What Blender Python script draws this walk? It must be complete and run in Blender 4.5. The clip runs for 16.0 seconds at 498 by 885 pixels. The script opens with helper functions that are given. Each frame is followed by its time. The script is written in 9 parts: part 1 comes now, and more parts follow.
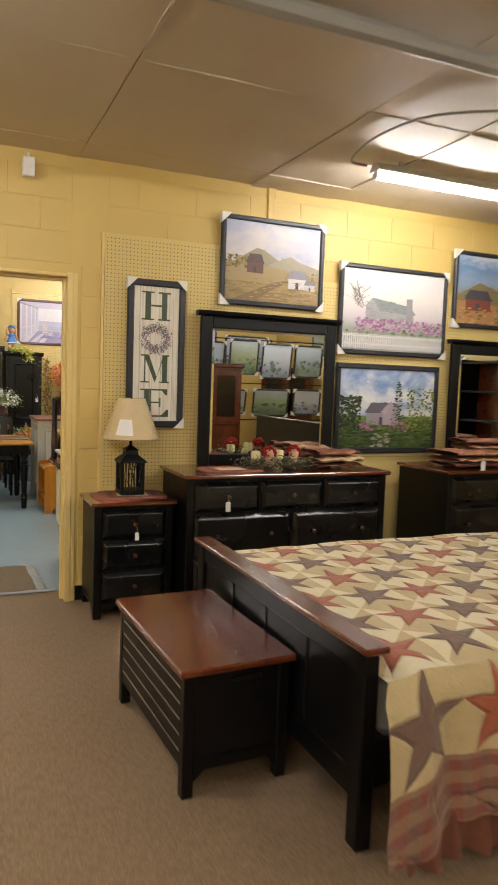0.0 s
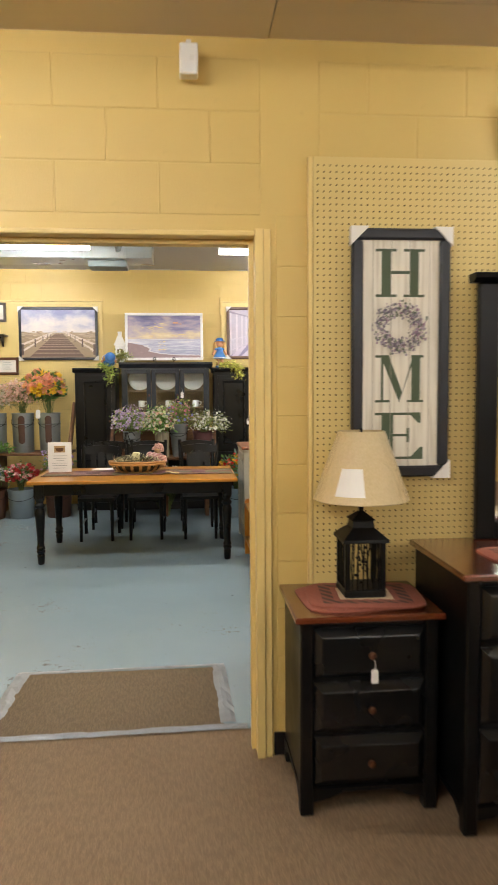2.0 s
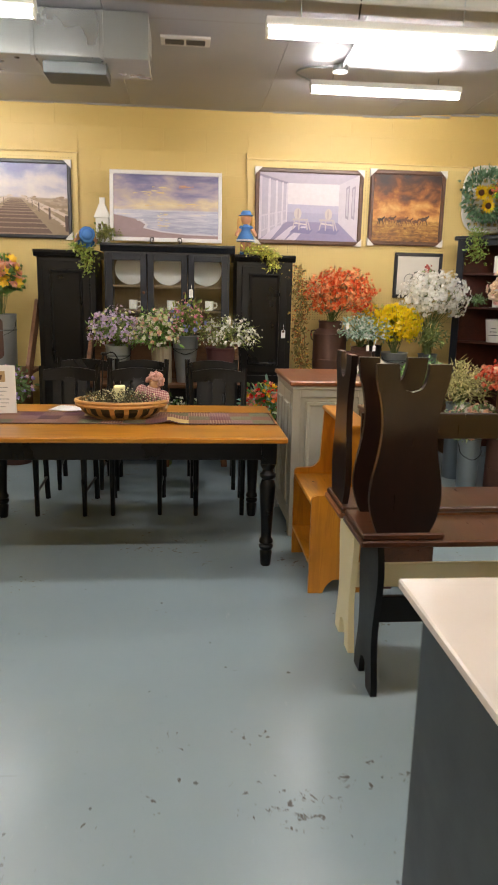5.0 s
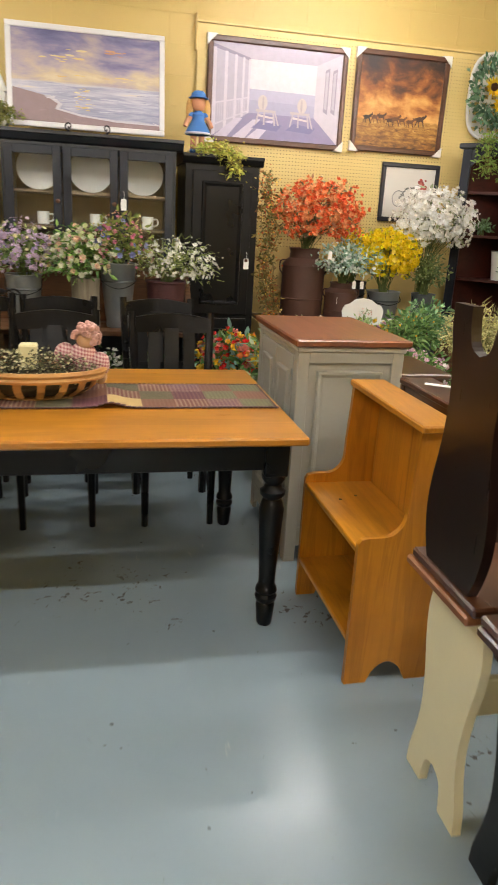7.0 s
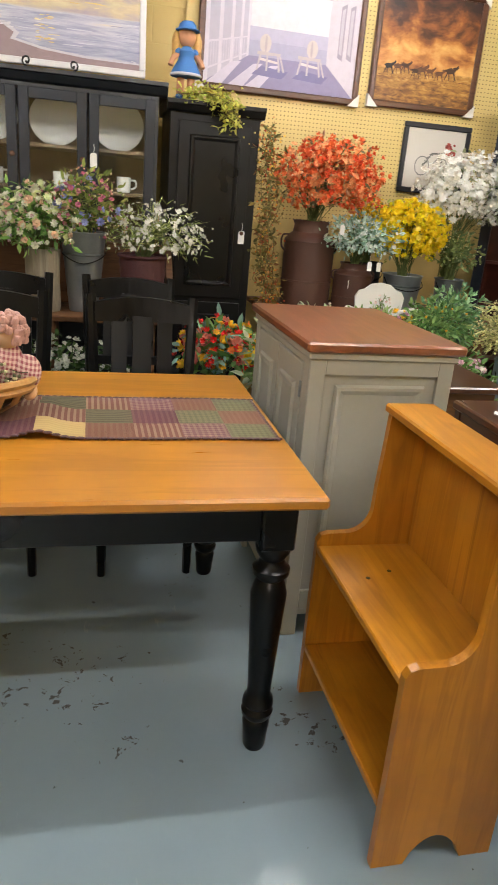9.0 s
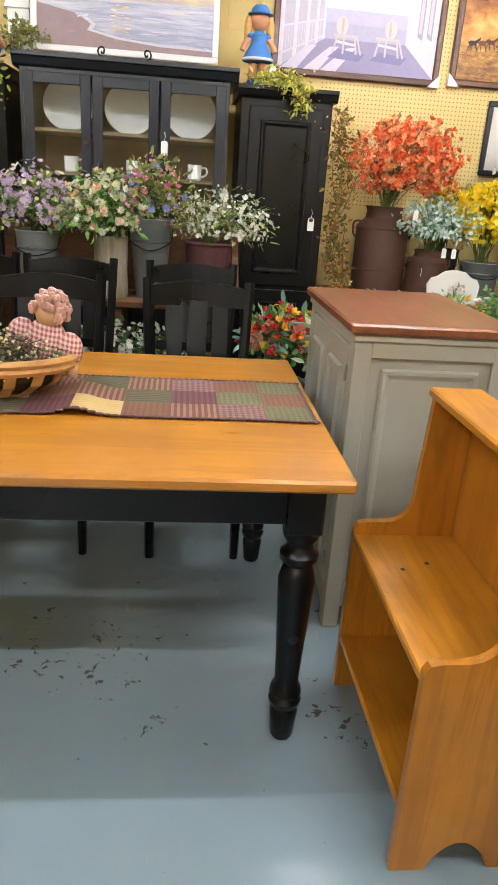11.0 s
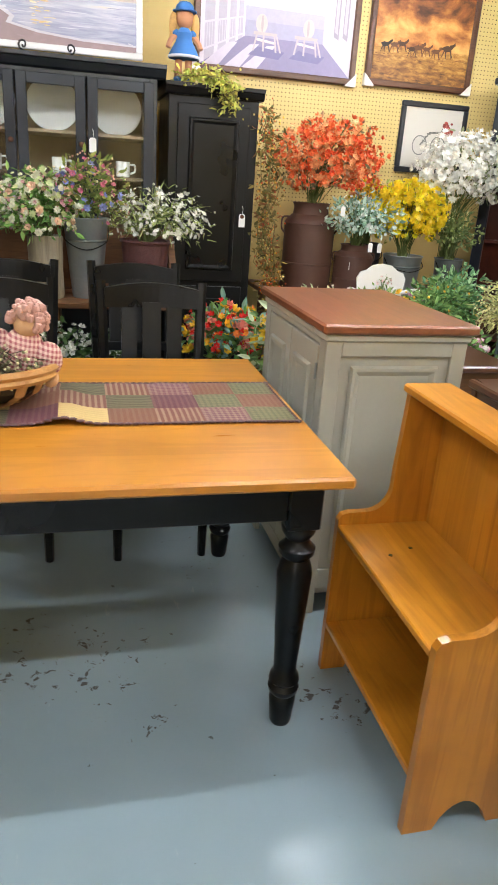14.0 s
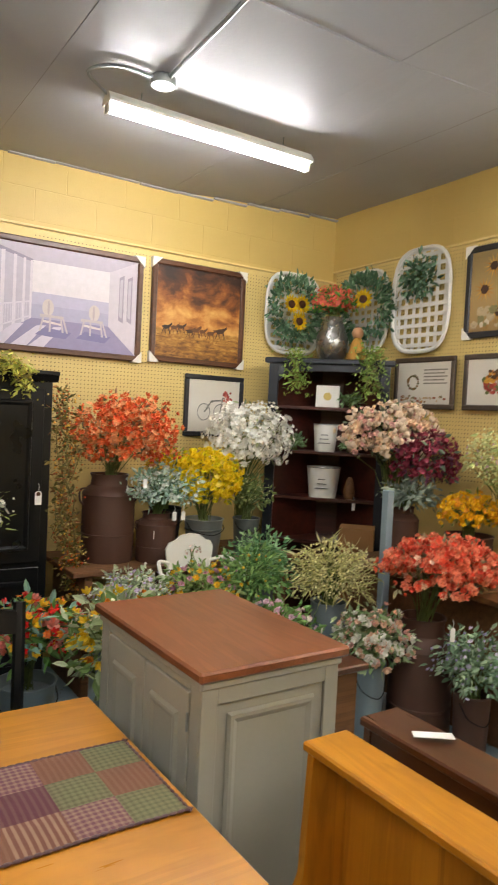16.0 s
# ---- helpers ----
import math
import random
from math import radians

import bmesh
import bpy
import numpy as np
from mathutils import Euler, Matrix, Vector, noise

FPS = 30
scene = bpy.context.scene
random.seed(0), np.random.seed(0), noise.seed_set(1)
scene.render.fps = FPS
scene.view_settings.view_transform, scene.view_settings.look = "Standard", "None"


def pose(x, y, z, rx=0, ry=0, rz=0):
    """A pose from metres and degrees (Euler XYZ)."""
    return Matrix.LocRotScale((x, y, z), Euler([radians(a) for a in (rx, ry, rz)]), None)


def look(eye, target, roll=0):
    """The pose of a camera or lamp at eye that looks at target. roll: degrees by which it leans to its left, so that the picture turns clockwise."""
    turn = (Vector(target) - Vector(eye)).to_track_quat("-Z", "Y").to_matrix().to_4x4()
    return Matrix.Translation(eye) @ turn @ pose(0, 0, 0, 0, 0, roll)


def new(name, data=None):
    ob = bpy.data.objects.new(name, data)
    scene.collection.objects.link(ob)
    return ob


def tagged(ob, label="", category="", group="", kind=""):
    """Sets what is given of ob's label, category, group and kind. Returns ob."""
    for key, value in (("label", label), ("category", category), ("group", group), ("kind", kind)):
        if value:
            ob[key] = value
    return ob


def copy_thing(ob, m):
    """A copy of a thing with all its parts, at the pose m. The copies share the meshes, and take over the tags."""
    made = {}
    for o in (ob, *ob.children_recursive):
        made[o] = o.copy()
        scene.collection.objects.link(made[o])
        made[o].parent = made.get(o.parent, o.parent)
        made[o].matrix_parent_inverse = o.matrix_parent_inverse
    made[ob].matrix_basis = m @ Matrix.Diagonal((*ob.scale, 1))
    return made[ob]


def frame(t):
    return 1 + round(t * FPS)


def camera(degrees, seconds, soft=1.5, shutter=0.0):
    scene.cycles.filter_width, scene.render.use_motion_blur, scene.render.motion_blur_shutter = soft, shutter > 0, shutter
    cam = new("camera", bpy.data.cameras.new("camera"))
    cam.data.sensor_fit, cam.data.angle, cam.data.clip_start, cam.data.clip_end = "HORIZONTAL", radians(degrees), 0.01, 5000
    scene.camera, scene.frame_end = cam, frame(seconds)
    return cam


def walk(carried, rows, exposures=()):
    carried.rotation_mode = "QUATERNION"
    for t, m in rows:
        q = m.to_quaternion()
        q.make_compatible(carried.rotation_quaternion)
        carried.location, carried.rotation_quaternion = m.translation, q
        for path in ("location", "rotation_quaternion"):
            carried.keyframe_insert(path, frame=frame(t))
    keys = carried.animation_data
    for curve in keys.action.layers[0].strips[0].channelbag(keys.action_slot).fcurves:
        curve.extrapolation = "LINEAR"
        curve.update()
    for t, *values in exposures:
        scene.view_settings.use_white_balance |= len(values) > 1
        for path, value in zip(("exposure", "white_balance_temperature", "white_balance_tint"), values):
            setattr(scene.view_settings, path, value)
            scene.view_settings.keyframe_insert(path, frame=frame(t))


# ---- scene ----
cam = camera(39.6, 16.0, soft=1.4, shutter=0.5)
PATH = [
    (0, (0.622, 0.376, 1.525), (1.42, 2.202, 1.351), 2.0),
    (0.5, (0.831, 0.797, 1.527), (1.479, 2.68, 1.341), 0.0),
    (1, (0.961, 1.28, 1.542), (1.318, 3.239, 1.354), 0.4),
    (1.5, (1.004, 1.753, 1.558), (1.279, 3.726, 1.385), -0.7),
    (2, (1.061, 2.244, 1.547), (1.238, 4.23, 1.399), -0.4),
    (2.5, (1.059, 2.69, 1.54), (1.2, 4.679, 1.384), 0.1),
    (3, (1.047, 3.106, 1.522), (1.191, 5.09, 1.314), 0.9),
    (3.5, (1.045, 3.555, 1.533), (1.117, 5.544, 1.34), 0.5),
    (4, (0.975, 3.982, 1.54), (1.089, 5.964, 1.297), 0.3),
    (4.2, (0.981, 4.159, 1.545), (1.129, 6.133, 1.256), 0.3),
    (6.3, (0.811, 5.859, 1.485), (1.057, 7.781, 0.991), 3.2),
    (6.5, (0.783, 6.006, 1.484), (1.111, 7.916, 0.989), 5.1),
    (7, (0.815, 6.336, 1.441), (1.239, 8.193, 0.832), 3.2),
    (7.5, (0.849, 6.665, 1.416), (1.333, 8.519, 0.841), 3.8),
    (8, (0.834, 6.89, 1.39), (1.336, 8.737, 0.81), 5.0),
    (8.5, (0.859, 7.044, 1.376), (1.39, 8.859, 0.726), 5.1),
    (9, (0.988, 7.126, 1.372), (1.435, 8.959, 0.708), 4.8),
    (9.5, (1.095, 7.132, 1.36), (1.394, 8.992, 0.689), 5.5),
    (9.7, (1.135, 7.124, 1.343), (1.348, 8.997, 0.673), 4.3),
    (11.8, (1.117, 7.134, 1.329), (1.334, 8.979, 0.554), 3.8),
    (12, (1.120, 7.134, 1.321), (1.343, 8.967, 0.519), 3.8),
    (12.5, (1.114, 7.138, 1.329), (1.349, 8.967, 0.520), 3.7),
    (13, (1.077, 7.140, 1.338), (1.329, 8.973, 0.547), 4.0),
    (13.5, (1.013, 7.125, 1.367), (1.459, 8.948, 0.647), 3.7),
    (14, (0.906, 7.119, 1.371), (1.378, 8.942, 0.661), 3.9),
    (14.5, (0.838, 7.148, 1.474), (1.383, 8.974, 0.869), 4.5),
    (15, (0.809, 7.292, 1.586), (1.595, 9.099, 1.289), 4.3),
    (15.5, (0.774, 7.453, 1.642), (1.774, 9.179, 1.495), 0.6),
    (16, (0.724, 7.496, 1.656), (1.82, 9.167, 1.583), 2.8),
]
EXPOSURES = [(0.0, 0.08, 6500, 10), (1.0, 0.35, 6450, 10), (3.0, 0.1, 6300, 11), (4.0, -0.07, 6650, 14), (6.5, 0.2, 6600, 13), (9.5, 0.27, 6300, 12), (11.8, 0.6, 5950, 11),
             (13.9, 0.62, 5900, 10), (14.6, 0.36, 6250, 12), (15.2, 0.02, 6550, 10), (16.0, -0.02, 6480, 10)]
walk(cam, [(t, look(eye, target, roll)) for t, eye, target, roll in PATH], EXPOSURES)

# ---- world ----
world = bpy.data.worlds.new("interior_world")
world.use_nodes = True
world.node_tree.nodes["Background"].inputs[0].default_value = (0.02, 0.02, 0.022, 1)
world.node_tree.nodes["Background"].inputs[1].default_value = 0.3
scene.world = world

# ---- light levels of the fluorescent tubes ----
TUBE_FRONT = 119.0
TUBE_BACK = 111.0


# ---- materials ----
def rgb(h):
    """Linear colour from an sRGB hex string."""
    v = [int(h[i:i + 2], 16) / 255 for i in (0, 2, 4)]
    return tuple(c / 12.92 if c <= 0.04045 else ((c + 0.055) / 1.055) ** 2.4 for c in v) + (1,)


def shade(c, k):
    return tuple(min(1, x * k) for x in c[:3]) + (1,)


class Net:
    """A material's node tree with short ways to add nodes."""

    def __init__(self, name):
        self.m = bpy.data.materials.new(name)
        self.m.use_nodes = True
        self.t = self.m.node_tree
        self.b = self.t.nodes["Principled BSDF"]
        self.tc = self.t.nodes.new("ShaderNodeTexCoord")

    def n(self, kind, **kw):
        o = self.t.nodes.new("ShaderNode" + kind)
        for k, v in kw.items():
            o.inputs[k].default_value = v
        return o

    def link(self, a, b):
        self.t.links.new(a, b)

    def coords(self, scale=(1, 1, 1), what="Object", jitter=True):
        mp = self.n("Mapping")
        mp.inputs["Scale"].default_value = scale
        src = self.tc.outputs[what]
        if jitter:
            info = self.n("ObjectInfo")
            mul = self.n("VectorMath")
            mul.operation = "MULTIPLY_ADD"
            mul.inputs[1].default_value = (17.0, 9.0, 5.0)
            comb = self.n("CombineXYZ")
            for i in range(3):
                self.link(info.outputs["Random"], comb.inputs[i])
            self.link(comb.outputs[0], mul.inputs[0])
            self.link(src, mul.inputs[2])
            src = mul.outputs[0]
        self.link(src, mp.inputs[0])
        return mp.outputs[0]

    def noise(self, vec, scale, detail=4, rough=0.55, distort=0.0):
        o = self.n("TexNoise", Scale=scale, Detail=detail, Roughness=rough, Distortion=distort)
        self.link(vec, o.inputs["Vector"])
        return o.outputs["Fac"]

    def ramp(self, fac, stops, mode="LINEAR"):
        o = self.n("ValToRGB")
        o.color_ramp.interpolation = mode
        e = o.color_ramp.elements
        while len(e) < len(stops):
            e.new(0.5)
        for el, (p, c) in zip(e, stops):
            el.position, el.color = p, c
        self.link(fac, o.inputs[0])
        return o.outputs[0]

    def mix(self, fac, a, b, mode="MIX"):
        o = self.n("Mix")
        o.data_type, o.blend_type = "RGBA", mode
        for sock, v in ((o.inputs[0], fac), (o.inputs[6], a), (o.inputs[7], b)):
            if isinstance(v, (int, float)) or isinstance(v, tuple):
                sock.default_value = v
            else:
                self.link(v, sock)
        return o.outputs[2]

    def math(self, op, a, b=0.0, c=0.0):
        o = self.n("Math")
        o.operation = op
        for i, v in enumerate((a, b, c)):
            if isinstance(v, (int, float)):
                o.inputs[i].default_value = v
            else:
                self.link(v, o.inputs[i])
        return o.outputs[0]

    def set(self, name, v):
        if isinstance(v, (int, float)) or isinstance(v, tuple):
            self.b.inputs[name].default_value = v
        else:
            self.link(v, self.b.inputs[name])

    def bump(self, h, strength, dist=0.002):
        o = self.n("Bump", Strength=strength, Distance=dist)
        self.link(h, o.inputs["Height"])
        self.link(o.outputs[0], self.b.inputs["Normal"])


def plain(name, col, rough=0.5, metal=0.0, vary=0.12, scale=6.0, bump=0.1, fine=90.0, spec=0.5):
    """Paint, plastic, paper, metal: a colour with broad blotches, fine grain and slight relief."""
    w = Net(name)
    v = w.coords()
    big = w.noise(v, scale, 3)
    small = w.noise(v, fine, 3)
    c = w.mix(big, shade(col, 1 - vary), shade(col, 1 + vary))
    c = w.mix(w.math("MULTIPLY", small, 0.35), c, shade(col, 1 - 1.6 * vary))
    w.set("Base Color", c)
    w.set("Roughness", w.math("MULTIPLY_ADD", big, 0.25, rough - 0.12))
    w.set("Metallic", metal)
    w.set("Specular IOR Level", spec)
    if bump:
        w.bump(small, bump)
    return w.m


def wood(name, light, dark, along="x", rough=0.35, scale=1.0, knots=True, coat=0.0, fig=0.4):
    """Stained boards: streaks along one axis, broad figure and a few knots."""
    w = Net(name)
    s = {"x": (0.9, 11, 11), "y": (11, 0.9, 11), "z": (11, 11, 0.9)}[along]
    v = w.coords(tuple(k * scale for k in s))
    streak = w.noise(v, 1.6, 4, 0.55, 1.4)
    ring = w.math("ABSOLUTE", w.math("SUBTRACT", w.math("FRACT", w.math("MULTIPLY", streak, 7.0)), 0.5))
    fine = w.noise(v, 9.0, 3)
    fac = w.math("MULTIPLY_ADD", ring, 0.42 * fig, w.math("MULTIPLY_ADD", fine, 0.14, w.math("MULTIPLY_ADD", streak, 0.55, 0.105 * (1 - fig))))
    c = w.ramp(fac, [(0.26, dark), (0.5, light), (0.72, shade(light, 1.15))])
    broad = w.ramp(w.noise(w.coords((2.2, 2.2, 2.2)), 1.6, 4, 0.6), [(0.35, (0, 0, 0, 1)), (0.68, (1, 1, 1, 1))])
    c = w.mix(w.math("MULTIPLY", broad, 0.5), c, dark)
    if knots:
        vo = w.n("TexVoronoi", Scale=3.1)
        w.link(w.coords((1, 1, 1)), vo.inputs["Vector"])
        k = w.ramp(vo.outputs["Distance"], [(0.0, (1, 1, 1, 1)), (0.035, (0.7, 0.7, 0.7, 1)), (0.07, (0, 0, 0, 1))])
        c = w.mix(k, c, shade(dark, 0.35))
    w.set("Base Color", c)
    w.set("Roughness", w.math("MULTIPLY_ADD", fine, 0.03, rough - 0.015))
    w.set("Coat Weight", coat)
    w.set("Coat Roughness", 0.18)
    if fig > 0.3:
        w.bump(fine, 0.02, 0.0006)
    return w.m


def glow(name, col, strength):
    w = Net(name)
    w.set("Base Color", col)
    w.set("Emission Color", col)
    w.set("Emission Strength", strength)
    return w.m


YELLOW = rgb("d1b469")


def wall_paint(name, col):
    w = Net(name)
    v = w.coords(jitter=False)
    big = w.noise(v, 0.9, 4)
    grit = w.noise(v, 130.0, 4, 0.7)
    roll = w.noise(v, 18.0, 3)
    info = w.n("ObjectInfo")
    c = w.mix(big, shade(col, 0.9), shade(col, 1.07))
    c = w.mix(w.math("MULTIPLY", info.outputs["Random"], 0.05), c, shade(col, 0.82))
    spot = w.ramp(w.noise(v, 7.0, 5, 0.7), [(0.68, (0, 0, 0, 1)), (0.78, (1, 1, 1, 1))])
    c = w.mix(w.math("MULTIPLY", spot, 0.3), c, shade(col, 0.68))
    w.set("Base Color", c)
    w.set("Roughness", w.math("MULTIPLY_ADD", roll, 0.25, 0.34))
    w.bump(w.math("MULTIPLY_ADD", roll, 0.8, grit), 0.35, 0.003)
    return w.m


m_wall = wall_paint("yellow_block_paint", YELLOW)
m_peg = wall_paint("yellow_pegboard_paint", rgb("d8bf79"))
m_peghole = plain("peg_hole", rgb("57421c"), 0.8)
m_jamb = wall_paint("yellow_door_frame_paint", rgb("e0c680"))


def concrete_floor():
    w = Net("painted_concrete")
    v = w.coords(jitter=False)
    big = w.noise(v, 0.55, 4)
    mid = w.noise(v, 3.0, 5, 0.65)
    col = rgb("889ba4")
    c = w.mix(big, shade(col, 0.86), shade(col, 1.1))
    c = w.mix(w.math("MULTIPLY", mid, 0.22), c, rgb("a3a8a4"))
    chips = w.math("MULTIPLY", w.noise(v, 26.0, 5, 0.7, 0.5), w.noise(v, 1.3, 2))
    chip = w.ramp(chips, [(0.37, (0, 0, 0, 1)), (0.379, (1, 1, 1, 1))])
    c = w.mix(chip, c, rgb("3f413e"))
    vo = w.n("TexVoronoi", Scale=13.0)
    vo.inputs["Randomness"].default_value = 1.0
    w.link(v, vo.inputs["Vector"])
    few = w.math("GREATER_THAN", w.noise(v, 4.3, 3, 0.6), 0.45)
    own = w.n("SeparateColor")
    w.link(vo.outputs["Color"], own.inputs[0])
    size = w.math("MULTIPLY_ADD", w.math("POWER", own.outputs[0], 2.5), 0.11, 0.07)
    ragged = w.math("MULTIPLY_ADD", w.noise(v, 75.0, 3, 0.7), 0.3, w.math("SUBTRACT", vo.outputs["Distance"], 0.08))
    dot = w.math("MULTIPLY", w.math("LESS_THAN", ragged, size), few)
    c = w.mix(w.math("MULTIPLY", dot, 0.75), c, rgb("4a4c49"))
    long = w.noise(w.coords((1.6, 22, 1), jitter=False), 2.2, 4, 0.7, 0.6)
    mark = w.ramp(long, [(0.71, (0, 0, 0, 1)), (0.74, (1, 1, 1, 1))])
    c = w.mix(w.math("MULTIPLY", mark, 0.35), c, rgb("5d6462"))
    scuff = w.noise(w.coords((7, 1.4, 1), jitter=False), 3.0, 5, 0.7)
    sc = w.ramp(scuff, [(0.66, (0, 0, 0, 1)), (0.72, (1, 1, 1, 1))])
    c = w.mix(w.math("MULTIPLY", sc, 0.3), c, rgb("b9bfbc"))
    w.set("Base Color", c)
    w.set("Roughness", w.math("MULTIPLY_ADD", mid, 0.1, w.math("MULTIPLY_ADD", chip, 0.3, 0.2)))
    w.bump(w.math("SUBTRACT", w.math("MULTIPLY", w.noise(v, 1.2, 3), 0.6), chip), 0.3, 0.002)
    return w.m


def carpet(name, col):
    w = Net(name)
    v = w.coords(jitter=False)
    loop = w.noise(v, 160.0, 3, 0.7)
    band = w.noise(w.coords((30, 7, 5), jitter=False), 3.0, 3, 0.6)
    big = w.noise(v, 1.1, 4)
    c = w.mix(w.ramp(loop, [(0.3, (0, 0, 0, 1)), (0.7, (1, 1, 1, 1))]), shade(col, 0.5), shade(col, 1.4))
    c = w.mix(w.math("MULTIPLY", w.ramp(band, [(0.42, (0, 0, 0, 1)), (0.6, (1, 1, 1, 1))]), 0.45), c, shade(col, 0.45))
    c = w.mix(w.math("MULTIPLY", big, 0.35), c, shade(col, 1.3))
    w.set("Base Color", c)
    w.set("Roughness", 0.95)
    w.bump(loop, 0.9, 0.004)
    return w.m


def ceiling_board(name, col, rough=0.62):
    w = Net(name)
    v = w.coords(jitter=False)
    big = w.noise(v, 0.8, 5)
    c = w.mix(big, shade(col, 0.86), shade(col, 1.1))
    stain = w.ramp(w.noise(v, 1.9, 6, 0.65, 0.5), [(0.62, (0, 0, 0, 1)), (0.8, (1, 1, 1, 1))])
    c = w.mix(w.math("MULTIPLY", stain, 0.35), c, shade(col, 0.6))
    w.set("Base Color", c)
    w.set("Roughness", rough)
    w.bump(w.noise(v, 40.0, 4), 0.2, 0.003)
    return w.m


m_floor2 = concrete_floor()
m_carpet = carpet("brown_loop_carpet", rgb("836c52"))
m_mat = carpet("brown_floor_mat", rgb("6f5d45"))
m_ceil1 = ceiling_board("ceiling_board_front", rgb("d2c5b0"))
m_ceil2 = ceiling_board("ceiling_board_back", rgb("a3a4a9"), 0.46)
m_joint = plain("grey_joint", rgb("8a8278"), 0.8)
m_tape = plain("silver_duct_tape", rgb("8e9092"), 0.38, 0.5, 0.35, 14.0, 0.7, 60.0)
m_black = plain("black_painted_wood", rgb("0b0b0c"), 0.36, 0, 0.25, 5.0, 0.1, 70.0, 0.26)
m_black2 = plain("black_satin_wood", rgb("0b0c0d"), 0.3, 0, 0.25, 4.0, 0.08, 70.0, 0.27)
m_drawer = plain("black_glossy_drawer_paint", rgb("0c0d0e"), 0.27, 0, 0.25, 4.0, 0.08, 70.0, 0.55)
m_hutch = plain("navy_black_hutch_paint", rgb("191d24"), 0.36, 0, 0.2, 4.0, 0.08, 70.0, 0.5)
m_pale_edge = plain("pale_grey_brown_edge", rgb("77705f"), 0.6, 0, 0.3, 12.0, 0.2)
m_navy = plain("black_blue_frame", rgb("1f242d"), 0.36, 0, 0.2, 6.0, 0.1, 90.0, 0.4)
m_cherry = wood("cherry_stained_top", rgb("6c3219"), rgb("47200e"), "y", 0.24, 0.6, False, 1.0, 0.3)
m_cherryx = wood("cherry_stained_top_cross", rgb("6c3219"), rgb("47200e"), "x", 0.24, 0.6, False, 1.0, 0.3)
m_redtop = wood("red_brown_cabinet_top", rgb("8a5232"), rgb("623519"), "y", 0.34, 0.6, False, 0.2)
m_pine = wood("honey_pine", rgb("c88622"), rgb("965d10"), "y", 0.3, 0.55, True, 0.25)
m_pinez = wood("honey_pine_upright", rgb("c28020"), rgb("905810"), "z", 0.3, 0.55, True, 0.25)
m_tabletop = wood("honey_table_top", rgb("c4842a"), rgb("966016"), "x", 0.28, 0.4, False, 0.28, 0.3)
m_dkwood = wood("dark_walnut_stain", rgb("24130d"), rgb("170c08"), "z", 0.28, 0.7, False, 0.3, 0.2)
m_dkwoody = wood("walnut_bench_top", rgb("54301c"), rgb("3c2010"), "y", 0.28, 0.7, False, 0.3, 0.2)
m_countertop = wood("brown_counter_edge", rgb("9a6238"), rgb("6e3e1e"), "y", 0.35, 0.8, False, 0.2)
m_rust = plain("rusty_brown_metal", rgb("4c2f22"), 0.6, 0.0, 0.3, 8.0, 0.3)
m_oldwood = wood("weathered_shelf_wood", rgb("7a5230"), rgb("45290f"), "x", 0.6, 1.0, True)
m_greige = plain("sage_grey_milk_paint", rgb("a6a395"), 0.45, 0, 0.09, 4.0, 0.15, 60.0)
m_cream = plain("cream_paint", rgb("e6dcb4"), 0.4, 0, 0.07)
m_white = plain("white_paint", rgb("e4e2dc"), 0.45, 0, 0.05)
m_paper = plain("white_paper", rgb("eceae6"), 0.6, 0, 0.04)
m_card = plain("white_card_corner", rgb("e8e4dc"), 0.55, 0, 0.04)
m_ink = plain("grey_print", rgb("6d6d6d"), 0.7)
m_galv = plain("galvanised_steel", rgb("9aa0a0"), 0.38, 0.65, 0.25, 10.0, 0.15)
m_galvdark = plain("dull_zinc", rgb("6c7273"), 0.45, 0.6, 0.3, 9.0, 0.15)
m_steelpaint = plain("grey_beam_paint", rgb("a5a39b"), 0.5, 0.0, 0.12, 3.0, 0.2)
m_duct = plain("bare_duct_steel", rgb("b5bab7"), 0.3, 0.75, 0.07, 3.0, 0.06)
m_knob = plain("bronze_knob", rgb("5b3a26"), 0.35, 0.3, 0.2)
m_iron = plain("black_iron", rgb("121212"), 0.45, 0.6, 0.2)
m_fixture = plain("white_enamel_fixture", rgb("dedcd4"), 0.4, 0, 0.05)
m_tube1 = glow("front_tube_glow", (1.0, 0.97, 0.92, 1), TUBE_FRONT)
m_tube2 = glow("back_tube_glow", (1.0, 0.98, 0.95, 1), TUBE_BACK)


def mirror_mat():
    w = Net("silvered_mirror")
    w.set("Base Color", (0.86, 0.88, 0.87, 1))
    w.set("Metallic", 1.0)
    w.set("Roughness", 0.015)
    return w.m


def glass_mat(name, rough=0.02, tint=(0.95, 0.97, 0.96, 1)):
    w = Net(name)
    w.set("Base Color", tint)
    w.set("Roughness", rough)
    w.set("Transmission Weight", 1.0)
    w.set("IOR", 1.45)
    return w.m


m_mirror = mirror_mat()
m_glass = glass_mat("clear_pane_glass")


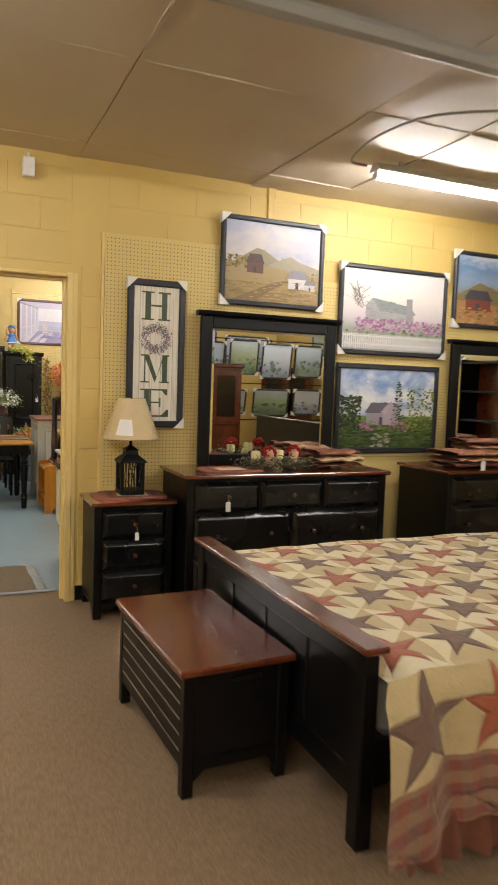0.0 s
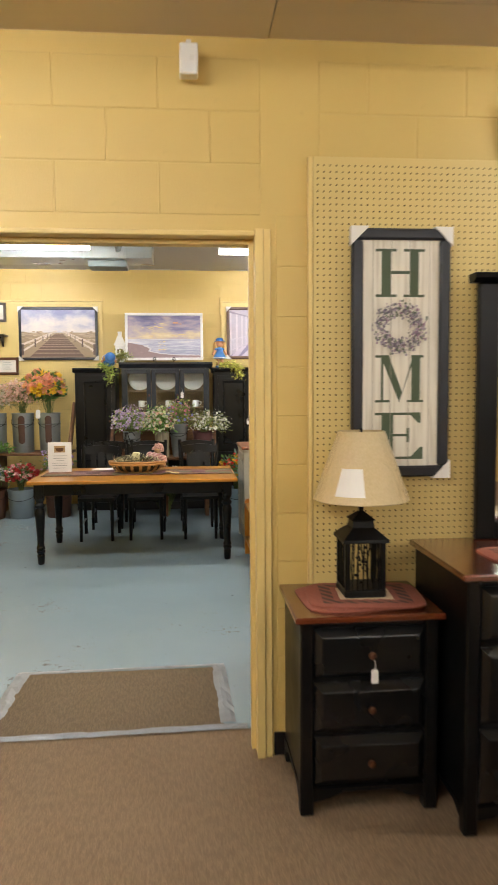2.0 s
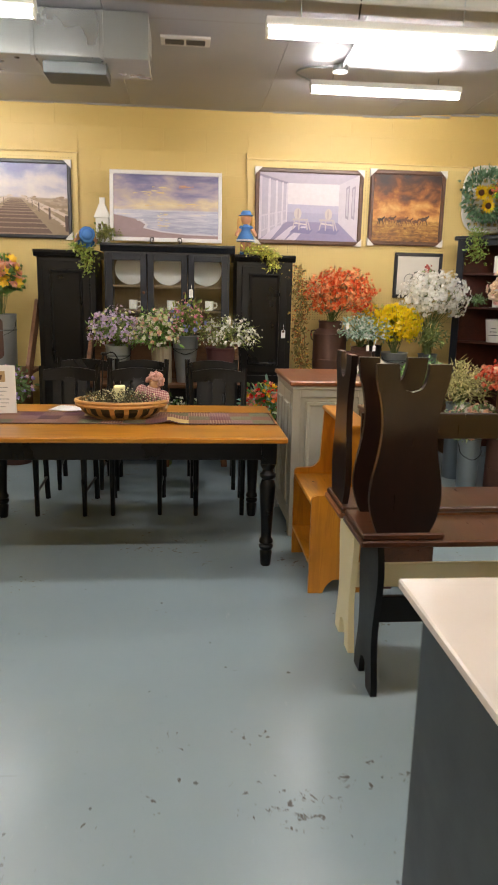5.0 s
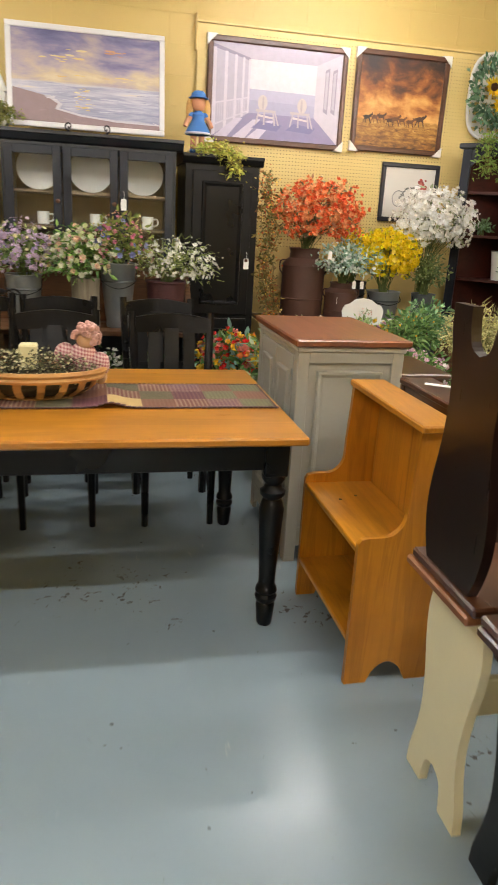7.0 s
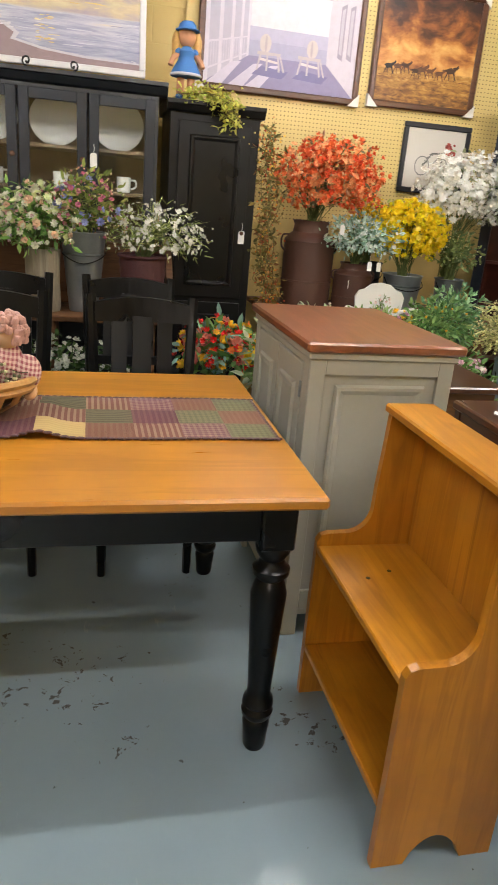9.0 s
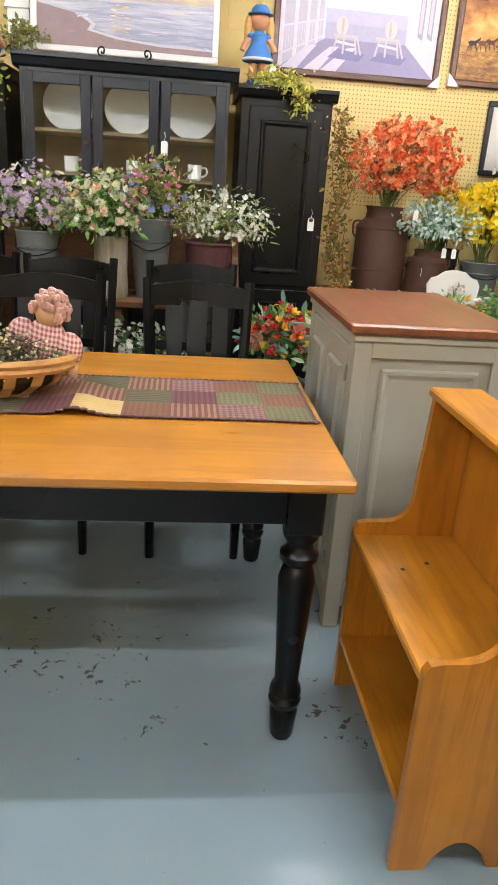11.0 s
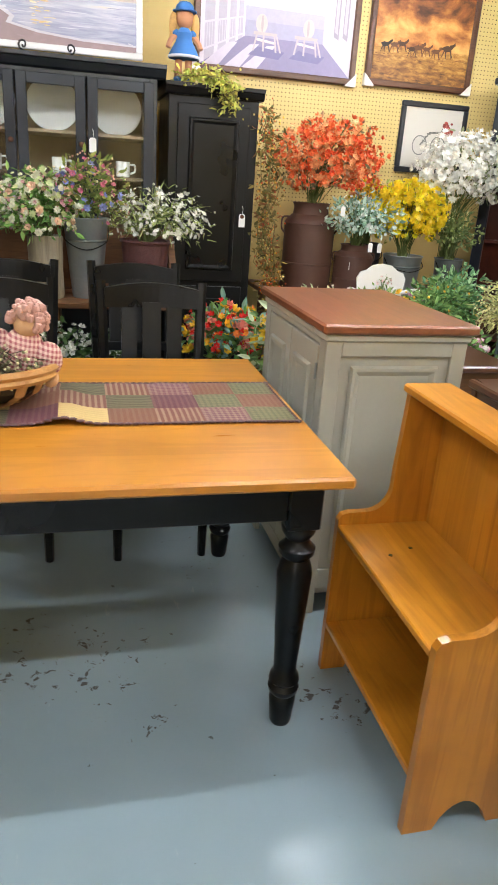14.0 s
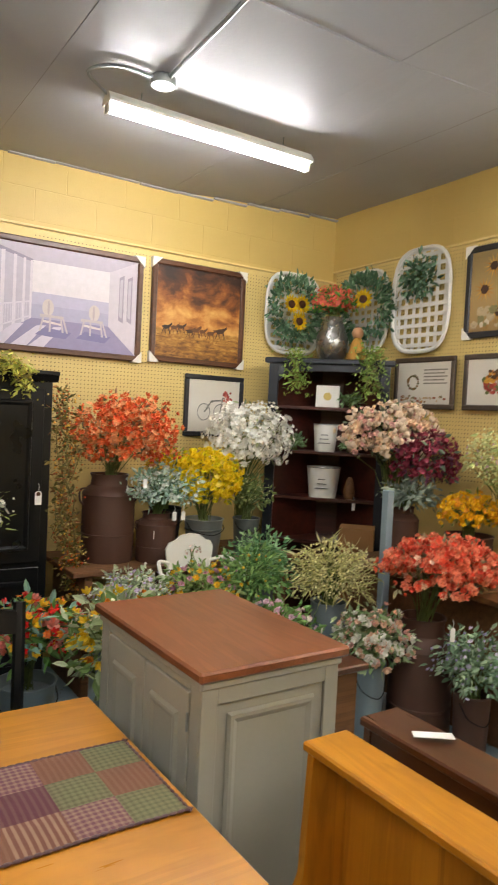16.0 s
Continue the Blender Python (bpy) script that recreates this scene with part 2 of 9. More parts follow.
# ---- mesh helpers ----
class G:
    """Gathers vertices and faces for one mesh."""

    def __init__(self):
        self.v, self.f, self.mi, self.k = [], [], [], 0

    def add(self, verts, faces, m=None):
        o = len(self.v)
        self.v += [tuple(m @ Vector(p)) for p in verts] if m is not None else [tuple(p) for p in verts]
        self.f += [tuple(i + o for i in f) for f in faces]
        self.mi += [self.k] * len(faces)
        return self

    def box(self, lo, hi, b=0.003, m=None):
        """A box with chamfered edges."""
        c = [(l + h) / 2 for l, h in zip(lo, hi)]
        e = [abs(h - l) / 2 for l, h in zip(lo, hi)]
        b = min(b, 0.45 * min(e))
        idx, verts = {}, []
        for sx in (-1, 1):
            for sy in (-1, 1):
                for sz in (-1, 1):
                    s = (sx, sy, sz)
                    for a in range(3):
                        idx[s, a] = len(verts)
                        verts.append([c[i] + s[i] * (e[i] - (0 if i == a else b)) for i in range(3)])
        faces = []
        for a in range(3):
            u, w = (a + 1) % 3, (a + 2) % 3
            for s in (-1, 1):
                q = []
                for du, dw in ((-1, -1), (1, -1), (1, 1), (-1, 1)):
                    t = [0, 0, 0]
                    t[a], t[u], t[w] = s, du, dw
                    q.append(idx[tuple(t), a])
                faces.append(q if s > 0 else q[::-1])
            for su in (-1, 1):
                for sw in (-1, 1):
                    lo_, hi_ = [0, 0, 0], [0, 0, 0]
                    lo_[a], hi_[a] = -1, 1
                    for t in (lo_, hi_):
                        t[u], t[w] = su, sw
                    q = [idx[tuple(lo_), u], idx[tuple(hi_), u], idx[tuple(hi_), w], idx[tuple(lo_), w]]
                    faces.append(q if su * sw < 0 else q[::-1])
        for s in ((x, y, z) for x in (-1, 1) for y in (-1, 1) for z in (-1, 1)):
            q = [idx[s, 0], idx[s, 1], idx[s, 2]]
            faces.append(q if s[0] * s[1] * s[2] > 0 else q[::-1])
        return self.add(verts, faces, m)

    def lathe(self, prof, at=(0, 0, 0), seg=20, m=None, caps=True):
        """A turned shape: (radius, height) pairs from the bottom up."""
        verts, faces = [], []
        for r, z in prof:
            for i in range(seg):
                a = 2 * math.pi * i / seg
                verts.append((at[0] + r * math.cos(a), at[1] + r * math.sin(a), at[2] + z))
        for j in range(len(prof) - 1):
            for i in range(seg):
                k = (i + 1) % seg
                faces.append((j * seg + i, j * seg + k, (j + 1) * seg + k, (j + 1) * seg + i))
        if caps:
            faces.append(tuple(range(seg))[::-1])
            faces.append(tuple(range((len(prof) - 1) * seg, len(prof) * seg)))
        return self.add(verts, faces, m)

    def tube(self, pts, r, seg=8, m=None, closed=False):
        """A round rod along points; r may be one radius or one for each point."""
        pts = [Vector(p) for p in pts]
        n = len(pts)
        rs = r if isinstance(r, (list, tuple)) else [r] * n
        verts, faces = [], []
        up = None
        for i, p in enumerate(pts):
            if closed:
                d = pts[(i + 1) % n] - pts[i - 1]
            else:
                d = pts[min(i + 1, n - 1)] - pts[max(i - 1, 0)]
            d.normalize()
            if up is None:
                up = d.orthogonal().normalized()
            up = (up - d * up.dot(d)).normalized()
            s = d.cross(up)
            for k in range(seg):
                a = 2 * math.pi * k / seg
                verts.append(p + (up * math.cos(a) + s * math.sin(a)) * rs[i])
        last = n if closed else n - 1
        for j in range(last):
            for k in range(seg):
                k2, j2 = (k + 1) % seg, (j + 1) % n
                faces.append((j * seg + k, j * seg + k2, j2 * seg + k2, j2 * seg + k))
        if not closed:
            faces.append(tuple(range(seg))[::-1])
            faces.append(tuple(range((n - 1) * seg, n * seg)))
        return self.add(verts, faces, m)

    def prism(self, outline, lo, hi, axis="y", m=None):
        """A flat outline given a thickness along an axis; outline in the two other axes, in the order x, y, z."""
        n = len(outline)

        def at(p, d):
            return {"x": (d, p[0], p[1]), "y": (p[0], d, p[1]), "z": (p[0], p[1], d)}[axis]
        verts = [at(p, lo) for p in outline] + [at(p, hi) for p in outline]
        faces = [tuple(range(n))[::-1], tuple(range(n, 2 * n))]
        faces += [(i, (i + 1) % n, n + (i + 1) % n, n + i) for i in range(n)]
        return self.add(verts, faces, m)

    def ball(self, c, r, seg=12, rings=8, m=None):
        rr = r if isinstance(r, (tuple, list)) else (r, r, r)
        verts, faces = [], []
        for j in range(1, rings):
            a = math.pi * j / rings
            for i in range(seg):
                b = 2 * math.pi * i / seg
                verts.append((c[0] + rr[0] * math.sin(a) * math.cos(b), c[1] + rr[1] * math.sin(a) * math.sin(b), c[2] - rr[2] * math.cos(a)))
        for j in range(rings - 2):
            for i in range(seg):
                k = (i + 1) % seg
                faces.append((j * seg + i, j * seg + k, (j + 1) * seg + k, (j + 1) * seg + i))
        o = len(verts)
        verts += [(c[0], c[1], c[2] - rr[2]), (c[0], c[1], c[2] + rr[2])]
        for i in range(seg):
            k = (i + 1) % seg
            faces.append((o, k, i))
            faces.append(((rings - 2) * seg + i, (rings - 2) * seg + k, o + 1))
        return self.add(verts, faces, m)

    def mesh(self, name, mats, smooth=False):
        me = bpy.data.meshes.new(name)
        me.from_pydata(self.v, [], self.f)
        for mt in (mats if isinstance(mats, (list, tuple)) else [mats]):
            me.materials.append(mt)
        if self.k:
            me.polygons.foreach_set("material_index", self.mi)
        bm = bmesh.new()
        bm.from_mesh(me)
        bmesh.ops.recalc_face_normals(bm, faces=bm.faces)
        bm.to_mesh(me)
        bm.free()
        if smooth:
            me.polygons.foreach_set("use_smooth", [True] * len(me.polygons))
            me.set_sharp_from_angle(angle=radians(40))
        me.update()
        return me


def part(name, g, material, parent=None, label="", smooth=False):
    """One mesh object under a thing or a part."""
    ob = new(name, g.mesh(name, material, smooth))
    if parent is not None:
        ob.parent = parent
    if label:
        ob["label"] = label
    return ob


def thing(name, label, category, m=None, group=""):
    e = new(name)
    e.empty_display_size = 0.1
    if m is not None:
        e.matrix_basis = m
    return tagged(e, label, category, group)


def solo(name, g, material, label, category, group="", m=None, smooth=False, kind=""):
    ob = part(name, g, material, None, "", smooth)
    if m is not None:
        ob.matrix_basis = m
    return tagged(ob, label, category, group, kind)


def setting(name, g, material, label="", smooth=False):
    ob = part(name, g, material, None, "", smooth)
    return tagged(ob, label, "", "", "structure")


def share(name, me, parent, m):
    """One more piece on a shared mesh."""
    ob = new(name, me)
    ob.parent = parent
    ob.matrix_basis = m
    return ob


def curve_pts(ctrl, n=8):
    """Points of a smooth (Catmull-Rom) line through 2D or 3D control points."""
    c = [Vector(p) for p in ctrl]
    c = [c[0] * 2 - c[1]] + c + [c[-1] * 2 - c[-2]]
    out = []
    for i in range(1, len(c) - 2):
        for k in range(n):
            t = k / n
            p0, p1, p2, p3 = c[i - 1:i + 3]
            out.append(0.5 * (2 * p1 + (p2 - p0) * t + (2 * p0 - 5 * p1 + 4 * p2 - p3) * t * t + (3 * p1 - p0 - 3 * p2 + p3) * t ** 3))
    out.append(c[-2])
    return [tuple(p) for p in out]

# ---- structure ----
X0, X1 = -3.2, 4.42          # back room
Y1, Y2 = 5.07, 5.27          # dividing wall, front and rear faces
Y3 = 11.98                   # end wall
DX0, DX1, DH = -0.25, 1.352, 2.172
CEIL1, CEIL2 = 2.93, 3.22
FX0, FX1, FY0 = -3.2, 7.2, -4.2

setting("floor_carpet", G().box((FX0 - 0.2, FY0 - 0.2, -0.2), (FX1 + 0.2, 5.31, 0.0), 0), m_carpet, "worn brown loop-pile carpet in the front room")
setting("floor_concrete", G().box((X0 - 0.2, 5.31, -0.2), (X1 + 0.2, Y3 + 0.2, 0.0), 0), m_floor2, "blue-grey painted concrete floor with chips and scuffs")

g = G()
g.box((FX0, Y1, 0), (DX0, Y2, CEIL1 + 0.4), 0)
g.box((DX1, Y1, 0), (FX1, Y2, CEIL1 + 0.4), 0)
g.box((DX0, Y1, DH + 0.01), (DX1, Y2, CEIL1 + 0.4), 0)
wall_mid = setting("wall_middle", g, m_wall, "yellow painted concrete block wall with a wide doorway")
wall_end = setting("wall_north", G().box((X0 - 0.2, Y3, 0), (X1 + 0.2, Y3 + 0.2, 3.6), 0), m_wall, "yellow painted concrete block wall")
wall_right = setting("wall_east", G().box((X1, Y2, 0), (X1 + 0.2, Y3, 3.6), 0), m_wall, "yellow painted concrete block wall")
setting("wall_west", G().box((X0 - 0.2, Y2, 0), (X0, Y3, 3.6), 0), m_wall, "yellow painted block wall")
g = G()
g.box((FX0 - 0.2, FY0 - 0.2, 0), (FX1 + 0.2, FY0, CEIL1 + 0.4), 0)
setting("wall_south", g, m_wall, "yellow painted wall behind the bedroom display")
setting("wall_front_west", G().box((FX0 - 0.2, FY0, 0), (FX0, Y1, CEIL1 + 0.4), 0), m_wall, "yellow painted side wall")
setting("wall_front_east", G().box((FX1, FY0, 0), (FX1 + 0.2, Y1, CEIL1 + 0.4), 0), m_wall, "yellow painted side wall")

# ceilings: boards with open joints, slightly sagging
def sag(x, y):
    return 0.012 * noise.noise((x * 0.9, y * 0.9, 3.1)) + 0.006 * noise.noise((x * 2.7, y * 2.7, 9.0))


def lid(name, x0, x1, y0, y1, z, xs, ys, mat, label, lift=None):
    g = G()
    gap = 0.0026
    for i in range(len(xs) - 1):
        for j in range(len(ys) - 1):
            a, b, c, d = xs[i] + gap, xs[i + 1] - gap, ys[j] + gap, ys[j + 1] - gap
            n = 6
            tilt = random.uniform(-0.007, 0.007)
            vs, fs = [], []
            for q in range(n + 1):
                for p in range(n + 1):
                    x, y = a + (b - a) * p / n, c + (d - c) * q / n
                    vs.append((x, y, z + sag(x, y) + tilt + (lift(x) if lift else 0)))
            for q in range(n):
                for p in range(n):
                    o = q * (n + 1) + p
                    fs.append((o, o + n + 1, o + n + 2, o + 1))
            g.add(vs, fs)
            e = [(a, c), (b, c), (b, d), (a, d)]
            for (p0, p1) in zip(e, e[1:] + e[:1]):
                zz = [z + sag(*p) + tilt + (lift(p[0]) if lift else 0) for p in (p0, p1)]
                g.add([(p0[0], p0[1], zz[0]), (p1[0], p1[1], zz[1]), (p1[0], p1[1], zz[1] + 0.02), (p0[0], p0[1], zz[0] + 0.02)], [(0, 1, 2, 3)])
    ob = setting(name, g, mat, label)
    g = G().box((x0, y0, z + 0.06), (x1, y1, z + 0.3), 0) if not lift else G().box((x0, y0, z + 0.16), (x1, y1, z + 0.4), 0)
    setting(name + "_deck", g, m_joint, "dark deck above the ceiling boards")
    return ob


lid("ceiling_front", FX0, FX1, FY0, Y1, CEIL1, [FX0 - 0.02] + [2.62 + 1.22 * k for k in range(-4, 1)] + [3.27, 3.84, 5.06, 6.28] + [FX1 + 0.02], [FY0 - 0.02] + [3.53 + 2.44 * k for k in range(-3, 1)] + [4.77, Y1 + 0.02], m_ceil1, "stained tan ceiling boards with open joints")
lid("ceiling_back", X0, X1, Y2, Y3, CEIL2, [X0 - 0.02, -2.0, -0.78, 0.44, 1.66, 2.88, 3.65, X1 + 0.02], [Y2 - 0.02, 7.3, 9.74, Y3 + 0.02], m_ceil2, "grey painted ceiling boards", lambda x: 0.1 * max(0, min(1, (x - 2.9) / 1.5)))
setting("trim_strip", G().box((2.75, Y1 - 0.022, 2.5), (2.815, Y1, CEIL1 + 0.02), 0.004), m_wall, "yellow painted batten up to the ceiling")
# rough edge bead along the end wall
g = G()
for k in range(26):
    xa = X0 + k * (X1 - X0) / 26
    xb = xa + (X1 - X0) / 26 - random.choice((0.0, 0.0, 0.01))
    zz = CEIL2 - 0.004 + random.uniform(-0.004, 0.004) + 0.1 * max(0, min(1, (xa - 2.9) / 1.5))
    g.box((xa, Y3 - 0.03, zz), (xb, Y3 - 0.001, zz + 0.012), 0.003)
setting("ceiling_trim", g, m_ceil2, "chipped grey bead where wall meets ceiling")

# door frame of folded steel, painted with the wall
g = G()
for x, s in ((DX1, 1), (DX0, -1)):
    out = [(x - s * 0.012, Y1 - 0.028), (x + s * 0.02, Y1 - 0.028), (x + s * 0.025, Y1 - 0.018), (x + s * 0.05, Y1 - 0.018), (x + s * 0.054, Y1 + 0.0), (x + s * 0.0, Y1 + 0.0), (x + s * 0.0, Y2 + 0.02), (x - s * 0.012, Y2 + 0.02),
           (x - s * 0.012, Y1 + 0.1), (x - s * 0.03, Y1 + 0.1), (x - s * 0.03, Y1 + 0.055), (x - s * 0.012, Y1 + 0.055)]
    g.prism(out if s > 0 else out[::-1], 0, DH + 0.022, "z")
g.box((DX0 - 0.03, Y1 - 0.018, DH - 0.005), (DX1 - 0.0125, Y2 + 0.018, DH + 0.016), 0.004)
g.box((DX0 + 0.03, Y1 + 0.055, DH - 0.025), (DX1 - 0.03, Y1 + 0.1, DH - 0.005), 0.003)
frame1 = setting("door_frame", g, m_jamb, "yellow painted steel door frame without a door")
for z in (1.75, 1.16, 0.3):
    part("hinge_leaf", G().box((DX1 - 0.017, Y1 + 0.115, z - 0.05), (DX1 - 0.0125, Y1 + 0.15, z + 0.05), 0.002).tube([(DX1 - 0.019, Y1 + 0.155, z - 0.05), (DX1 - 0.019, Y1 + 0.155, z + 0.05)], 0.007), m_jamb, frame1)
setting("baseboard", G().box((DX1 + 0.06, Y1 - 0.008, 0), (FX1, Y1, 0.1), 0.003), m_black, "black rubber cove base")

# floor mat taped down inside the doorway
mat_ob = thing("floor_mat", "brown carpet mat taped to the concrete floor", "mat")
part("mat_sheet", G().box((0.16, 5.33, 0.0), (1.21, 6.02, 0.007), 0.003), m_mat, mat_ob)
def tape(a, b, w):
    g = G()
    a, b = Vector(a), Vector(b)
    d = (b - a)
    s = Vector((-d.y, d.x)).normalized() * w / 2
    n = 14
    vs, fs = [], []
    for i in range(n + 1):
        p = a + d * i / n
        for k, q in enumerate((-1, -0.35, 0.3, 1)):
            e = p + s * (q + random.uniform(-0.1, 0.1))
            vs.append((e.x, e.y, 0.0095 + random.uniform(-0.001, 0.004) - (0.004 if k in (0, 3) else 0)))
    for i in range(n):
        for k in range(3):
            fs.append((i * 4 + k, i * 4 + k + 1, i * 4 + k + 5, i * 4 + k + 4))
    return g.add(vs, fs)
part("tape_strip", tape((1.235, 5.36), (1.215, 6.05), 0.075), m_tape, mat_ob, "crinkled silver duct tape")
part("tape_strip", tape((0.1, 5.305), (1.32, 5.325), 0.05), m_tape, mat_ob, "crinkled silver duct tape")
part("tape_strip", tape((0.13, 5.36), (0.15, 6.05), 0.075), m_tape, mat_ob, "crinkled silver duct tape")
part("tape_strip", tape((0.12, 6.035), (1.25, 6.05), 0.03), m_tape, mat_ob, "crinkled silver duct tape")

# pegboards
def pegboard(name, x0, x1, z0, z1, m, holes):
    """A perforated board in the plane y = 0, its face towards -y; holes: the stretch that gets sunk holes."""
    ob = setting(name, G().box((x0, 0, z0), (x1, 0.012, z1), 0.002), m_peg, "yellow painted pegboard with dark holes")
    ob.matrix_basis = m
    g = G()
    p = 0.0254
    a, b, c, d = holes
    for i in range(int((b - a) / p)):
        for j in range(int((d - c) / p)):
            x, z = a + (i + 0.5) * p, c + (j + 0.5) * p
            r = 0.0041
            g.add([(x + r * math.cos(k * math.pi / 3), -0.0008, z + r * math.sin(k * math.pi / 3)) for k in range(6)], [tuple(range(6))])
    h = part("peg_holes", g, m_peghole, ob)
    h["kind"] = "stuff"
    return ob


pegboard("pegboard_front", 1.575, 2.795, 0.1, 2.478, pose(0, Y1 - 0.03, 0), (1.58, 2.79, 0.78, 2.47))
pegboard("pegboard_front_wide", 2.797, 7.1, 0.1, 2.3, pose(0, Y1 - 0.028, 0), (2.8, 4.6, 0.95, 2.29))
setting("trim_peg", G().box((1.555, Y1 - 0.03, 0.1), (1.572, Y1, 2.478), 0.002).box((1.575, Y1 - 0.016, 0.1), (7.1, Y1, 2.0), 0.002), m_jamb, "yellow batten at the pegboard's edge")
pegboard("pegboard_north", 1.55, X1 - 0.03, 0.5, 2.78, pose(0, Y3 - 0.03, 0), (1.95, X1 - 0.05, 1.25, 2.77))
pegboard("pegboard_north_west", X0, -0.08, 0.5, 2.78, pose(0, Y3 - 0.03, 0), (-2.0, -0.1, 1.3, 2.77))
pegboard("pegboard_east", -11.9, -5.6, 0.5, 2.86, pose(X1 - 0.03, 0, 0, 0, 0, -90), (-11.9, -9.9, 1.3, 2.85))
g = G()
g.box((1.545, Y3 - 0.05, 2.78), (X1, Y3, 2.795), 0.003).box((X0, Y3 - 0.05, 2.78), (-0.075, Y3, 2.795), 0.003).box((1.535, Y3 - 0.05, 2.6), (1.548, Y3, 2.84), 0.003)
g.box((X1 - 0.05, 5.6, 2.86), (X1, Y3 - 0.05, 2.875), 0.003)
setting("trim_rail", g, m_jamb, "yellow rail above the pegboard")

# painted concrete blocks, proud of the joints
def blocks(parent, span, zs, plane, axis, skip, D=0.0025):
    L, H = 0.406, 0.202
    me = G().box((0.002, -D, 0.002), (L - 0.002, 0.02, H - 0.002), D * 0.9).mesh("block", m_wall)
    half = G().box((0.002, -D, 0.002), (L / 2 - 0.002, 0.02, H - 0.002), D * 0.9).mesh("block", m_wall)
    k = 0
    for r in range(int(round((zs[1] - zs[0]) / H))):
        z = zs[0] + r * H
        off = (r % 2) * L / 2
        x = span[0] - off
        while x < span[1]:
            use, w = me, L
            if x < span[0] - 0.01:
                x = span[0]
                use, w = half, L / 2
            elif x + L > span[1] + 0.01:
                if x + L / 2 > span[1] + 0.01:
                    break
                use, w = half, L / 2
            if not skip(x, x + w, z, z + H):
                share("block", use, parent, pose(x, plane, z) if axis == "y" else pose(plane, -x, z, 0, 0, -90))
                k += 1
            x += w
    return k

# ---- shared furniture pieces ----
def raised_panel(g, lo, hi, y, out=0.012, m=None):
    """A bevelled field on a face towards -y, between (x, z) corners."""
    (x0, z0), (x1, z1) = lo, hi
    s = min(0.03, 0.25 * min(x1 - x0, z1 - z0))
    ring = [(0, 0.0), (0.006, -out), (s * 0.5, -out), (s, -out * 0.35), (s + 0.008, -out * 0.35)]
    vs, fs = [], []
    for d, o in ring:
        vs += [(x0 + d, y + o, z0 + d), (x1 - d, y + o, z0 + d), (x1 - d, y + o, z1 - d), (x0 + d, y + o, z1 - d)]
    for k in range(len(ring) - 1):
        for i in range(4):
            j = (i + 1) % 4
            fs.append((4 * k + i, 4 * k + j, 4 * k + 4 + j, 4 * k + 4 + i))
    fs.append(tuple(range(4 * len(ring) - 4, 4 * len(ring))))
    return g.add(vs, fs, m)


def drawer_front(g, lo, hi, y):
    """A lipped drawer front with a raised, sloped field."""
    (x0, z0), (x1, z1) = lo, hi
    ring = [(0, 0.0), (0.0, -0.01), (0.003, -0.013), (0.024, -0.034), (0.03, -0.036)]
    vs, fs = [], []
    for d, o in ring:
        vs += [(x0 + d, y + o, z0 + d), (x1 - d, y + o, z0 + d), (x1 - d, y + o, z1 - d), (x0 + d, y + o, z1 - d)]
    for k in range(len(ring) - 1):
        for i in range(4):
            j = (i + 1) % 4
            fs.append((4 * k + i, 4 * k + j, 4 * k + 4 + j, 4 * k + 4 + i))
    fs.append(tuple(range(4 * len(ring) - 4, 4 * len(ring))))
    return g.add(vs, fs)


KNOB = [(0.006, 0), (0.006, 0.012), (0.013, 0.018), (0.015, 0.024), (0.011, 0.03), (0.003, 0.032)]


def knob(parent, x, y, z):
    return part("knob", G().lathe(KNOB, (0, 0, 0), 12, pose(x, y, z, 90)), m_knob, parent, "", True)


def price_tag(x, y, z, s=1.0, turn=0):
    t = thing("price_tag", "small white paper price tag on a string", "tag", pose(x, y, z, 0, 0, turn), "price tags")
    part("string", G().tube([(0, 0, 0), (0.004 * s, -0.004, -0.02 * s), (0, -0.003, -0.045 * s)], 0.0012, 5), m_paper, t)
    part("card", G().prism([(-0.017 * s, -0.11 * s), (0.017 * s, -0.11 * s), (0.017 * s, -0.05 * s), (0.01 * s, -0.042 * s), (-0.01 * s, -0.042 * s), (-0.017 * s, -0.05 * s)], -0.005, -0.003, "y"), m_paper, t)
    return t


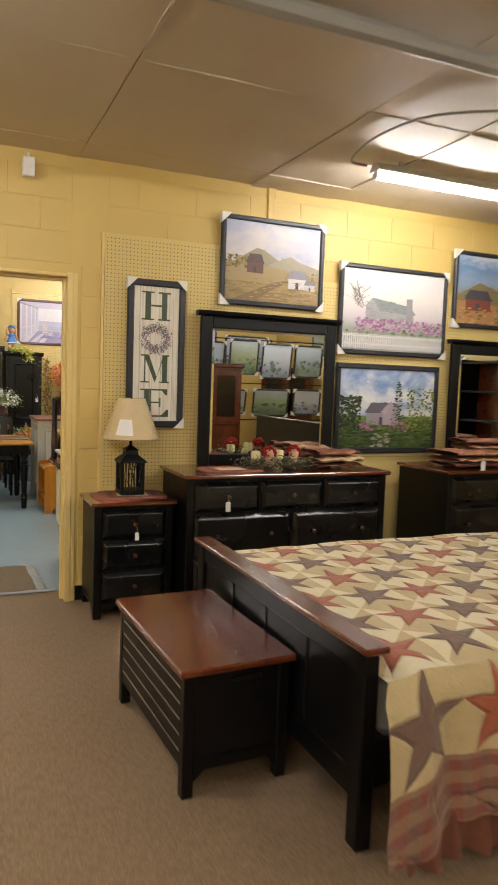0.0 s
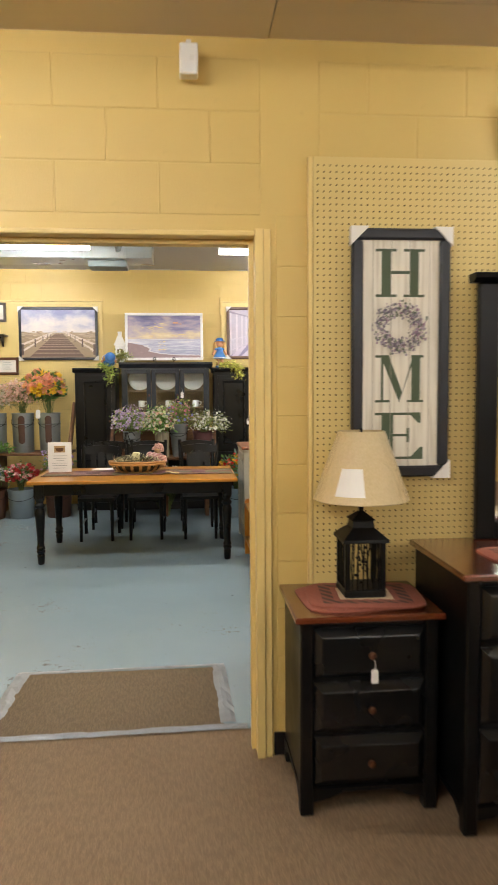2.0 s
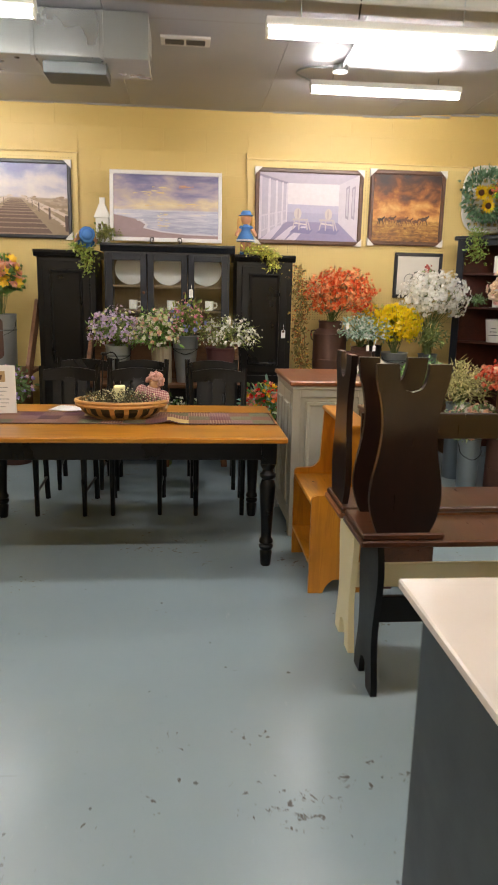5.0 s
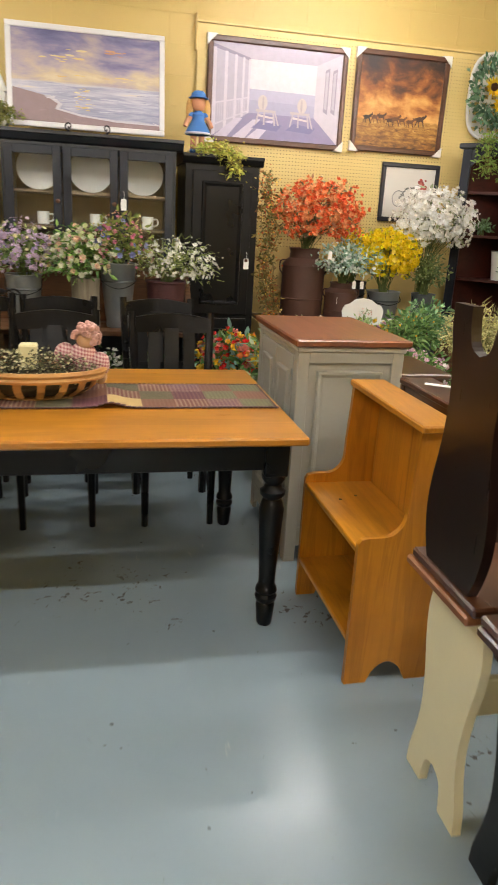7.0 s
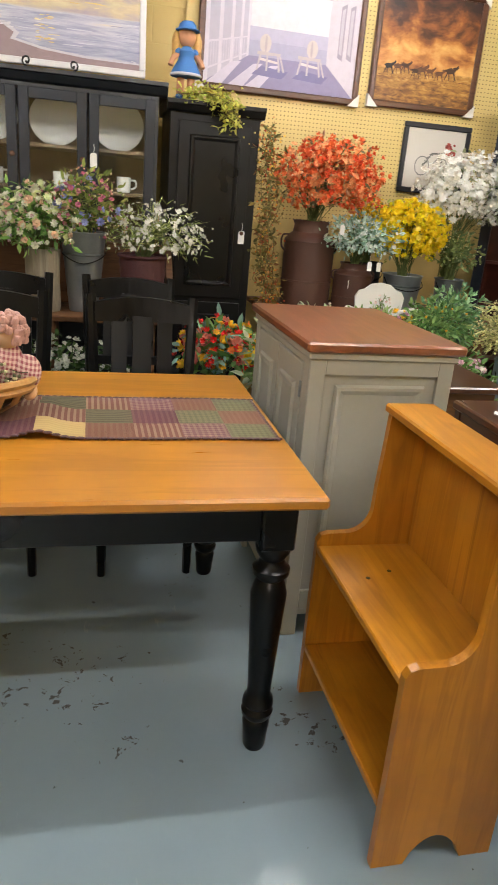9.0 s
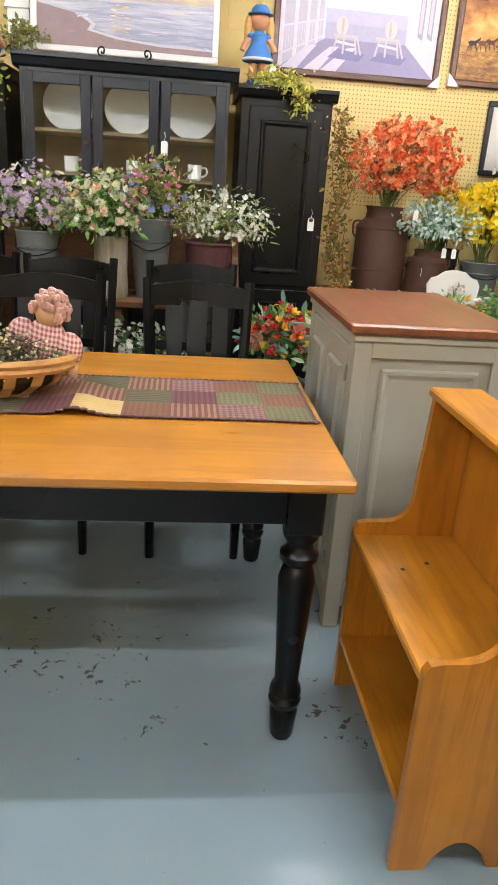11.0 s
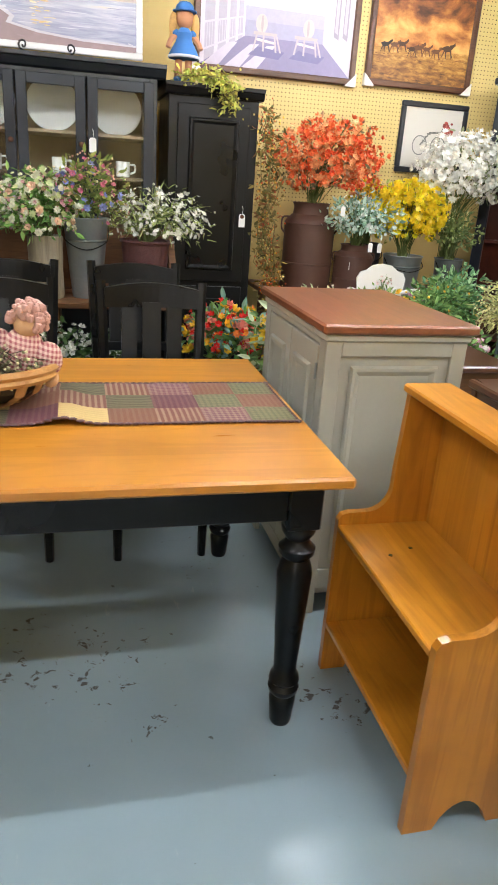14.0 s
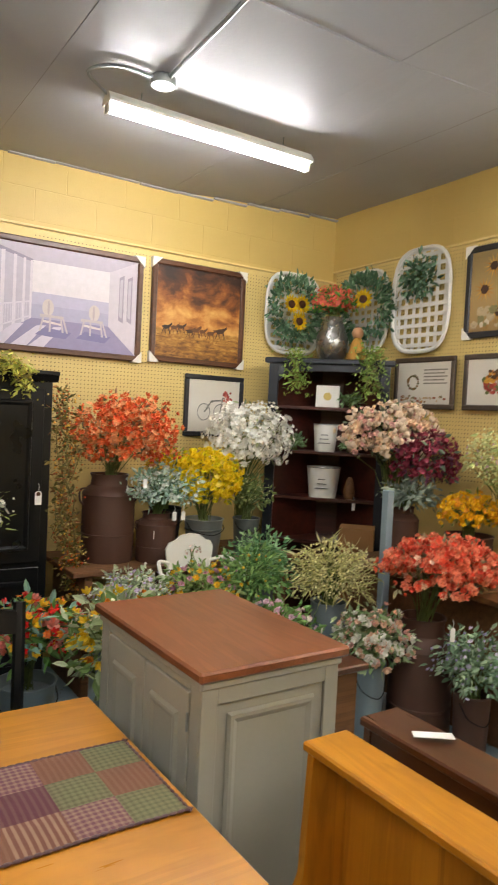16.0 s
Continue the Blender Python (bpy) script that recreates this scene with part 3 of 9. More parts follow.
def chest_of_drawers(name, label, m, W, D, H, rows, top_over=0.02, group=""):
    """A black case with lipped drawers and a stained top. rows: (height, number of drawers) from the top down."""
    t = thing(name, label, "dresser" if W > 0.8 else "nightstand", m, group)
    part("case", G().box((0.004, 0.02, 0.09), (W - 0.004, D, H - 0.025), 0.004), m_black, t)
    for x in (0, W - 0.05):
        part("post", G().box((x, 0, 0), (x + 0.05, 0.05, H - 0.025), 0.006), m_black, t)
        part("rear_foot", G().box((x, D - 0.05, 0), (x + 0.05, D, 0.09), 0.006), m_black, t)
    b = G()
    b.prism([(0.05, 0.1), (W - 0.05, 0.1), (W - 0.05, 0.05), (W - 0.11, 0.06), (W - 0.16, 0.085), (0.16, 0.085), (0.11, 0.06), (0.05, 0.05)], 0.006, 0.03, "y")
    part("apron", b, m_black, t)
    b = G()
    b.prism([(0.05, 0.1), (D - 0.05, 0.1), (D - 0.05, 0.05), (D - 0.1, 0.08), (0.1, 0.08), (0.05, 0.05)], -0.0, 0.02, "x")
    part("side_apron", b, m_black, t)
    o = top_over
    g = G()
    g.box((-o, -o, H - 0.025), (W + o, D + 0.005, H), 0.007)
    part("top", g, m_cherryx, t, "cherry-stained wooden top")
    z = H - 0.05
    for h, n in rows:
        w = (W - 0.1 - 0.02 * (n - 1)) / n
        for i in range(n):
            x = 0.05 + i * (w + 0.02)
            d = part("drawer", drawer_front(G(), (x, z - h + 0.02), (x + w, z), 0.02), m_drawer, t)
            ks = [x + w / 2] if w < 0.6 else [x + w * 0.22, x + w * 0.78]
            for kx in ks:
                knob(d, kx, -0.01, z - h / 2 + 0.01)
        z -= h
    return t


# ---- front room: bedroom display ----
NS = chest_of_drawers("nightstand", "black three-drawer nightstand with a cherry-stained top", pose(1.452, 4.625, 0), 0.51, 0.42, 0.745, [(0.2, 1), (0.2, 1), (0.2, 1)])
DR = chest_of_drawers("dresser", "black seven-drawer dresser with a cherry-stained top", pose(1.995, 4.455, 0), 1.485, 0.55, 0.93, [(0.21, 3), (0.29, 2), (0.29, 2)], 0.024)
DR2 = chest_of_drawers("dresser", "black dresser with a cherry-stained top piled with textiles", pose(3.95, 4.36, 0), 1.42, 0.6, 0.93, [(0.21, 3), (0.29, 2), (0.29, 2)], 0.024)
price_tag(1.466 + 0.25, 4.6, 0.585, 0.75)
price_tag(1.995 + 0.265, 4.425, 0.8, 0.95)


def dresser_mirror(x, y, z, W, H, label):
    t = thing("dresser_mirror", label, "mirror", pose(x, y, z), "dresser mirrors")
    s, D = 0.085, 0.035
    part("frame_side", G().box((0, 0, 0), (s, D, H - 0.035), 0.006), m_black, t)
    part("frame_side", G().box((W - s, 0, 0), (W, D, H - 0.035), 0.006), m_black, t)
    part("frame_bottom", G().box((s, 0.003, 0), (W - s, D, 0.075), 0.006), m_black, t)
    part("frame_top", G().box((s, 0.003, H - 0.115), (W - s, D, H - 0.035), 0.006), m_black, t)
    part("cornice", G().prism([(-0.004, H - 0.035), (-0.03, H - 0.02), (-0.034, H), (D + 0.01, H), (D, H - 0.035)], -0.03, W + 0.03, "x"), m_black, t)
    g = G()
    b = 0.022
    x0, x1, z0, z1 = s - 0.003, W - s + 0.003, 0.072, H - 0.112
    vs = [(x0, 0.016, z0), (x1, 0.016, z0), (x1, 0.016, z1), (x0, 0.016, z1), (x0 + b, 0.013, z0 + b), (x1 - b, 0.013, z0 + b), (x1 - b, 0.013, z1 - b), (x0 + b, 0.013, z1 - b)]
    g.add(vs, [(0, 1, 5, 4), (1, 2, 6, 5), (2, 3, 7, 6), (3, 0, 4, 7), (4, 5, 6, 7)])
    part("mirror_glass", g, m_mirror, t, "bevelled mirror glass")
    return t


dresser_mirror(2.235, 4.955, 0.93, 1.08, 1.08, "tall mirror in a black wooden frame on the dresser")
dresser_mirror(4.4, 4.935, 0.93, 1.08, 1.0, "tall mirror in a black wooden frame on a dresser with textiles")

# cedar chest at the foot of the bed
def blanket_chest():
    W, L, H = 0.43, 0.86, 0.495
    t = thing("blanket_chest", "black slatted blanket chest with a cherry-stained lid", "chest", pose(1.395, 2.645, 0, 0, 0, 2.3))
    b = G()
    b.box((0.012, 0.012, 0.1), (W - 0.012, L - 0.012, H - 0.03), 0.003)
    part("body", b, m_black, t)
    for x in (0, W - 0.045):
        for y in (0, L - 0.045):
            part("corner_post", G().box((x, y, 0), (x + 0.045, y + 0.045, H - 0.03), 0.005), m_black, t)
    b = G()
    b.prism([(0.045, 0.14), (W - 0.045, 0.14), (W - 0.045, 0.06), (W - 0.09, 0.1), (0.09, 0.1), (0.045, 0.06)], 0.004, 0.02, "y")
    part("apron", b, m_black, t)
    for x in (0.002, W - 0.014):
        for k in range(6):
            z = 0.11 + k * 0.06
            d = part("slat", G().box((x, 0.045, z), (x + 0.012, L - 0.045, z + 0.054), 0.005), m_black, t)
            # thin pale strip along each slat's upper edge
            part("slat_edge", G().box((x + (0.0005 if x < 0.1 else 0.0015), 0.05, z + 0.0515), (x + (0.0105 if x < 0.1 else 0.0115), L - 0.05, z + 0.0565), 0.0015), m_pale_edge, d, "thin pale strip along the slat's upper edge")
    part("lid", G().box((-0.022, -0.022, H - 0.03), (W + 0.022, L + 0.01, H), 0.01), m_cherry, t, "cherry-stained lid with rounded edges")
    part("pull", G().box((W * 0.45, -0.006, H - 0.075), (W * 0.72, 0.012, H - 0.062), 0.003), m_black2, t)
    return t


blanket_chest()


# bed with quilt
def quilt_material():
    w = Net("patchwork_star_quilt")
    uv = w.n("UVMap")
    sp = w.n("SeparateXYZ")
    w.link(uv.outputs[0], sp.inputs[0])
    wob = w.noise(w.coords(jitter=False), 9.0, 3)
    u = w.math("MULTIPLY_ADD", wob, 0.02, sp.outputs[0])
    v = w.math("MULTIPLY_ADD", wob, 0.02, sp.outputs[1])
    cell = 0.27
    uc, vc = w.math("DIVIDE", u, cell), w.math("DIVIDE", v, cell)
    iu, iv = w.math("FLOOR", uc), w.math("FLOOR", vc)
    fu, fv = w.math("SUBTRACT", w.math("FRACT", uc), 0.5), w.math("SUBTRACT", w.math("FRACT", vc), 0.5)
    r = w.math("SQRT", w.math("ADD", w.math("MULTIPLY", fu, fu), w.math("MULTIPLY", fv, fv)))
    th = w.math("ARCTAN2", fv, fu)
    seg = math.pi * 0.4
    a = w.math("ABSOLUTE", w.math("SUBTRACT", w.math("MODULO", w.math("ADD", th, 3.5 * math.pi), seg), seg / 2))
    # distance to the star's edge lines: thin points towards the eight directions
    a2 = w.math("SUBTRACT", seg / 2, a)
    edge = w.math("MULTIPLY", r, w.math("ADD", w.math("COSINE", a2), w.math("MULTIPLY", w.math("SINE", a2), 3.08)))
    star = w.math("LESS_THAN", edge, 0.53)
    par = w.math("MODULO", w.math("ADD", w.math("ADD", iu, iv), 40.0), 2.0)
    diag = w.math("LESS_THAN", w.math("ABSOLUTE", fu), w.math("ABSOLUTE", fv))
    wv = w.noise(w.coords((1, 1, 1), jitter=False), 240.0, 2)
    blot = w.noise(w.coords(jitter=False), 5.0, 2)
    cream = w.mix(wv, rgb("dccfa8"), rgb("eee5c8"))
    tan = w.mix(wv, rgb("bfa878"), rgb("d3bf92"))
    check = w.math("LESS_THAN", w.math("MODULO", w.math("ADD", w.math("ADD", iu, w.math("MULTIPLY", iv, 2.0)), w.math("MULTIPLY", diag, 1.0)), 2.0), 1.0)
    bg = w.mix(check, cream, tan)
    red = w.mix(wv, rgb("98503a"), rgb("b86c4c"))
    brown = w.mix(wv, rgb("644c40"), rgb("8e7262"))
    st = w.mix(par, red, brown)
    c = w.mix(star, bg, st)
    # plaid border
    pu = w.math("LESS_THAN", w.math("FRACT", w.math("MULTIPLY", u, 15.0)), 0.5)
    pv = w.math("LESS_THAN", w.math("FRACT", w.math("MULTIPLY", v, 15.0)), 0.5)
    pl = w.mix(w.math("MULTIPLY", pu, 0.6), w.mix(wv, rgb("7a4236"), rgb("945848")), brown)
    pl = w.mix(w.math("MULTIPLY", pv, 0.2), pl, tan)
    border = w.math("LESS_THAN", v, -0.25)
    c = w.mix(border, c, pl)
    w.set("Base Color", c)
    w.set("Roughness", 0.9)
    w.set("Sheen Weight", 0.2)
    puff = w.math("MULTIPLY", w.noise(w.coords(jitter=False), 30.0, 3), 1.0)
    seam = w.math("MINIMUM", w.math("ABSOLUTE", w.math("SUBTRACT", edge, 0.5)), 0.12)
    w.bump(w.math("ADD", w.math("MULTIPLY", seam, 6.0), w.math("MULTIPLY", puff, 1.0)), 0.9, 0.012)
    return w.m


m_quilt = quilt_material()
m_ruffle = plain("plaid_ruffle", rgb("7a4a36"), 0.9, 0, 0.35, 26.0, 0.4)


def cloth_grid(fn, nu, nv, uvfn=None):
    g = G()
    vs = [fn(i / nu, j / nv) for j in range(nv + 1) for i in range(nu + 1)]
    fs = [(j * (nu + 1) + i, j * (nu + 1) + i + 1, (j + 1) * (nu + 1) + i + 1, (j + 1) * (nu + 1) + i) for j in range(nv) for i in range(nu)]
    return g.add(vs, fs)


BED = pose(1.838, 2.175, 0, 0, 0, 0.3)


def bed():
    t = thing("bed", "black wooden bed with a panelled footboard and cherry cap", "bed", BED)
    Wd, H = 1.58, 0.70
    for y in (0, Wd - 0.07):
        part("post", G().box((0, y, 0), (0.06, y + 0.07, H - 0.025), 0.006), m_black, t)
    part("footboard_panel", G().box((0.018, 0.07, 0.2), (0.042, Wd - 0.07, H - 0.09), 0.002), m_black, t)
    part("footboard_rail", G().box((0.008, 0.07, H - 0.11), (0.052, Wd - 0.07, H - 0.025), 0.005), m_black, t)
    part("footboard_rail", G().box((0.008, 0.07, 0.16), (0.052, Wd - 0.07, 0.26), 0.005), m_black, t)
    for k in range(3):
        y = 0.07 + (k + 1) * (Wd - 0.14) / 4 - 0.03
        part("stile", G().box((0.01, y, 0.26), (0.05, y + 0.06, H - 0.11), 0.004), m_black, t)
    part("cap_rail", G().box((-0.018, -0.03, H - 0.025), (0.078, Wd + 0.03, H), 0.008), m_cherry, t, "cherry-stained cap rail")
    part("side_rail", G().box((0.06, 0.02, 0.2), (2.08, 0.05, 0.36), 0.004), m_black, t)
    part("side_rail", G().box((0.06, Wd - 0.05, 0.2), (2.08, Wd - 0.02, 0.36), 0.004), m_black, t)
    part("mattress", G().box((0.14, 0.07, 0.3), (2.08, Wd - 0.07, 0.58), 0.05), m_white, t)
    part("headboard", G().box((2.09, 0, 0), (2.15, Wd, 1.15), 0.008), m_black, t)
    return t


bed()


def quilt():
    L, Wd, drop, top = 2.0, 1.58, 0.4, 0.625
    tot = Wd + 0.1 + 2 * drop

    def fn(u, v):
        x = 0.07 + u * L
        s = -drop - 0.05 + v * tot      # distance across, 0 at the near edge
        n1 = noise.noise((x * 2.1, s * 2.1, 1.7))
        n2 = noise.noise((x * 7.0, s * 7.0, 4.2))
        if s < 0:
            d = -s
            end = (1 - u) ** 9
            wave = 0.035 * math.sin(x * 15 + 2 * n1) * min(1, d / 0.25)
            out = 0.014 * math.sin(x * 41 + 4 * n1) * min(1, d / 0.2) + 0.035 + 0.05 * min(1, d / 0.08) + 0.1 * min(1, d / 0.4) + wave + 0.02 * n1
            x = x - end * (0.05 * min(1, d / 0.06) + 0.05 * min(1, d / 0.35) ** 2)
            y, z = -out, top - max(0, d * (1 + 0.28 * end) - 0.02) - 0.012
        elif s > Wd:
            d = s - Wd
            wave = 0.03 * math.sin(x * 15) * min(1, d / 0.25)
            y, z = Wd + 0.03 + 0.04 * min(1, d / 0.1) + wave, top - max(0, d - 0.02) - 0.012
        else:
            e = min(s, Wd - s)
            y, z = s, top - 0.02 * math.exp(-e / 0.05)
        z += 0.012 * n1 + 0.006 * n2
        # a little dip where it tucks behind the footboard
        if x < 0.2:
            z -= 0.02 * min(1, (0.2 - x) / 0.115)
        return (x, y, max(z, 0.09))
    g = cloth_grid(fn, 130, 170)
    ob = solo("quilt", g, m_quilt, "patchwork quilt with red and brown stars on cream, on the bed", "quilt", "", BED, True)
    me = ob.data
    lay = me.uv_layers.new(name="UVMap")
    nu = 131
    uv = []
    for lp in me.loops:
        j, i = divmod(lp.vertex_index, nu)
        uv += [i / 130 * L, -drop - 0.05 + j / 170 * tot]
    lay.data.foreach_set("uv", uv)
    r = G()
    def rf(u, v):
        x = 0.07 + u * 1.98
        w = 0.022 * math.sin(x * 62) + 0.015 * math.sin(x * 23 + 1)
        return (x, -0.12 + w * (0.3 + 0.7 * v) - 0.05 * v, 0.28 - 0.25 * v)
    part("ruffle", cloth_grid(rf, 260, 6), m_ruffle, ob, "gathered plaid ruffle", True)
    return ob


quilt()

# ---- back room: large furniture ----
LEG = [(0.026, 0.0), (0.03, 0.01), (0.033, 0.05), (0.036, 0.085), (0.03, 0.095), (0.04, 0.108), (0.042, 0.12), (0.033, 0.132), (0.041, 0.142), (0.038, 0.158), (0.03, 0.17), (0.031, 0.2), (0.036, 0.3), (0.043, 0.43), (0.045, 0.47), (0.037, 0.5), (0.031, 0.51), (0.045, 0.525), (0.046, 0.54), (0.032, 0.553), (0.03, 0.565), (0.042, 0.585), (0.044, 0.6), (0.038, 0.612)]


def farm_table():
    t = thing("dining_table", "farmhouse table with a honey wood top and black turned legs", "table", pose(-0.365, 8.45, 0))
    W, D, H = 1.875, 1.09, 0.76
    part("tabletop", G().box((0, 0, H - 0.03), (W, D, H), 0.008), m_tabletop, t, "honey-stained plank top")
    a = 0.095
    for x in (a, W - a):
        for y in (a, D - a):
            part("leg", G().lathe(LEG, (x, y, 0), 24).box((x - 0.042, y - 0.042, 0.6), (x + 0.042, y + 0.042, H - 0.03), 0.005), m_black2, t, "", True)
    for y in (a - 0.032, D - a + 0.012):
        part("apron", G().box((a + 0.042, y, H - 0.135), (W - a - 0.042, y + 0.02, H - 0.03), 0.003), m_black2, t)
    for x in (a - 0.032, W - a + 0.012):
        part("apron", G().box((x, a + 0.042, H - 0.135), (x + 0.02, D - a - 0.042, H - 0.03), 0.003), m_black2, t)
    return t


farm_table()


def dining_chair(m, group="black chairs behind the table"):
    """Seat front towards -y, back at +y."""
    t = thing("dining_chair", "black wooden dining chair with a slatted back", "chair", m, group)
    W, D, SH, H = 0.44, 0.42, 0.455, 0.975
    part("seat", G().prism([(0.035, 0.0), (W - 0.035, 0.0), (W - 0.03, D), (0.03, D)], SH - 0.03, SH, "z"), m_black2, t)
    for x in (0.06, W - 0.06):
        part("leg", G().tube([(x, 0.03, 0), (x, 0.035, SH - 0.03)], [0.016, 0.022], 8), m_black2, t)
    for s, x in ((-1, 0.04), (1, W - 0.04)):
        pts = [(x, D + 0.03, 0), (x, D - 0.005, 0.3), (x, D - 0.01, SH), (x + s * 0.012, D + 0.035, 0.75), (x + s * 0.02, D + 0.075, H)]
        part("back_post", G().tube(curve_pts(pts, 4), 0.021, 6), m_black2, t)
    n = 12
    g = G()
    vs, fs = [], []
    for i in range(n + 1):
        u = i / n
        x = 0.035 + u * (W - 0.07)
        bow = 0.025 * math.sin(math.pi * u)
        y = D + 0.05 + bow
        lift = 0.02 * math.sin(math.pi * u)
        for dy, z in ((-0.011, H - 0.1), (0.011, H - 0.1), (0.019, H - 0.025 + lift), (-0.003, H - 0.025 + lift)):
            vs.append((x, y + dy, z))
    for i in range(n):
        for k in range(4):
            j = (k + 1) % 4
            fs.append((4 * i + k, 4 * i + j, 4 * i + 4 + j, 4 * i + 4 + k))
    fs += [(0, 1, 2, 3), tuple(range(4 * n, 4 * n + 4))]
    part("crest_rail", g.add(vs, fs), m_black2, t)
    part("lower_rail", G().box((0.06, D + 0.005, 0.56), (W - 0.06, D + 0.025, 0.605), 0.004), m_black2, t)
    for k, x in enumerate((0.115, 0.205, 0.295)):
        w = 0.06 if k != 1 else 0.075
        part("slat", G().prism([(D + 0.006, 0.59), (D + 0.018, 0.59), (D + 0.075, H - 0.08), (D + 0.063, H - 0.08)], x - w / 2 + 0.015, x + w / 2 + 0.015, "x"), m_black2, t)
    for x, e in ((0.06, 0.042), (W - 0.06, W - 0.042)):
        part("stretcher", G().tube([(x, 0.03, 0.16), (e, D + 0.015, 0.17)], 0.01, 6), m_black2, t)
    return t


c0 = dining_chair(pose(0.968, 9.42, 0))
for x, y, r in ((0.4, 9.43, 1.5), (-0.11, 9.43, -1.5), (0.95, 10.05, 0.5), (0.37, 10.04, -1.0), (-0.07, 10.06, 1.0)):
    copy_thing(c0, pose(x, y, 0, 0, 0, r))


def side_cabinet(x, label, flip):
    """A tall one-door cupboard beside the hutch."""
    W, D, H = 0.52, 0.5, 1.86
    t = thing("tall_cabinet", label, "cabinet", pose(x, 11.385, 0), "cupboards flanking the hutch")
    part("body", G().box((0, 0.02, 0.0), (W, D, H - 0.03), 0.004).box((0, 0.0, 0.0), (W, 0.02, 0.1), 0.003), m_black, t)
    part("cornice", G().prism([(0, H - 0.06), (-0.012, H - 0.05), (-0.02, H - 0.025), (-0.03, H - 0.02), (-0.03, H), (D, H), (D, H - 0.06)], -0.022, W + 0.022, "x"), m_black, t)
    for z0, z1 in ((0.78, H - 0.1), (0.13, 0.75)):
        d = G().box((0.05, 0, z0), (W - 0.05, 0.018, z1), 0.003)
        d = part("door", d, m_black, t)
        part("door_panel", raised_panel(G(), (0.115, z0 + 0.07), (W - 0.115, z1 - 0.07), -0.001, 0.014), m_black2, d)
        kx = W - 0.075 if flip else 0.075
        knob(d, kx, -0.002, (z0 + z1) / 2 - (0.1 if z1 > 1 else -0.15))
    return t


side_cabinet(-0.385, "tall black cupboard with panelled doors beside the hutch", True)
side_cabinet(1.42, "tall black cupboard with panelled doors, greenery trailing from its top", True)
price_tag(1.42 + 0.445, 11.36, 1.23, 1.1)
price_tag(-0.385 + 0.5, 11.37, 1.25, 1.1)


def hutch():
    W, D, H, Z = 1.14, 0.5, 1.93, 0.86
    m_back = plain("hutch_inside", rgb("6f5e46"), 0.6, 0, 0.15)
    t = thing("china_hutch", "black china hutch with three glass doors on a cupboard base", "hutch", pose(0.215, 11.38, 0))
    part("base", G().box((0, -0.03, 0), (W, D, Z), 0.005), m_hutch, t)
    part("counter", G().box((-0.015, -0.05, Z), (W + 0.015, D, Z + 0.03), 0.006), m_hutch, t)
    part("upper_side", G().box((0, 0.02, Z + 0.03), (0.045, D, H - 0.05), 0.003), m_hutch, t)
    part("upper_side", G().box((W - 0.045, 0.02, Z + 0.03), (W, D, H - 0.05), 0.003), m_hutch, t)
    part("back_panel", G().box((0.045, D - 0.02, Z + 0.03), (W - 0.045, D, H - 0.05), 0.001), m_back, t, "brown stained back panel")
    part("roof", G().box((0.045, 0.02, H - 0.09), (W - 0.045, D - 0.02, H - 0.05), 0.002), m_hutch, t)
    part("cornice", G().prism([(0.02, H - 0.07), (0.0, H - 0.06), (-0.02, H - 0.025), (-0.035, H - 0.02), (-0.035, H), (D, H), (D, H - 0.07)], -0.03, W + 0.045, "x"), m_hutch, t)
    for z in (1.326, 1.55):
        part("shelf", G().box((0.045, 0.06, z), (W - 0.045, D - 0.02, z + 0.018), 0.002), m_back, t)
    w = (W - 0.06) / 3
    for k in range(3):
        x0 = 0.02 + k * (w + 0.01)
        x1 = x0 + w
        z0, z1, s = Z + 0.05, H - 0.09, 0.055
        d = part("glass_door", G().box((x0, 0, z0), (x0 + s, 0.022, z1), 0.003).box((x1 - s, 0, z0), (x1, 0.022, z1), 0.003).box((x0 + s, 0.001, z0), (x1 - s, 0.021, z0 + s), 0.003).box((x0 + s, 0.001, z1 - s), (x1 - s, 0.021, z1), 0.003), m_navy, t)
        p = part("pane", G().box((x0 + s - 0.002, 0.009, z0 + s - 0.002), (x1 - s + 0.002, 0.012, z1 - s + 0.002), 0), m_glass, d, "clear glass pane")
        p.visible_shadow = False
        knob(d, x1 - 0.025 if k != 2 else x0 + 0.025, 0.0, 1.5)
    for k in range(2):
        x0 = 0.03 + k * (W / 2 - 0.02)
        d = part("base_door", raised_panel(G(), (x0, 0.1), (x0 + W / 2 - 0.05, Z - 0.06), -0.031, 0.014), m_hutch, t)
    return t


hutch()
price_tag(0.215 + 0.785, 11.352, 1.585, 1.1)


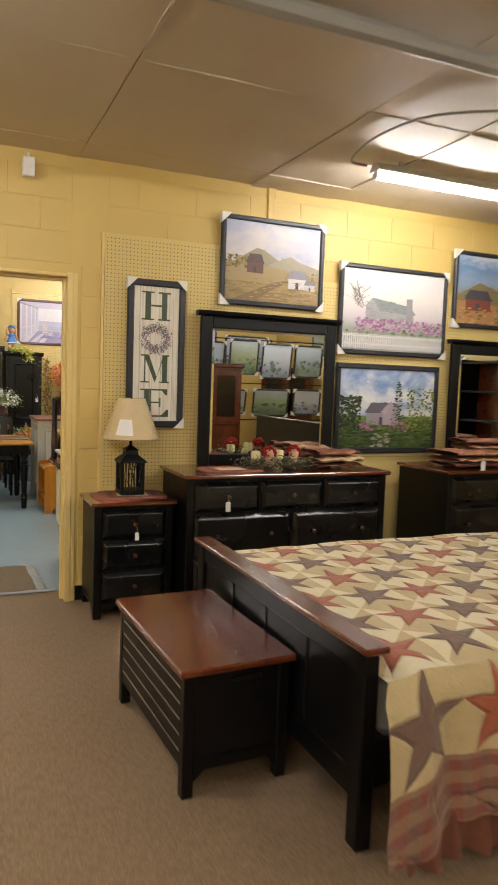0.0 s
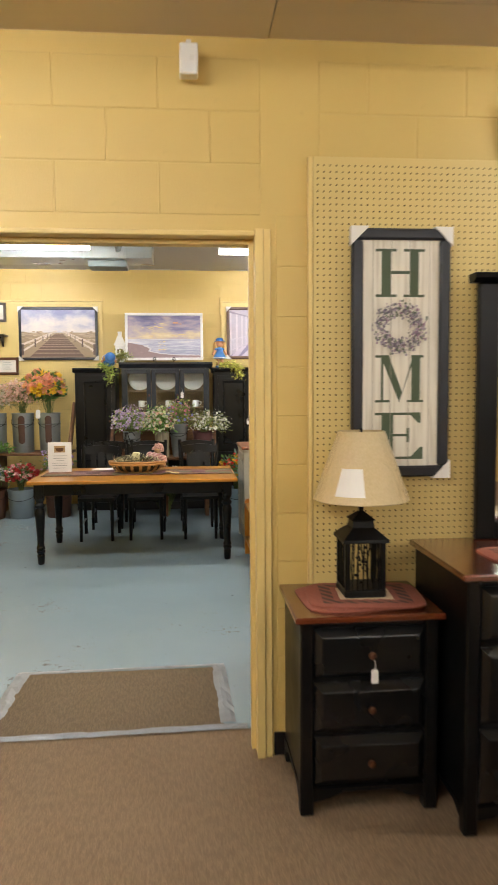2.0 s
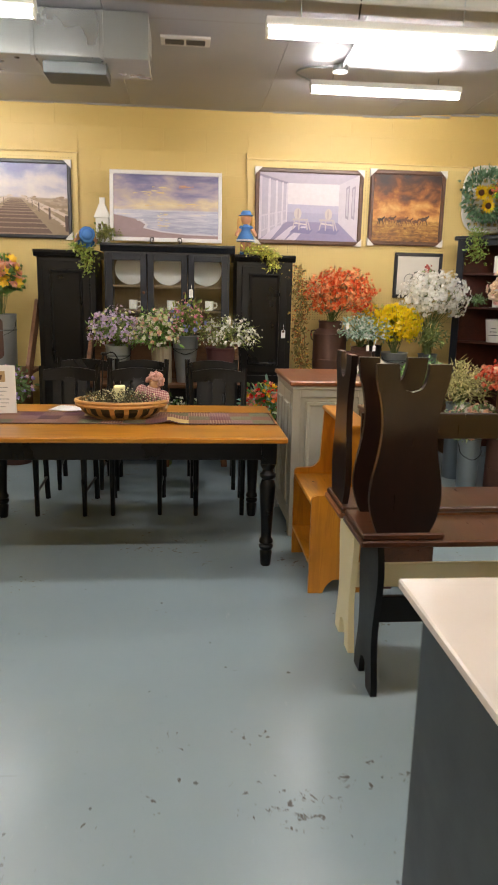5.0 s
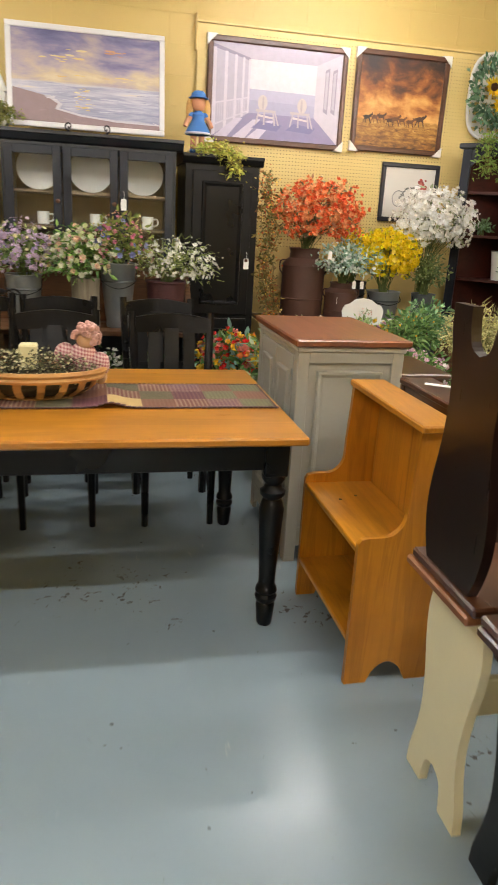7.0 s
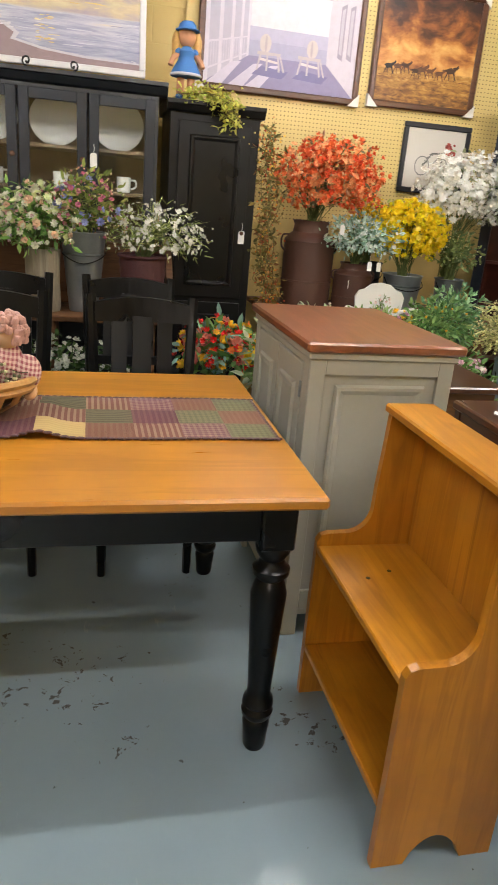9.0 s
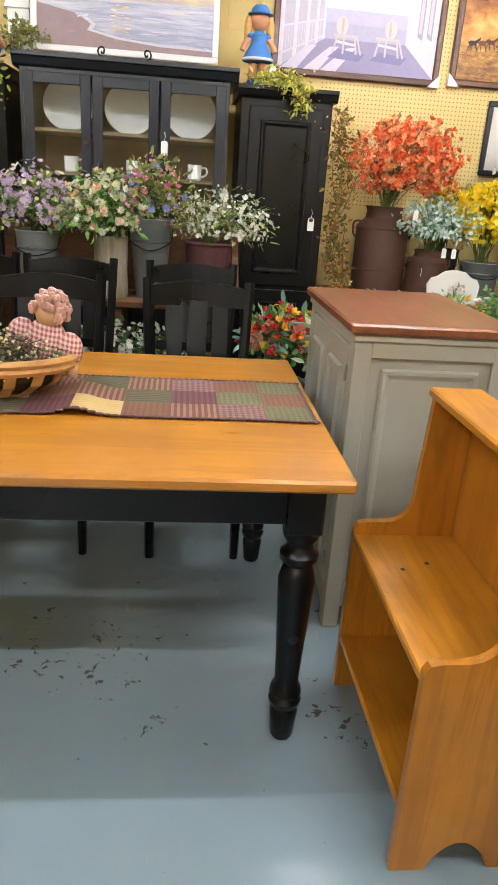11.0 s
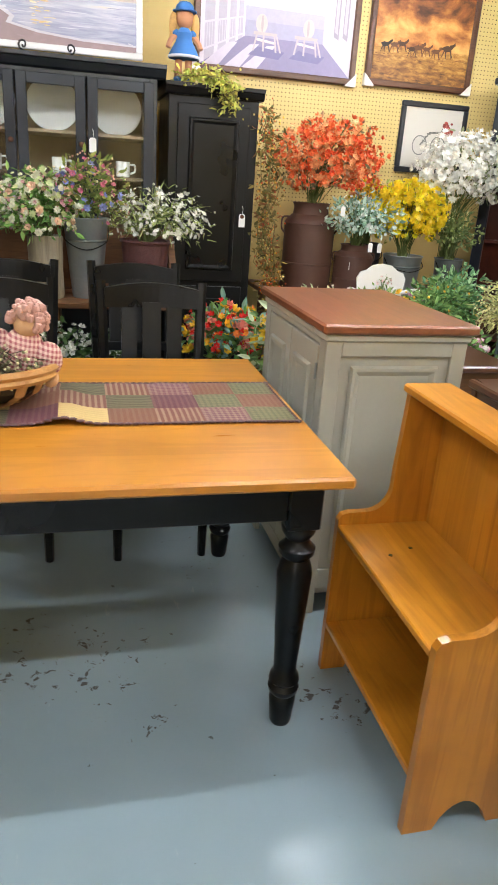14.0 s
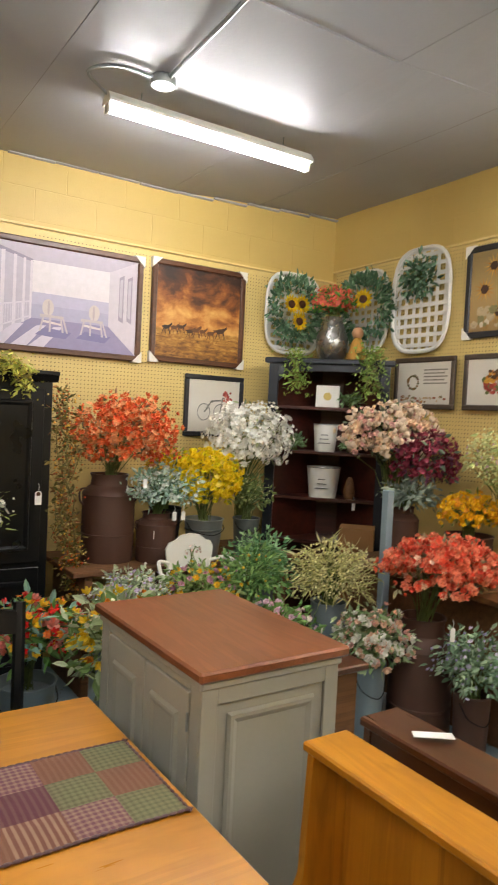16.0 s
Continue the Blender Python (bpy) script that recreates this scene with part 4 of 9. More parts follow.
# sage cabinet with a red-brown top
def sage_cabinet():
    x0, x1, y0, y1, H = 1.612, 2.075, 9.012, 9.69, 1.0
    W, D = x1 - x0, y1 - y0
    t = thing("storage_cabinet", "sage grey painted cabinet with a red-brown wooden top", "cabinet", pose(x0, y0, 0, 0, 0, 0.5))
    b = G().box((0.02, 0.012, 0.07), (W - 0.002, D - 0.002, H - 0.03), 0.003)
    part("carcass", b, m_greige, t)
    for lo, hi in (((0, 0, 0), (0.05, 0.012, H - 0.03)), ((W - 0.05, 0, 0), (W, 0.012, H - 0.03)), ((0, 0.012, 0), (0.02, 0.06, H - 0.03)), ((0, D - 0.06, 0), (0.02, D, H - 0.03))):
        part("stile", G().box(lo, hi, 0.002), m_greige, t)
    for lo, hi in (((0.05, 0, H - 0.1), (W - 0.05, 0.012, H - 0.03)), ((0.05, 0, 0.1), (W - 0.05, 0.012, 0.17)), ((0, 0.06, H - 0.075), (0.02, D - 0.06, H - 0.03)), ((0, 0.06, 0.09), (0.02, D - 0.06, 0.13))):
        part("rail", G().box(lo, hi, 0.002), m_greige, t)
    part("skirt", G().prism([(0.06, 0.09), (D - 0.06, 0.09), (D - 0.06, 0.03), (D - 0.11, 0.07), (0.11, 0.07), (0.06, 0.03)], 0.002, 0.02, "x"), m_greige, t)
    part("side_panel", raised_panel(G(), (0.085, 0.2), (W - 0.085, H - 0.13), 0.008, 0.012), m_greige, t)
    part("cornice_moulding", G().box((-0.008, -0.008, H - 0.055), (W + 0.008, D + 0.008, H - 0.03), 0.008), m_greige, t)
    part("top", G().box((-0.02, -0.022, H - 0.03), (W + 0.025, D + 0.03, H), 0.009), m_redtop, t, "red-brown stained top with a moulded edge")
    mm = pose(0, 0, 0, 0, 0, -90)
    for k in range(2):
        a = 0.065 + k * (D - 0.13) / 2
        e = a + (D - 0.13) / 2 - 0.004
        d = part("door", G().box((-0.002, a, 0.135), (0.016, e, H - 0.08), 0.003), m_greige, t)
        part("door_panel", raised_panel(G(), (-e + 0.05, 0.2), (-a - 0.05, H - 0.15), -0.0025, 0.01, mm), m_greige, d)
    for z in (H - 0.16, 0.22):
        part("hinge", G().tube([(-0.004, 0.066, z - 0.025), (-0.004, 0.066, z + 0.025)], 0.004, 6), m_galv, t)
    return t


sage_cabinet()


# pine bench shelf
def pine_shelf():
    t = thing("bench_shelf", "honey pine shoe bench with a raised back shelf", "shelf", pose(1.594, 8.15, 0))
    W, L = 0.29, 0.6
    side = [(0.0, 0.0), (0.075, 0.0)] + [(0.075 + 0.14 * (i / 10), 0.075 * math.sin(math.pi * i / 10) ** 0.7) for i in range(1, 10)] + [(0.215, 0.0), (W, 0.0), (W, 0.868), (0.163, 0.868)]
    side += [(0.158, 0.76), (0.152, 0.66)] + [(0.082 + 0.069 * math.cos(a * math.pi / 16), 0.6 - 0.072 * math.sin(a * math.pi / 16)) for a in range(0, 9)] + [(0.03, 0.527), (0.01, 0.522), (0.0, 0.505)]
    for y in (0.0, L - 0.022):
        part("side_board", G().prism(side, y, y + 0.022, "y"), m_pinez, t)
    part("top_board", G().box((0.156, -0.015, 0.868), (W + 0.005, L + 0.015, 0.892), 0.005), m_pine, t)
    part("seat_board", G().box((0.0, 0.022, 0.47), (W - 0.02, L - 0.022, 0.492), 0.004), m_pine, t)
    part("low_board", G().box((0.0, 0.022, 0.15), (W - 0.02, L - 0.022, 0.172), 0.004), m_pine, t)
    part("back_board", G().box((W - 0.02, 0.022, 0.09), (W - 0.004, L - 0.022, 0.868), 0.002), m_pinez, t)
    for x, y in ((0.08, 0.4), (0.15, 0.43)):
        part("plug", G().lathe([(0.006, 0), (0.006, 0.0015)], (x, y, 0.4915), 8), m_dkwood, t)
    return t


pine_shelf()


# trestle benches, tall ones: each on its feet with another upside down on top of it
def bench_side(H):
    """The waisted outline of a bench end; feet with a round notch."""
    low = curve_pts([(0.0, 0.1), (0.035, 0.085), (0.05, 0.045), (0.055, 0.0)], 3)
    side = curve_pts([(0.135, 0.0), (0.13, 0.06), (0.11, 0.14), (0.1, 0.22), (0.108, 0.32), (0.128, 0.42), (0.134, 0.5), (0.12, 0.57), (0.1, H)], 3)
    right = [tuple(p) for p in low] + [tuple(p) for p in side]
    return right + [(-x, z) for x, z in right[::-1][:-1]]


def trestle_bench(m, label, mat_leg, mat_top, over=0.075, L=1.05):
    t = thing("bench", label, "bench", m, "trestle benches")
    H = 0.62
    out = bench_side(H)
    for x in (over, L - over - 0.025):
        part("end_board", G().prism(out, x, x + 0.025, "x"), mat_leg, t)
    part("seat", G().box((0, -0.155, H), (L, 0.155, H + 0.025), 0.006), mat_top, t)
    part("stretcher", G().box((0.1, -0.012, 0.25), (L - 0.1, 0.012, 0.36), 0.003), mat_leg, t)
    return t


trestle_bench(pose(1.59, 7.672, 0), "cream trestle bench with a walnut-stained seat", m_cream, m_countertop)
trestle_bench(pose(1.598, 7.66, 1.291, 180, 0, 0), "dark walnut bench standing upside down on another bench", m_dkwood, m_dkwoody, 0.012)
trestle_bench(pose(1.60, 7.335, 0), "black trestle bench with a walnut-stained seat", m_black, m_dkwoody)
trestle_bench(pose(1.76, 7.19, 1.291) @ pose(0, 0, 0, 0, 0, 90) @ pose(0, 0, 0, 180), "dark walnut stool upside down on the black bench", m_dkwood, m_dkwoody, 0.012, 0.3)


# low counter just inside the doorway
def counter():
    t = thing("display_counter", "dark slate cabinet with a pale laminate top beside the doorway", "counter", pose(1.455, 5.52, 0))
    part("body", G().box((0.028, 0, 0), (1.0, 0.69, 0.895), 0.004), plain("dark_slate_paint", rgb("1b2025"), 0.4, 0, 0.15), t)
    part("top", G().box((-0.026, -0.006, 0.895), (1.02, 0.71, 0.918), 0.004), plain("pale_laminate", rgb("d8cfc8"), 0.2, 0, 0.05), t)
    return t


counter()


def dark_shelf():
    s = bpy.data.objects["bench_shelf"]
    c = copy_thing(s, pose(2.262, 8.79, 0, 0, 0, 180))
    tagged(c, "dark walnut shoe bench with a raised back shelf", "shelf")
    for o in c.children:
        o.data = o.data.copy()
        o.data.materials[0] = m_dkwoody
    return c


dark_shelf()
g = thing("side_table", "brown wooden side table behind the sage cabinet", "table", pose(2.13, 9.3, 0))
part("top", G().box((-0.015, -0.02, 0.775), (0.325, 0.45, 0.8), 0.006), m_dkwoody, g)
part("body", G().box((0.01, 0.01, 0.4), (0.3, 0.42, 0.775), 0.004), m_oldwood, g)
for x in (0.01, 0.26):
    for y in (0.01, 0.38):
        part("leg", G().box((x, y, 0), (x + 0.04, y + 0.04, 0.4), 0.005), m_oldwood, g)

# ---- lamps and ceiling services ----
def tube_lamp(x0, x1, y, z, mat, label, top):
    """A bare one-tube strip; top: the height of what it hangs from."""
    t = thing("fluorescent_lamp", label, "lamp", None, "fluorescent lamps")
    part("housing", G().prism([(y - 0.05, z), (y - 0.052, z + 0.012), (y - 0.026, z + 0.05), (y + 0.026, z + 0.05), (y + 0.052, z + 0.012), (y + 0.05, z)], x0, x1, "x"), m_fixture, t)
    for x in (x0, x1 - 0.014):
        part("lamp_holder", G().box((x, y - 0.022, z - 0.046), (x + 0.014, y + 0.022, z), 0.004), m_fixture, t)
    part("tube", G().tube([(x0 + 0.014, y, z - 0.024), (x1 - 0.014, y, z - 0.024)], 0.019, 12), mat, t, "glowing white tube")
    for x in (x0 + 0.18, x1 - 0.18):
        part("hanger", G().tube([(x, y, z + 0.05), (x, y, top)], 0.004, 6), m_galv, t)
    return t


# only the first strip is seen; the other eight are unseen, added for light
for x, y in ((3.04, 4.12), (-1.6, 3.4), (-1.6, 1.2), (-0.6, 2.5), (5.4, 1.2), (-1.6, -1.4), (0.7, -1.4), (3.04, -1.4), (5.4, -1.4)):
    tube_lamp(x, x + 1.22, y, CEIL1 - 0.085, m_tube1, "white fluorescent strip below the tan ceiling", CEIL1 + 0.03)
# both strips at x = 3.1 are unseen, added to brighten the right side
for x, y, z in ((1.93, 10.72, 3.12), (1.365, 8.74, 2.85), (3.1, 8.74, 2.87), (-1.01, 8.74, 2.88), (-1.78, 10.66, 3.1), (1.365, 7.02, 3.1), (-1.01, 7.02, 3.1), (3.1, 7.02, 3.1)):
    tube_lamp(x, x + 1.22, y, z, m_tube2, "white fluorescent strip below the grey ceiling", CEIL2 + 0.03)

# junction boxes, conduits and cables
def conduit(name, pts, r, mat, label, cat="conduit", parent=None):
    return solo(name, G().tube(pts, r, 8), mat, label, cat, "", None, True)


conduit("ceiling_pipe", [(1.2, 2.74, 2.872), (7.1, 2.76, 2.872)], 0.042, m_steelpaint, "grey painted pipe under the tan ceiling", "pipe")
conduit("lamp_cable", curve_pts([(2.98, 4.12, 2.87), (2.86, 4.1, 2.885), (2.8, 3.7, 2.9), (2.95, 3.3, 2.905), (3.6, 2.95, 2.905), (4.4, 2.9, 2.905)], 6), 0.007, m_steelpaint, "grey cable along the ceiling to the lamp", "cable")
conduit("ceiling_cable", curve_pts([(1.93, 10.72, 3.165), (1.8, 10.62, 3.19), (1.9, 10.5, 3.2), (2.13, 10.5, 3.2)], 6), 0.008, m_galv, "grey armoured cable feeding the lamp", "cable")
conduit("ceiling_cable", [(2.13, 10.5, 3.2), (2.1, 9.9, 3.205), (2.02, 9.0, 3.2)], 0.011, m_galv, "grey conduit along the ceiling", "conduit")
solo("junction_box", G().lathe([(0.055, 0), (0.06, 0.01), (0.06, 0.035), (0.05, 0.045)], (2.12, 10.5, 3.175), 12), m_galv, "round grey junction box on the ceiling", "junction box", "", None, True)

bm_ = thing("ceiling_beam", "grey painted steel beam with a conduit along it", "beam")
part("web", G().box((X0, 8.78, 3.0), (X1, 8.83, 3.24), 0.004), m_steelpaint, bm_)
part("flange", G().box((X0, 8.73, 2.985), (X1, 8.88, 3.0), 0.003), m_steelpaint, bm_)
part("flange", G().box((X0, 8.72, 3.17), (X1, 8.78, 3.185), 0.003), m_steelpaint, bm_)
part("conduit_run", G().tube([(X0, 8.705, 3.19), (X1, 8.705, 3.18)], 0.013, 8), m_galv, bm_)
part("conduit_run", G().tube([(-1.2, 8.7, 2.975), (1.45, 8.7, 2.97)], 0.013, 8), m_galv, bm_)
part("strap", G().box((0.555, 8.695, 3.0), (0.6, 8.775, 3.2), 0.003), m_steelpaint, bm_)
for x in (-0.45, 1.85):
    part("hook", G().tube([(x, 8.74, 3.2), (x + 0.01, 8.72, 3.1), (x, 8.74, 2.96), (x + 0.01, 8.8, 2.94)], 0.005, 6), m_iron, bm_)

dk = thing("air_duct", "bare sheet-metal air duct with a square outlet", "duct")
part("trunk", G().box((-2.4, 9.62, 2.93), (0.72, 10.05, 3.2), 0.004), m_duct, dk)
for x in (-1.2, 0.0, 0.42):
    part("seam", G().box((x, 9.612, 2.922), (x + 0.025, 10.058, 3.2), 0.004), m_duct, dk)
part("outlet", G().box((0.05, 9.72, 2.86), (0.45, 9.98, 2.93), 0.004), m_galvdark, dk)
vt = thing("ceiling_vent", "small white ceiling vent with dark slots", "vent")
part("frame", G().box((0.78, 10.02, 3.195), (1.12, 10.18, 3.212), 0.003), m_white, vt)
for k in range(2):
    part("slot", G().box((0.81 + 0.145 * k, 10.05, 3.192), (0.94 + 0.145 * k, 10.15, 3.196), 0.001), m_iron, vt)
sp = thing("ceiling_speaker", "round white ceiling loudspeaker with a rim", "speaker")
part("rim", G().lathe([(0.19, 0.0), (0.185, -0.012), (0.155, -0.014), (0.15, -0.004)], (0.61, 8.42, 3.215), 32, None, False), plain("tan_speaker_rim", rgb("94826c"), 0.5), sp, "", True)
part("grille", G().lathe([(0.152, 0.0), (0.1, -0.012), (0.0, -0.016)], (0.61, 8.42, 3.211), 32, None, False), plain("lilac_grille", rgb("a9a3ab"), 0.6, 0, 0.1, 60.0, 0.5, 300.0), sp, "", True)

wb = thing("wall_speaker", "small white alarm box on a bracket near the ceiling", "alarm box", pose(1.085, 5.0, 2.75))
part("box_body", G().box((-0.036, -0.03, 0), (0.036, 0.03, 0.115), 0.006), m_white, wb)
part("bracket", G().box((-0.01, 0.02, 0.1), (0.01, 0.069, 0.15), 0.003), m_white, wb)
part("dial", G().box((0.004, -0.033, 0.05), (0.02, -0.03, 0.066), 0.001), m_fixture, wb)

# ---- pictures ----
m_fr_black = plain("black_picture_frame", rgb("23242a"), 0.35, 0, 0.2)
m_fr_navy = plain("dark_slate_picture_frame", rgb("262830"), 0.4, 0, 0.25)
m_fr_brown = wood("brown_picture_frame", rgb("5f3a24"), rgb("3a2010"), "x", 0.35, 1.0, False)
m_fr_white = plain("white_picture_frame", rgb("e6e4e2"), 0.45, 0, 0.04)
m_fr_oak = wood("weathered_frame", rgb("54463a"), rgb("2f261e"), "x", 0.5, 1.0, False)
dab_mats = {}


def tint(h, rough=0.55):
    if h not in dab_mats:
        dab_mats[h] = plain("paint_" + h, shade(rgb(h), 0.86), rough, 0, 0.14, 30.0, 0.2, 160.0)
    return dab_mats[h]


def canvas_mat(name, H, stops, warp=0.16, freq=5.0, stretch=(1, 1, 2.2)):
    """Paint on canvas: bands of colour by height, warped by brush-like noise."""
    w = Net(name)
    sp = w.n("SeparateXYZ")
    w.link(w.tc.outputs["Object"], sp.inputs[0])
    v = w.coords(stretch, jitter=False)
    n1 = w.noise(v, freq, 5, 0.6, 0.7)
    n2 = w.noise(v, freq * 5, 4, 0.6)
    h = w.math("DIVIDE", sp.outputs[2], H)
    f = w.math("ADD", h, w.math("MULTIPLY", w.math("SUBTRACT", n1, 0.5), warp * 2))
    f = w.math("ADD", f, w.math("MULTIPLY", w.math("SUBTRACT", n2, 0.5), warp * 0.7))
    c = w.ramp(f, [(p, shade(rgb(x), 0.86)) for p, x in stops])
    w.set("Base Color", c)
    w.set("Roughness", 0.42)
    w.bump(n2, 0.2, 0.001)
    return w.m


def vista_mat(name, H, hz, sky, land, sky_scale=(1.0, 1, 1.6), sky_freq=3.2, tilt=0.25, land_scale=(1.2, 1, 9), land_freq=5.0):
    """A painted view: clouds above the horizon, streaked ground or water below it."""
    w = Net(name)
    sp = w.n("SeparateXYZ")
    w.link(w.tc.outputs["Object"], sp.inputs[0])
    h = w.math("DIVIDE", sp.outputs[2], H)
    cloud = w.noise(w.coords(sky_scale, jitter=False), sky_freq, 7, 0.58, 0.3)
    up = w.math("DIVIDE", w.math("SUBTRACT", h, hz), 1 - hz)
    sc = w.ramp(w.math("ADD", cloud, w.math("MULTIPLY", w.math("SUBTRACT", 0.5, up), tilt)), [(p, shade(rgb(x), 0.86)) for p, x in sky])
    streak = w.noise(w.coords(land_scale, jitter=False), land_freq, 6, 0.65, 0.4)
    lc = w.ramp(w.math("ADD", streak, w.math("MULTIPLY", w.math("SUBTRACT", w.math("DIVIDE", h, hz), 0.5), 0.2)), [(p, shade(rgb(x), 0.86)) for p, x in land])
    edge = w.ramp(w.math("ADD", w.math("MULTIPLY", w.math("SUBTRACT", h, hz), 22.0), w.math("MULTIPLY_ADD", streak, 0.8, 0.1)), [(0.3, (0, 0, 0, 1)), (0.7, (1, 1, 1, 1))])
    w.set("Base Color", w.mix(edge, lc, sc))
    w.set("Roughness", 0.42)
    w.bump(w.noise(w.coords(jitter=False), 140.0, 2), 0.15, 0.0008)
    return w.m


def oval(cx, cz, rx, rz, n=14):
    return [(cx + rx * math.cos(2 * math.pi * i / n), cz + rz * math.sin(2 * math.pi * i / n)) for i in range(n)]


def dabs(rng, n, x0, x1, z0, z1, colors, s0, s1, flat=1.0):
    """Brush dabs: (colour, polygon) pairs inside a normalised box."""
    out = []
    for _ in range(n):
        x, z, s = rng.uniform(x0, x1), rng.uniform(z0, z1), rng.uniform(s0, s1)
        k = rng.randint(5, 7)
        a0 = rng.uniform(0, 6)
        out.append((rng.choice(colors), [(x + s * rng.uniform(0.7, 1.1) * math.cos(a0 + 2 * math.pi * i / k), z + flat * s * rng.uniform(0.7, 1.1) * math.sin(a0 + 2 * math.pi * i / k)) for i in range(k)]))
    return out


def house(x, z, w, h, wall, roof):
    return [(wall, [(x, z), (x + w, z), (x + w, z + h * 0.55), (x, z + h * 0.55)]),
            (roof, [(x - w * 0.06, z + h * 0.53), (x + w * 1.06, z + h * 0.53), (x + w * 0.86, z + h), (x + w * 0.14, z + h)]),
            ("4a4650", [(x + w * 0.4, z), (x + w * 0.56, z), (x + w * 0.56, z + h * 0.35), (x + w * 0.4, z + h * 0.35)])]


def soften(mo, n, seed):
    """Breaks up flat shapes with small strokes in neighbouring shades."""
    rng = random.Random(seed)
    out = []
    for col, poly in mo:
        out.append((col, poly))
        xs, zs = [p[0] for p in poly], [p[1] for p in poly]
        w, h = max(xs) - min(xs), max(zs) - min(zs)
        if w * h < 0.008 or len(poly) > 12:
            continue
        near = ["%02x%02x%02x" % tuple(max(0, min(255, int(int(col[i:i + 2], 16) * k))) for i in (0, 2, 4)) for k in (0.9, 0.95, 1.05)]
        tri = [(0, i, i + 1) for i in range(1, len(poly) - 1)]
        for _ in range(int(n * (0.3 + 4 * w * h))):
            a, b, c = [poly[i] for i in rng.choice(tri)]
            u, v = sorted((rng.random(), rng.random()))
            x, z = a[0] * u + b[0] * (v - u) + c[0] * (1 - v), a[1] * u + b[1] * (v - u) + c[1] * (1 - v)
            s = min(0.035, 0.25 * min(w, h)) * rng.uniform(0.4, 1.0)
            t = rng.uniform(-0.4, 0.4)
            out.append((rng.choice(near), [(x - s, z - 0.2 * s - t * s), (x + s, z - 0.25 * s + t * s), (x + 0.8 * s, z + 0.3 * s + t * s), (x - 0.9 * s, z + 0.25 * s - t * s)]))
    return out


def picture(m, W, H, fw, depth, fmat, paint, motifs, label, corners=(), name="framed_picture", strokes=40):
    """Local x 0..W, z 0..H, face towards -y, back at y = 0."""
    t = thing(name, label, "picture", m, "pictures on the walls")
    d = depth
    for nm, lo, hi, a in (("frame_rail", (0, 0), (W, fw), 0), ("frame_rail", (0, H - fw), (W, H), 0), ("frame_stile", (0, fw), (fw, H - fw), 1), ("frame_stile", (W - fw, fw), (W, H - fw), 1)):
        part(nm, G().box((lo[0], -d, lo[1]), (hi[0], 0, hi[1]), min(0.008, fw * 0.3)), fmat, t)
    part("canvas", G().box((fw - 0.002, -d * 0.55, fw - 0.002), (W - fw + 0.002, -d * 0.45, H - fw + 0.002), 0), paint, t, "printed canvas")
    if motifs:
        motifs = soften(motifs, strokes, len(label)) if strokes else motifs
        g, mats = G(), []
        cw, ch = W - 2 * fw, H - 2 * fw
        for k, (col, poly) in enumerate(motifs):
            mt = tint(col)
            if mt not in mats:
                mats.append(mt)
            g.k = mats.index(mt)
            y = -d * 0.55 - 0.0006 - 0.00002 * k
            pts = [(fw + cw * min(1, max(0, x)), y, fw + ch * min(1, max(0, z))) for x, z in poly]
            g.add(pts, [tuple(range(len(pts)))])
        g.k = max(1, g.k)
        while len(mats) < 2:
            mats.append(mats[0])
        part("painted_scene", g, mats, t)["kind"] = "stuff"
    c = 0.075
    for cx, cz in corners:
        sx, sz = (1, -1)[cx], (1, -1)[cz]
        x, z = cx * W - sx * 0.006, cz * H - sz * 0.006
        tri = [(x, z), (x + sx * c, z), (x, z + sz * c)]
        part("corner_guard", G().prism(tri if sx * sz > 0 else tri[::-1], -d - 0.004, -0.002, "y"), m_card, t, "white card corner guard")
    return t


ALL = ((0, 0), (1, 0), (0, 1), (1, 1))
R = random.Random(5)
FY = Y1 - 0.032
# hills with a barn
mo = [("a0957a", [(0, 0.46), (0.1, 0.5), (0.22, 0.6), (0.32, 0.68), (0.4, 0.66), (0.5, 0.58), (0.62, 0.5), (0.7, 0.46), (0.7, 0.4), (0, 0.4)]),
      ("aea48e", [(0.45, 0.48), (0.58, 0.56), (0.68, 0.61), (0.78, 0.55), (0.9, 0.51), (1, 0.48), (1, 0.36), (0.45, 0.4)]),
      ("b39c70", [(0, 0.44), (0.2, 0.47), (0.5, 0.45), (0.8, 0.4), (1, 0.38), (1, 0.2), (0, 0.26)]),
      ("8d7656", [(0.05, 0.0), (0.3, 0.0), (0.46, 0.14), (0.62, 0.26), (0.74, 0.3), (0.68, 0.31), (0.5, 0.26), (0.3, 0.14)])]
mo += dabs(R, 110, 0.0, 0.3, 0.42, 0.56, ["7a6a3c", "97834a", "6b5c38", "a8924e"], 0.008, 0.022) + dabs(R, 40, 0.62, 0.98, 0.3, 0.42, ["8a7a48", "9c8a5c"], 0.008, 0.02)
mo += house(0.22, 0.36, 0.17, 0.24, "75504a", "5e4a4a") + house(0.66, 0.2, 0.2, 0.24, "dcd8da", "9a96a4") + house(0.84, 0.19, 0.12, 0.14, "cfcacc", "8f8a98")
mo += dabs(R, 150, 0.0, 1.0, 0.02, 0.3, ["b89a5e", "a58850", "c6a96a", "957a4c"], 0.008, 0.03, 0.25)
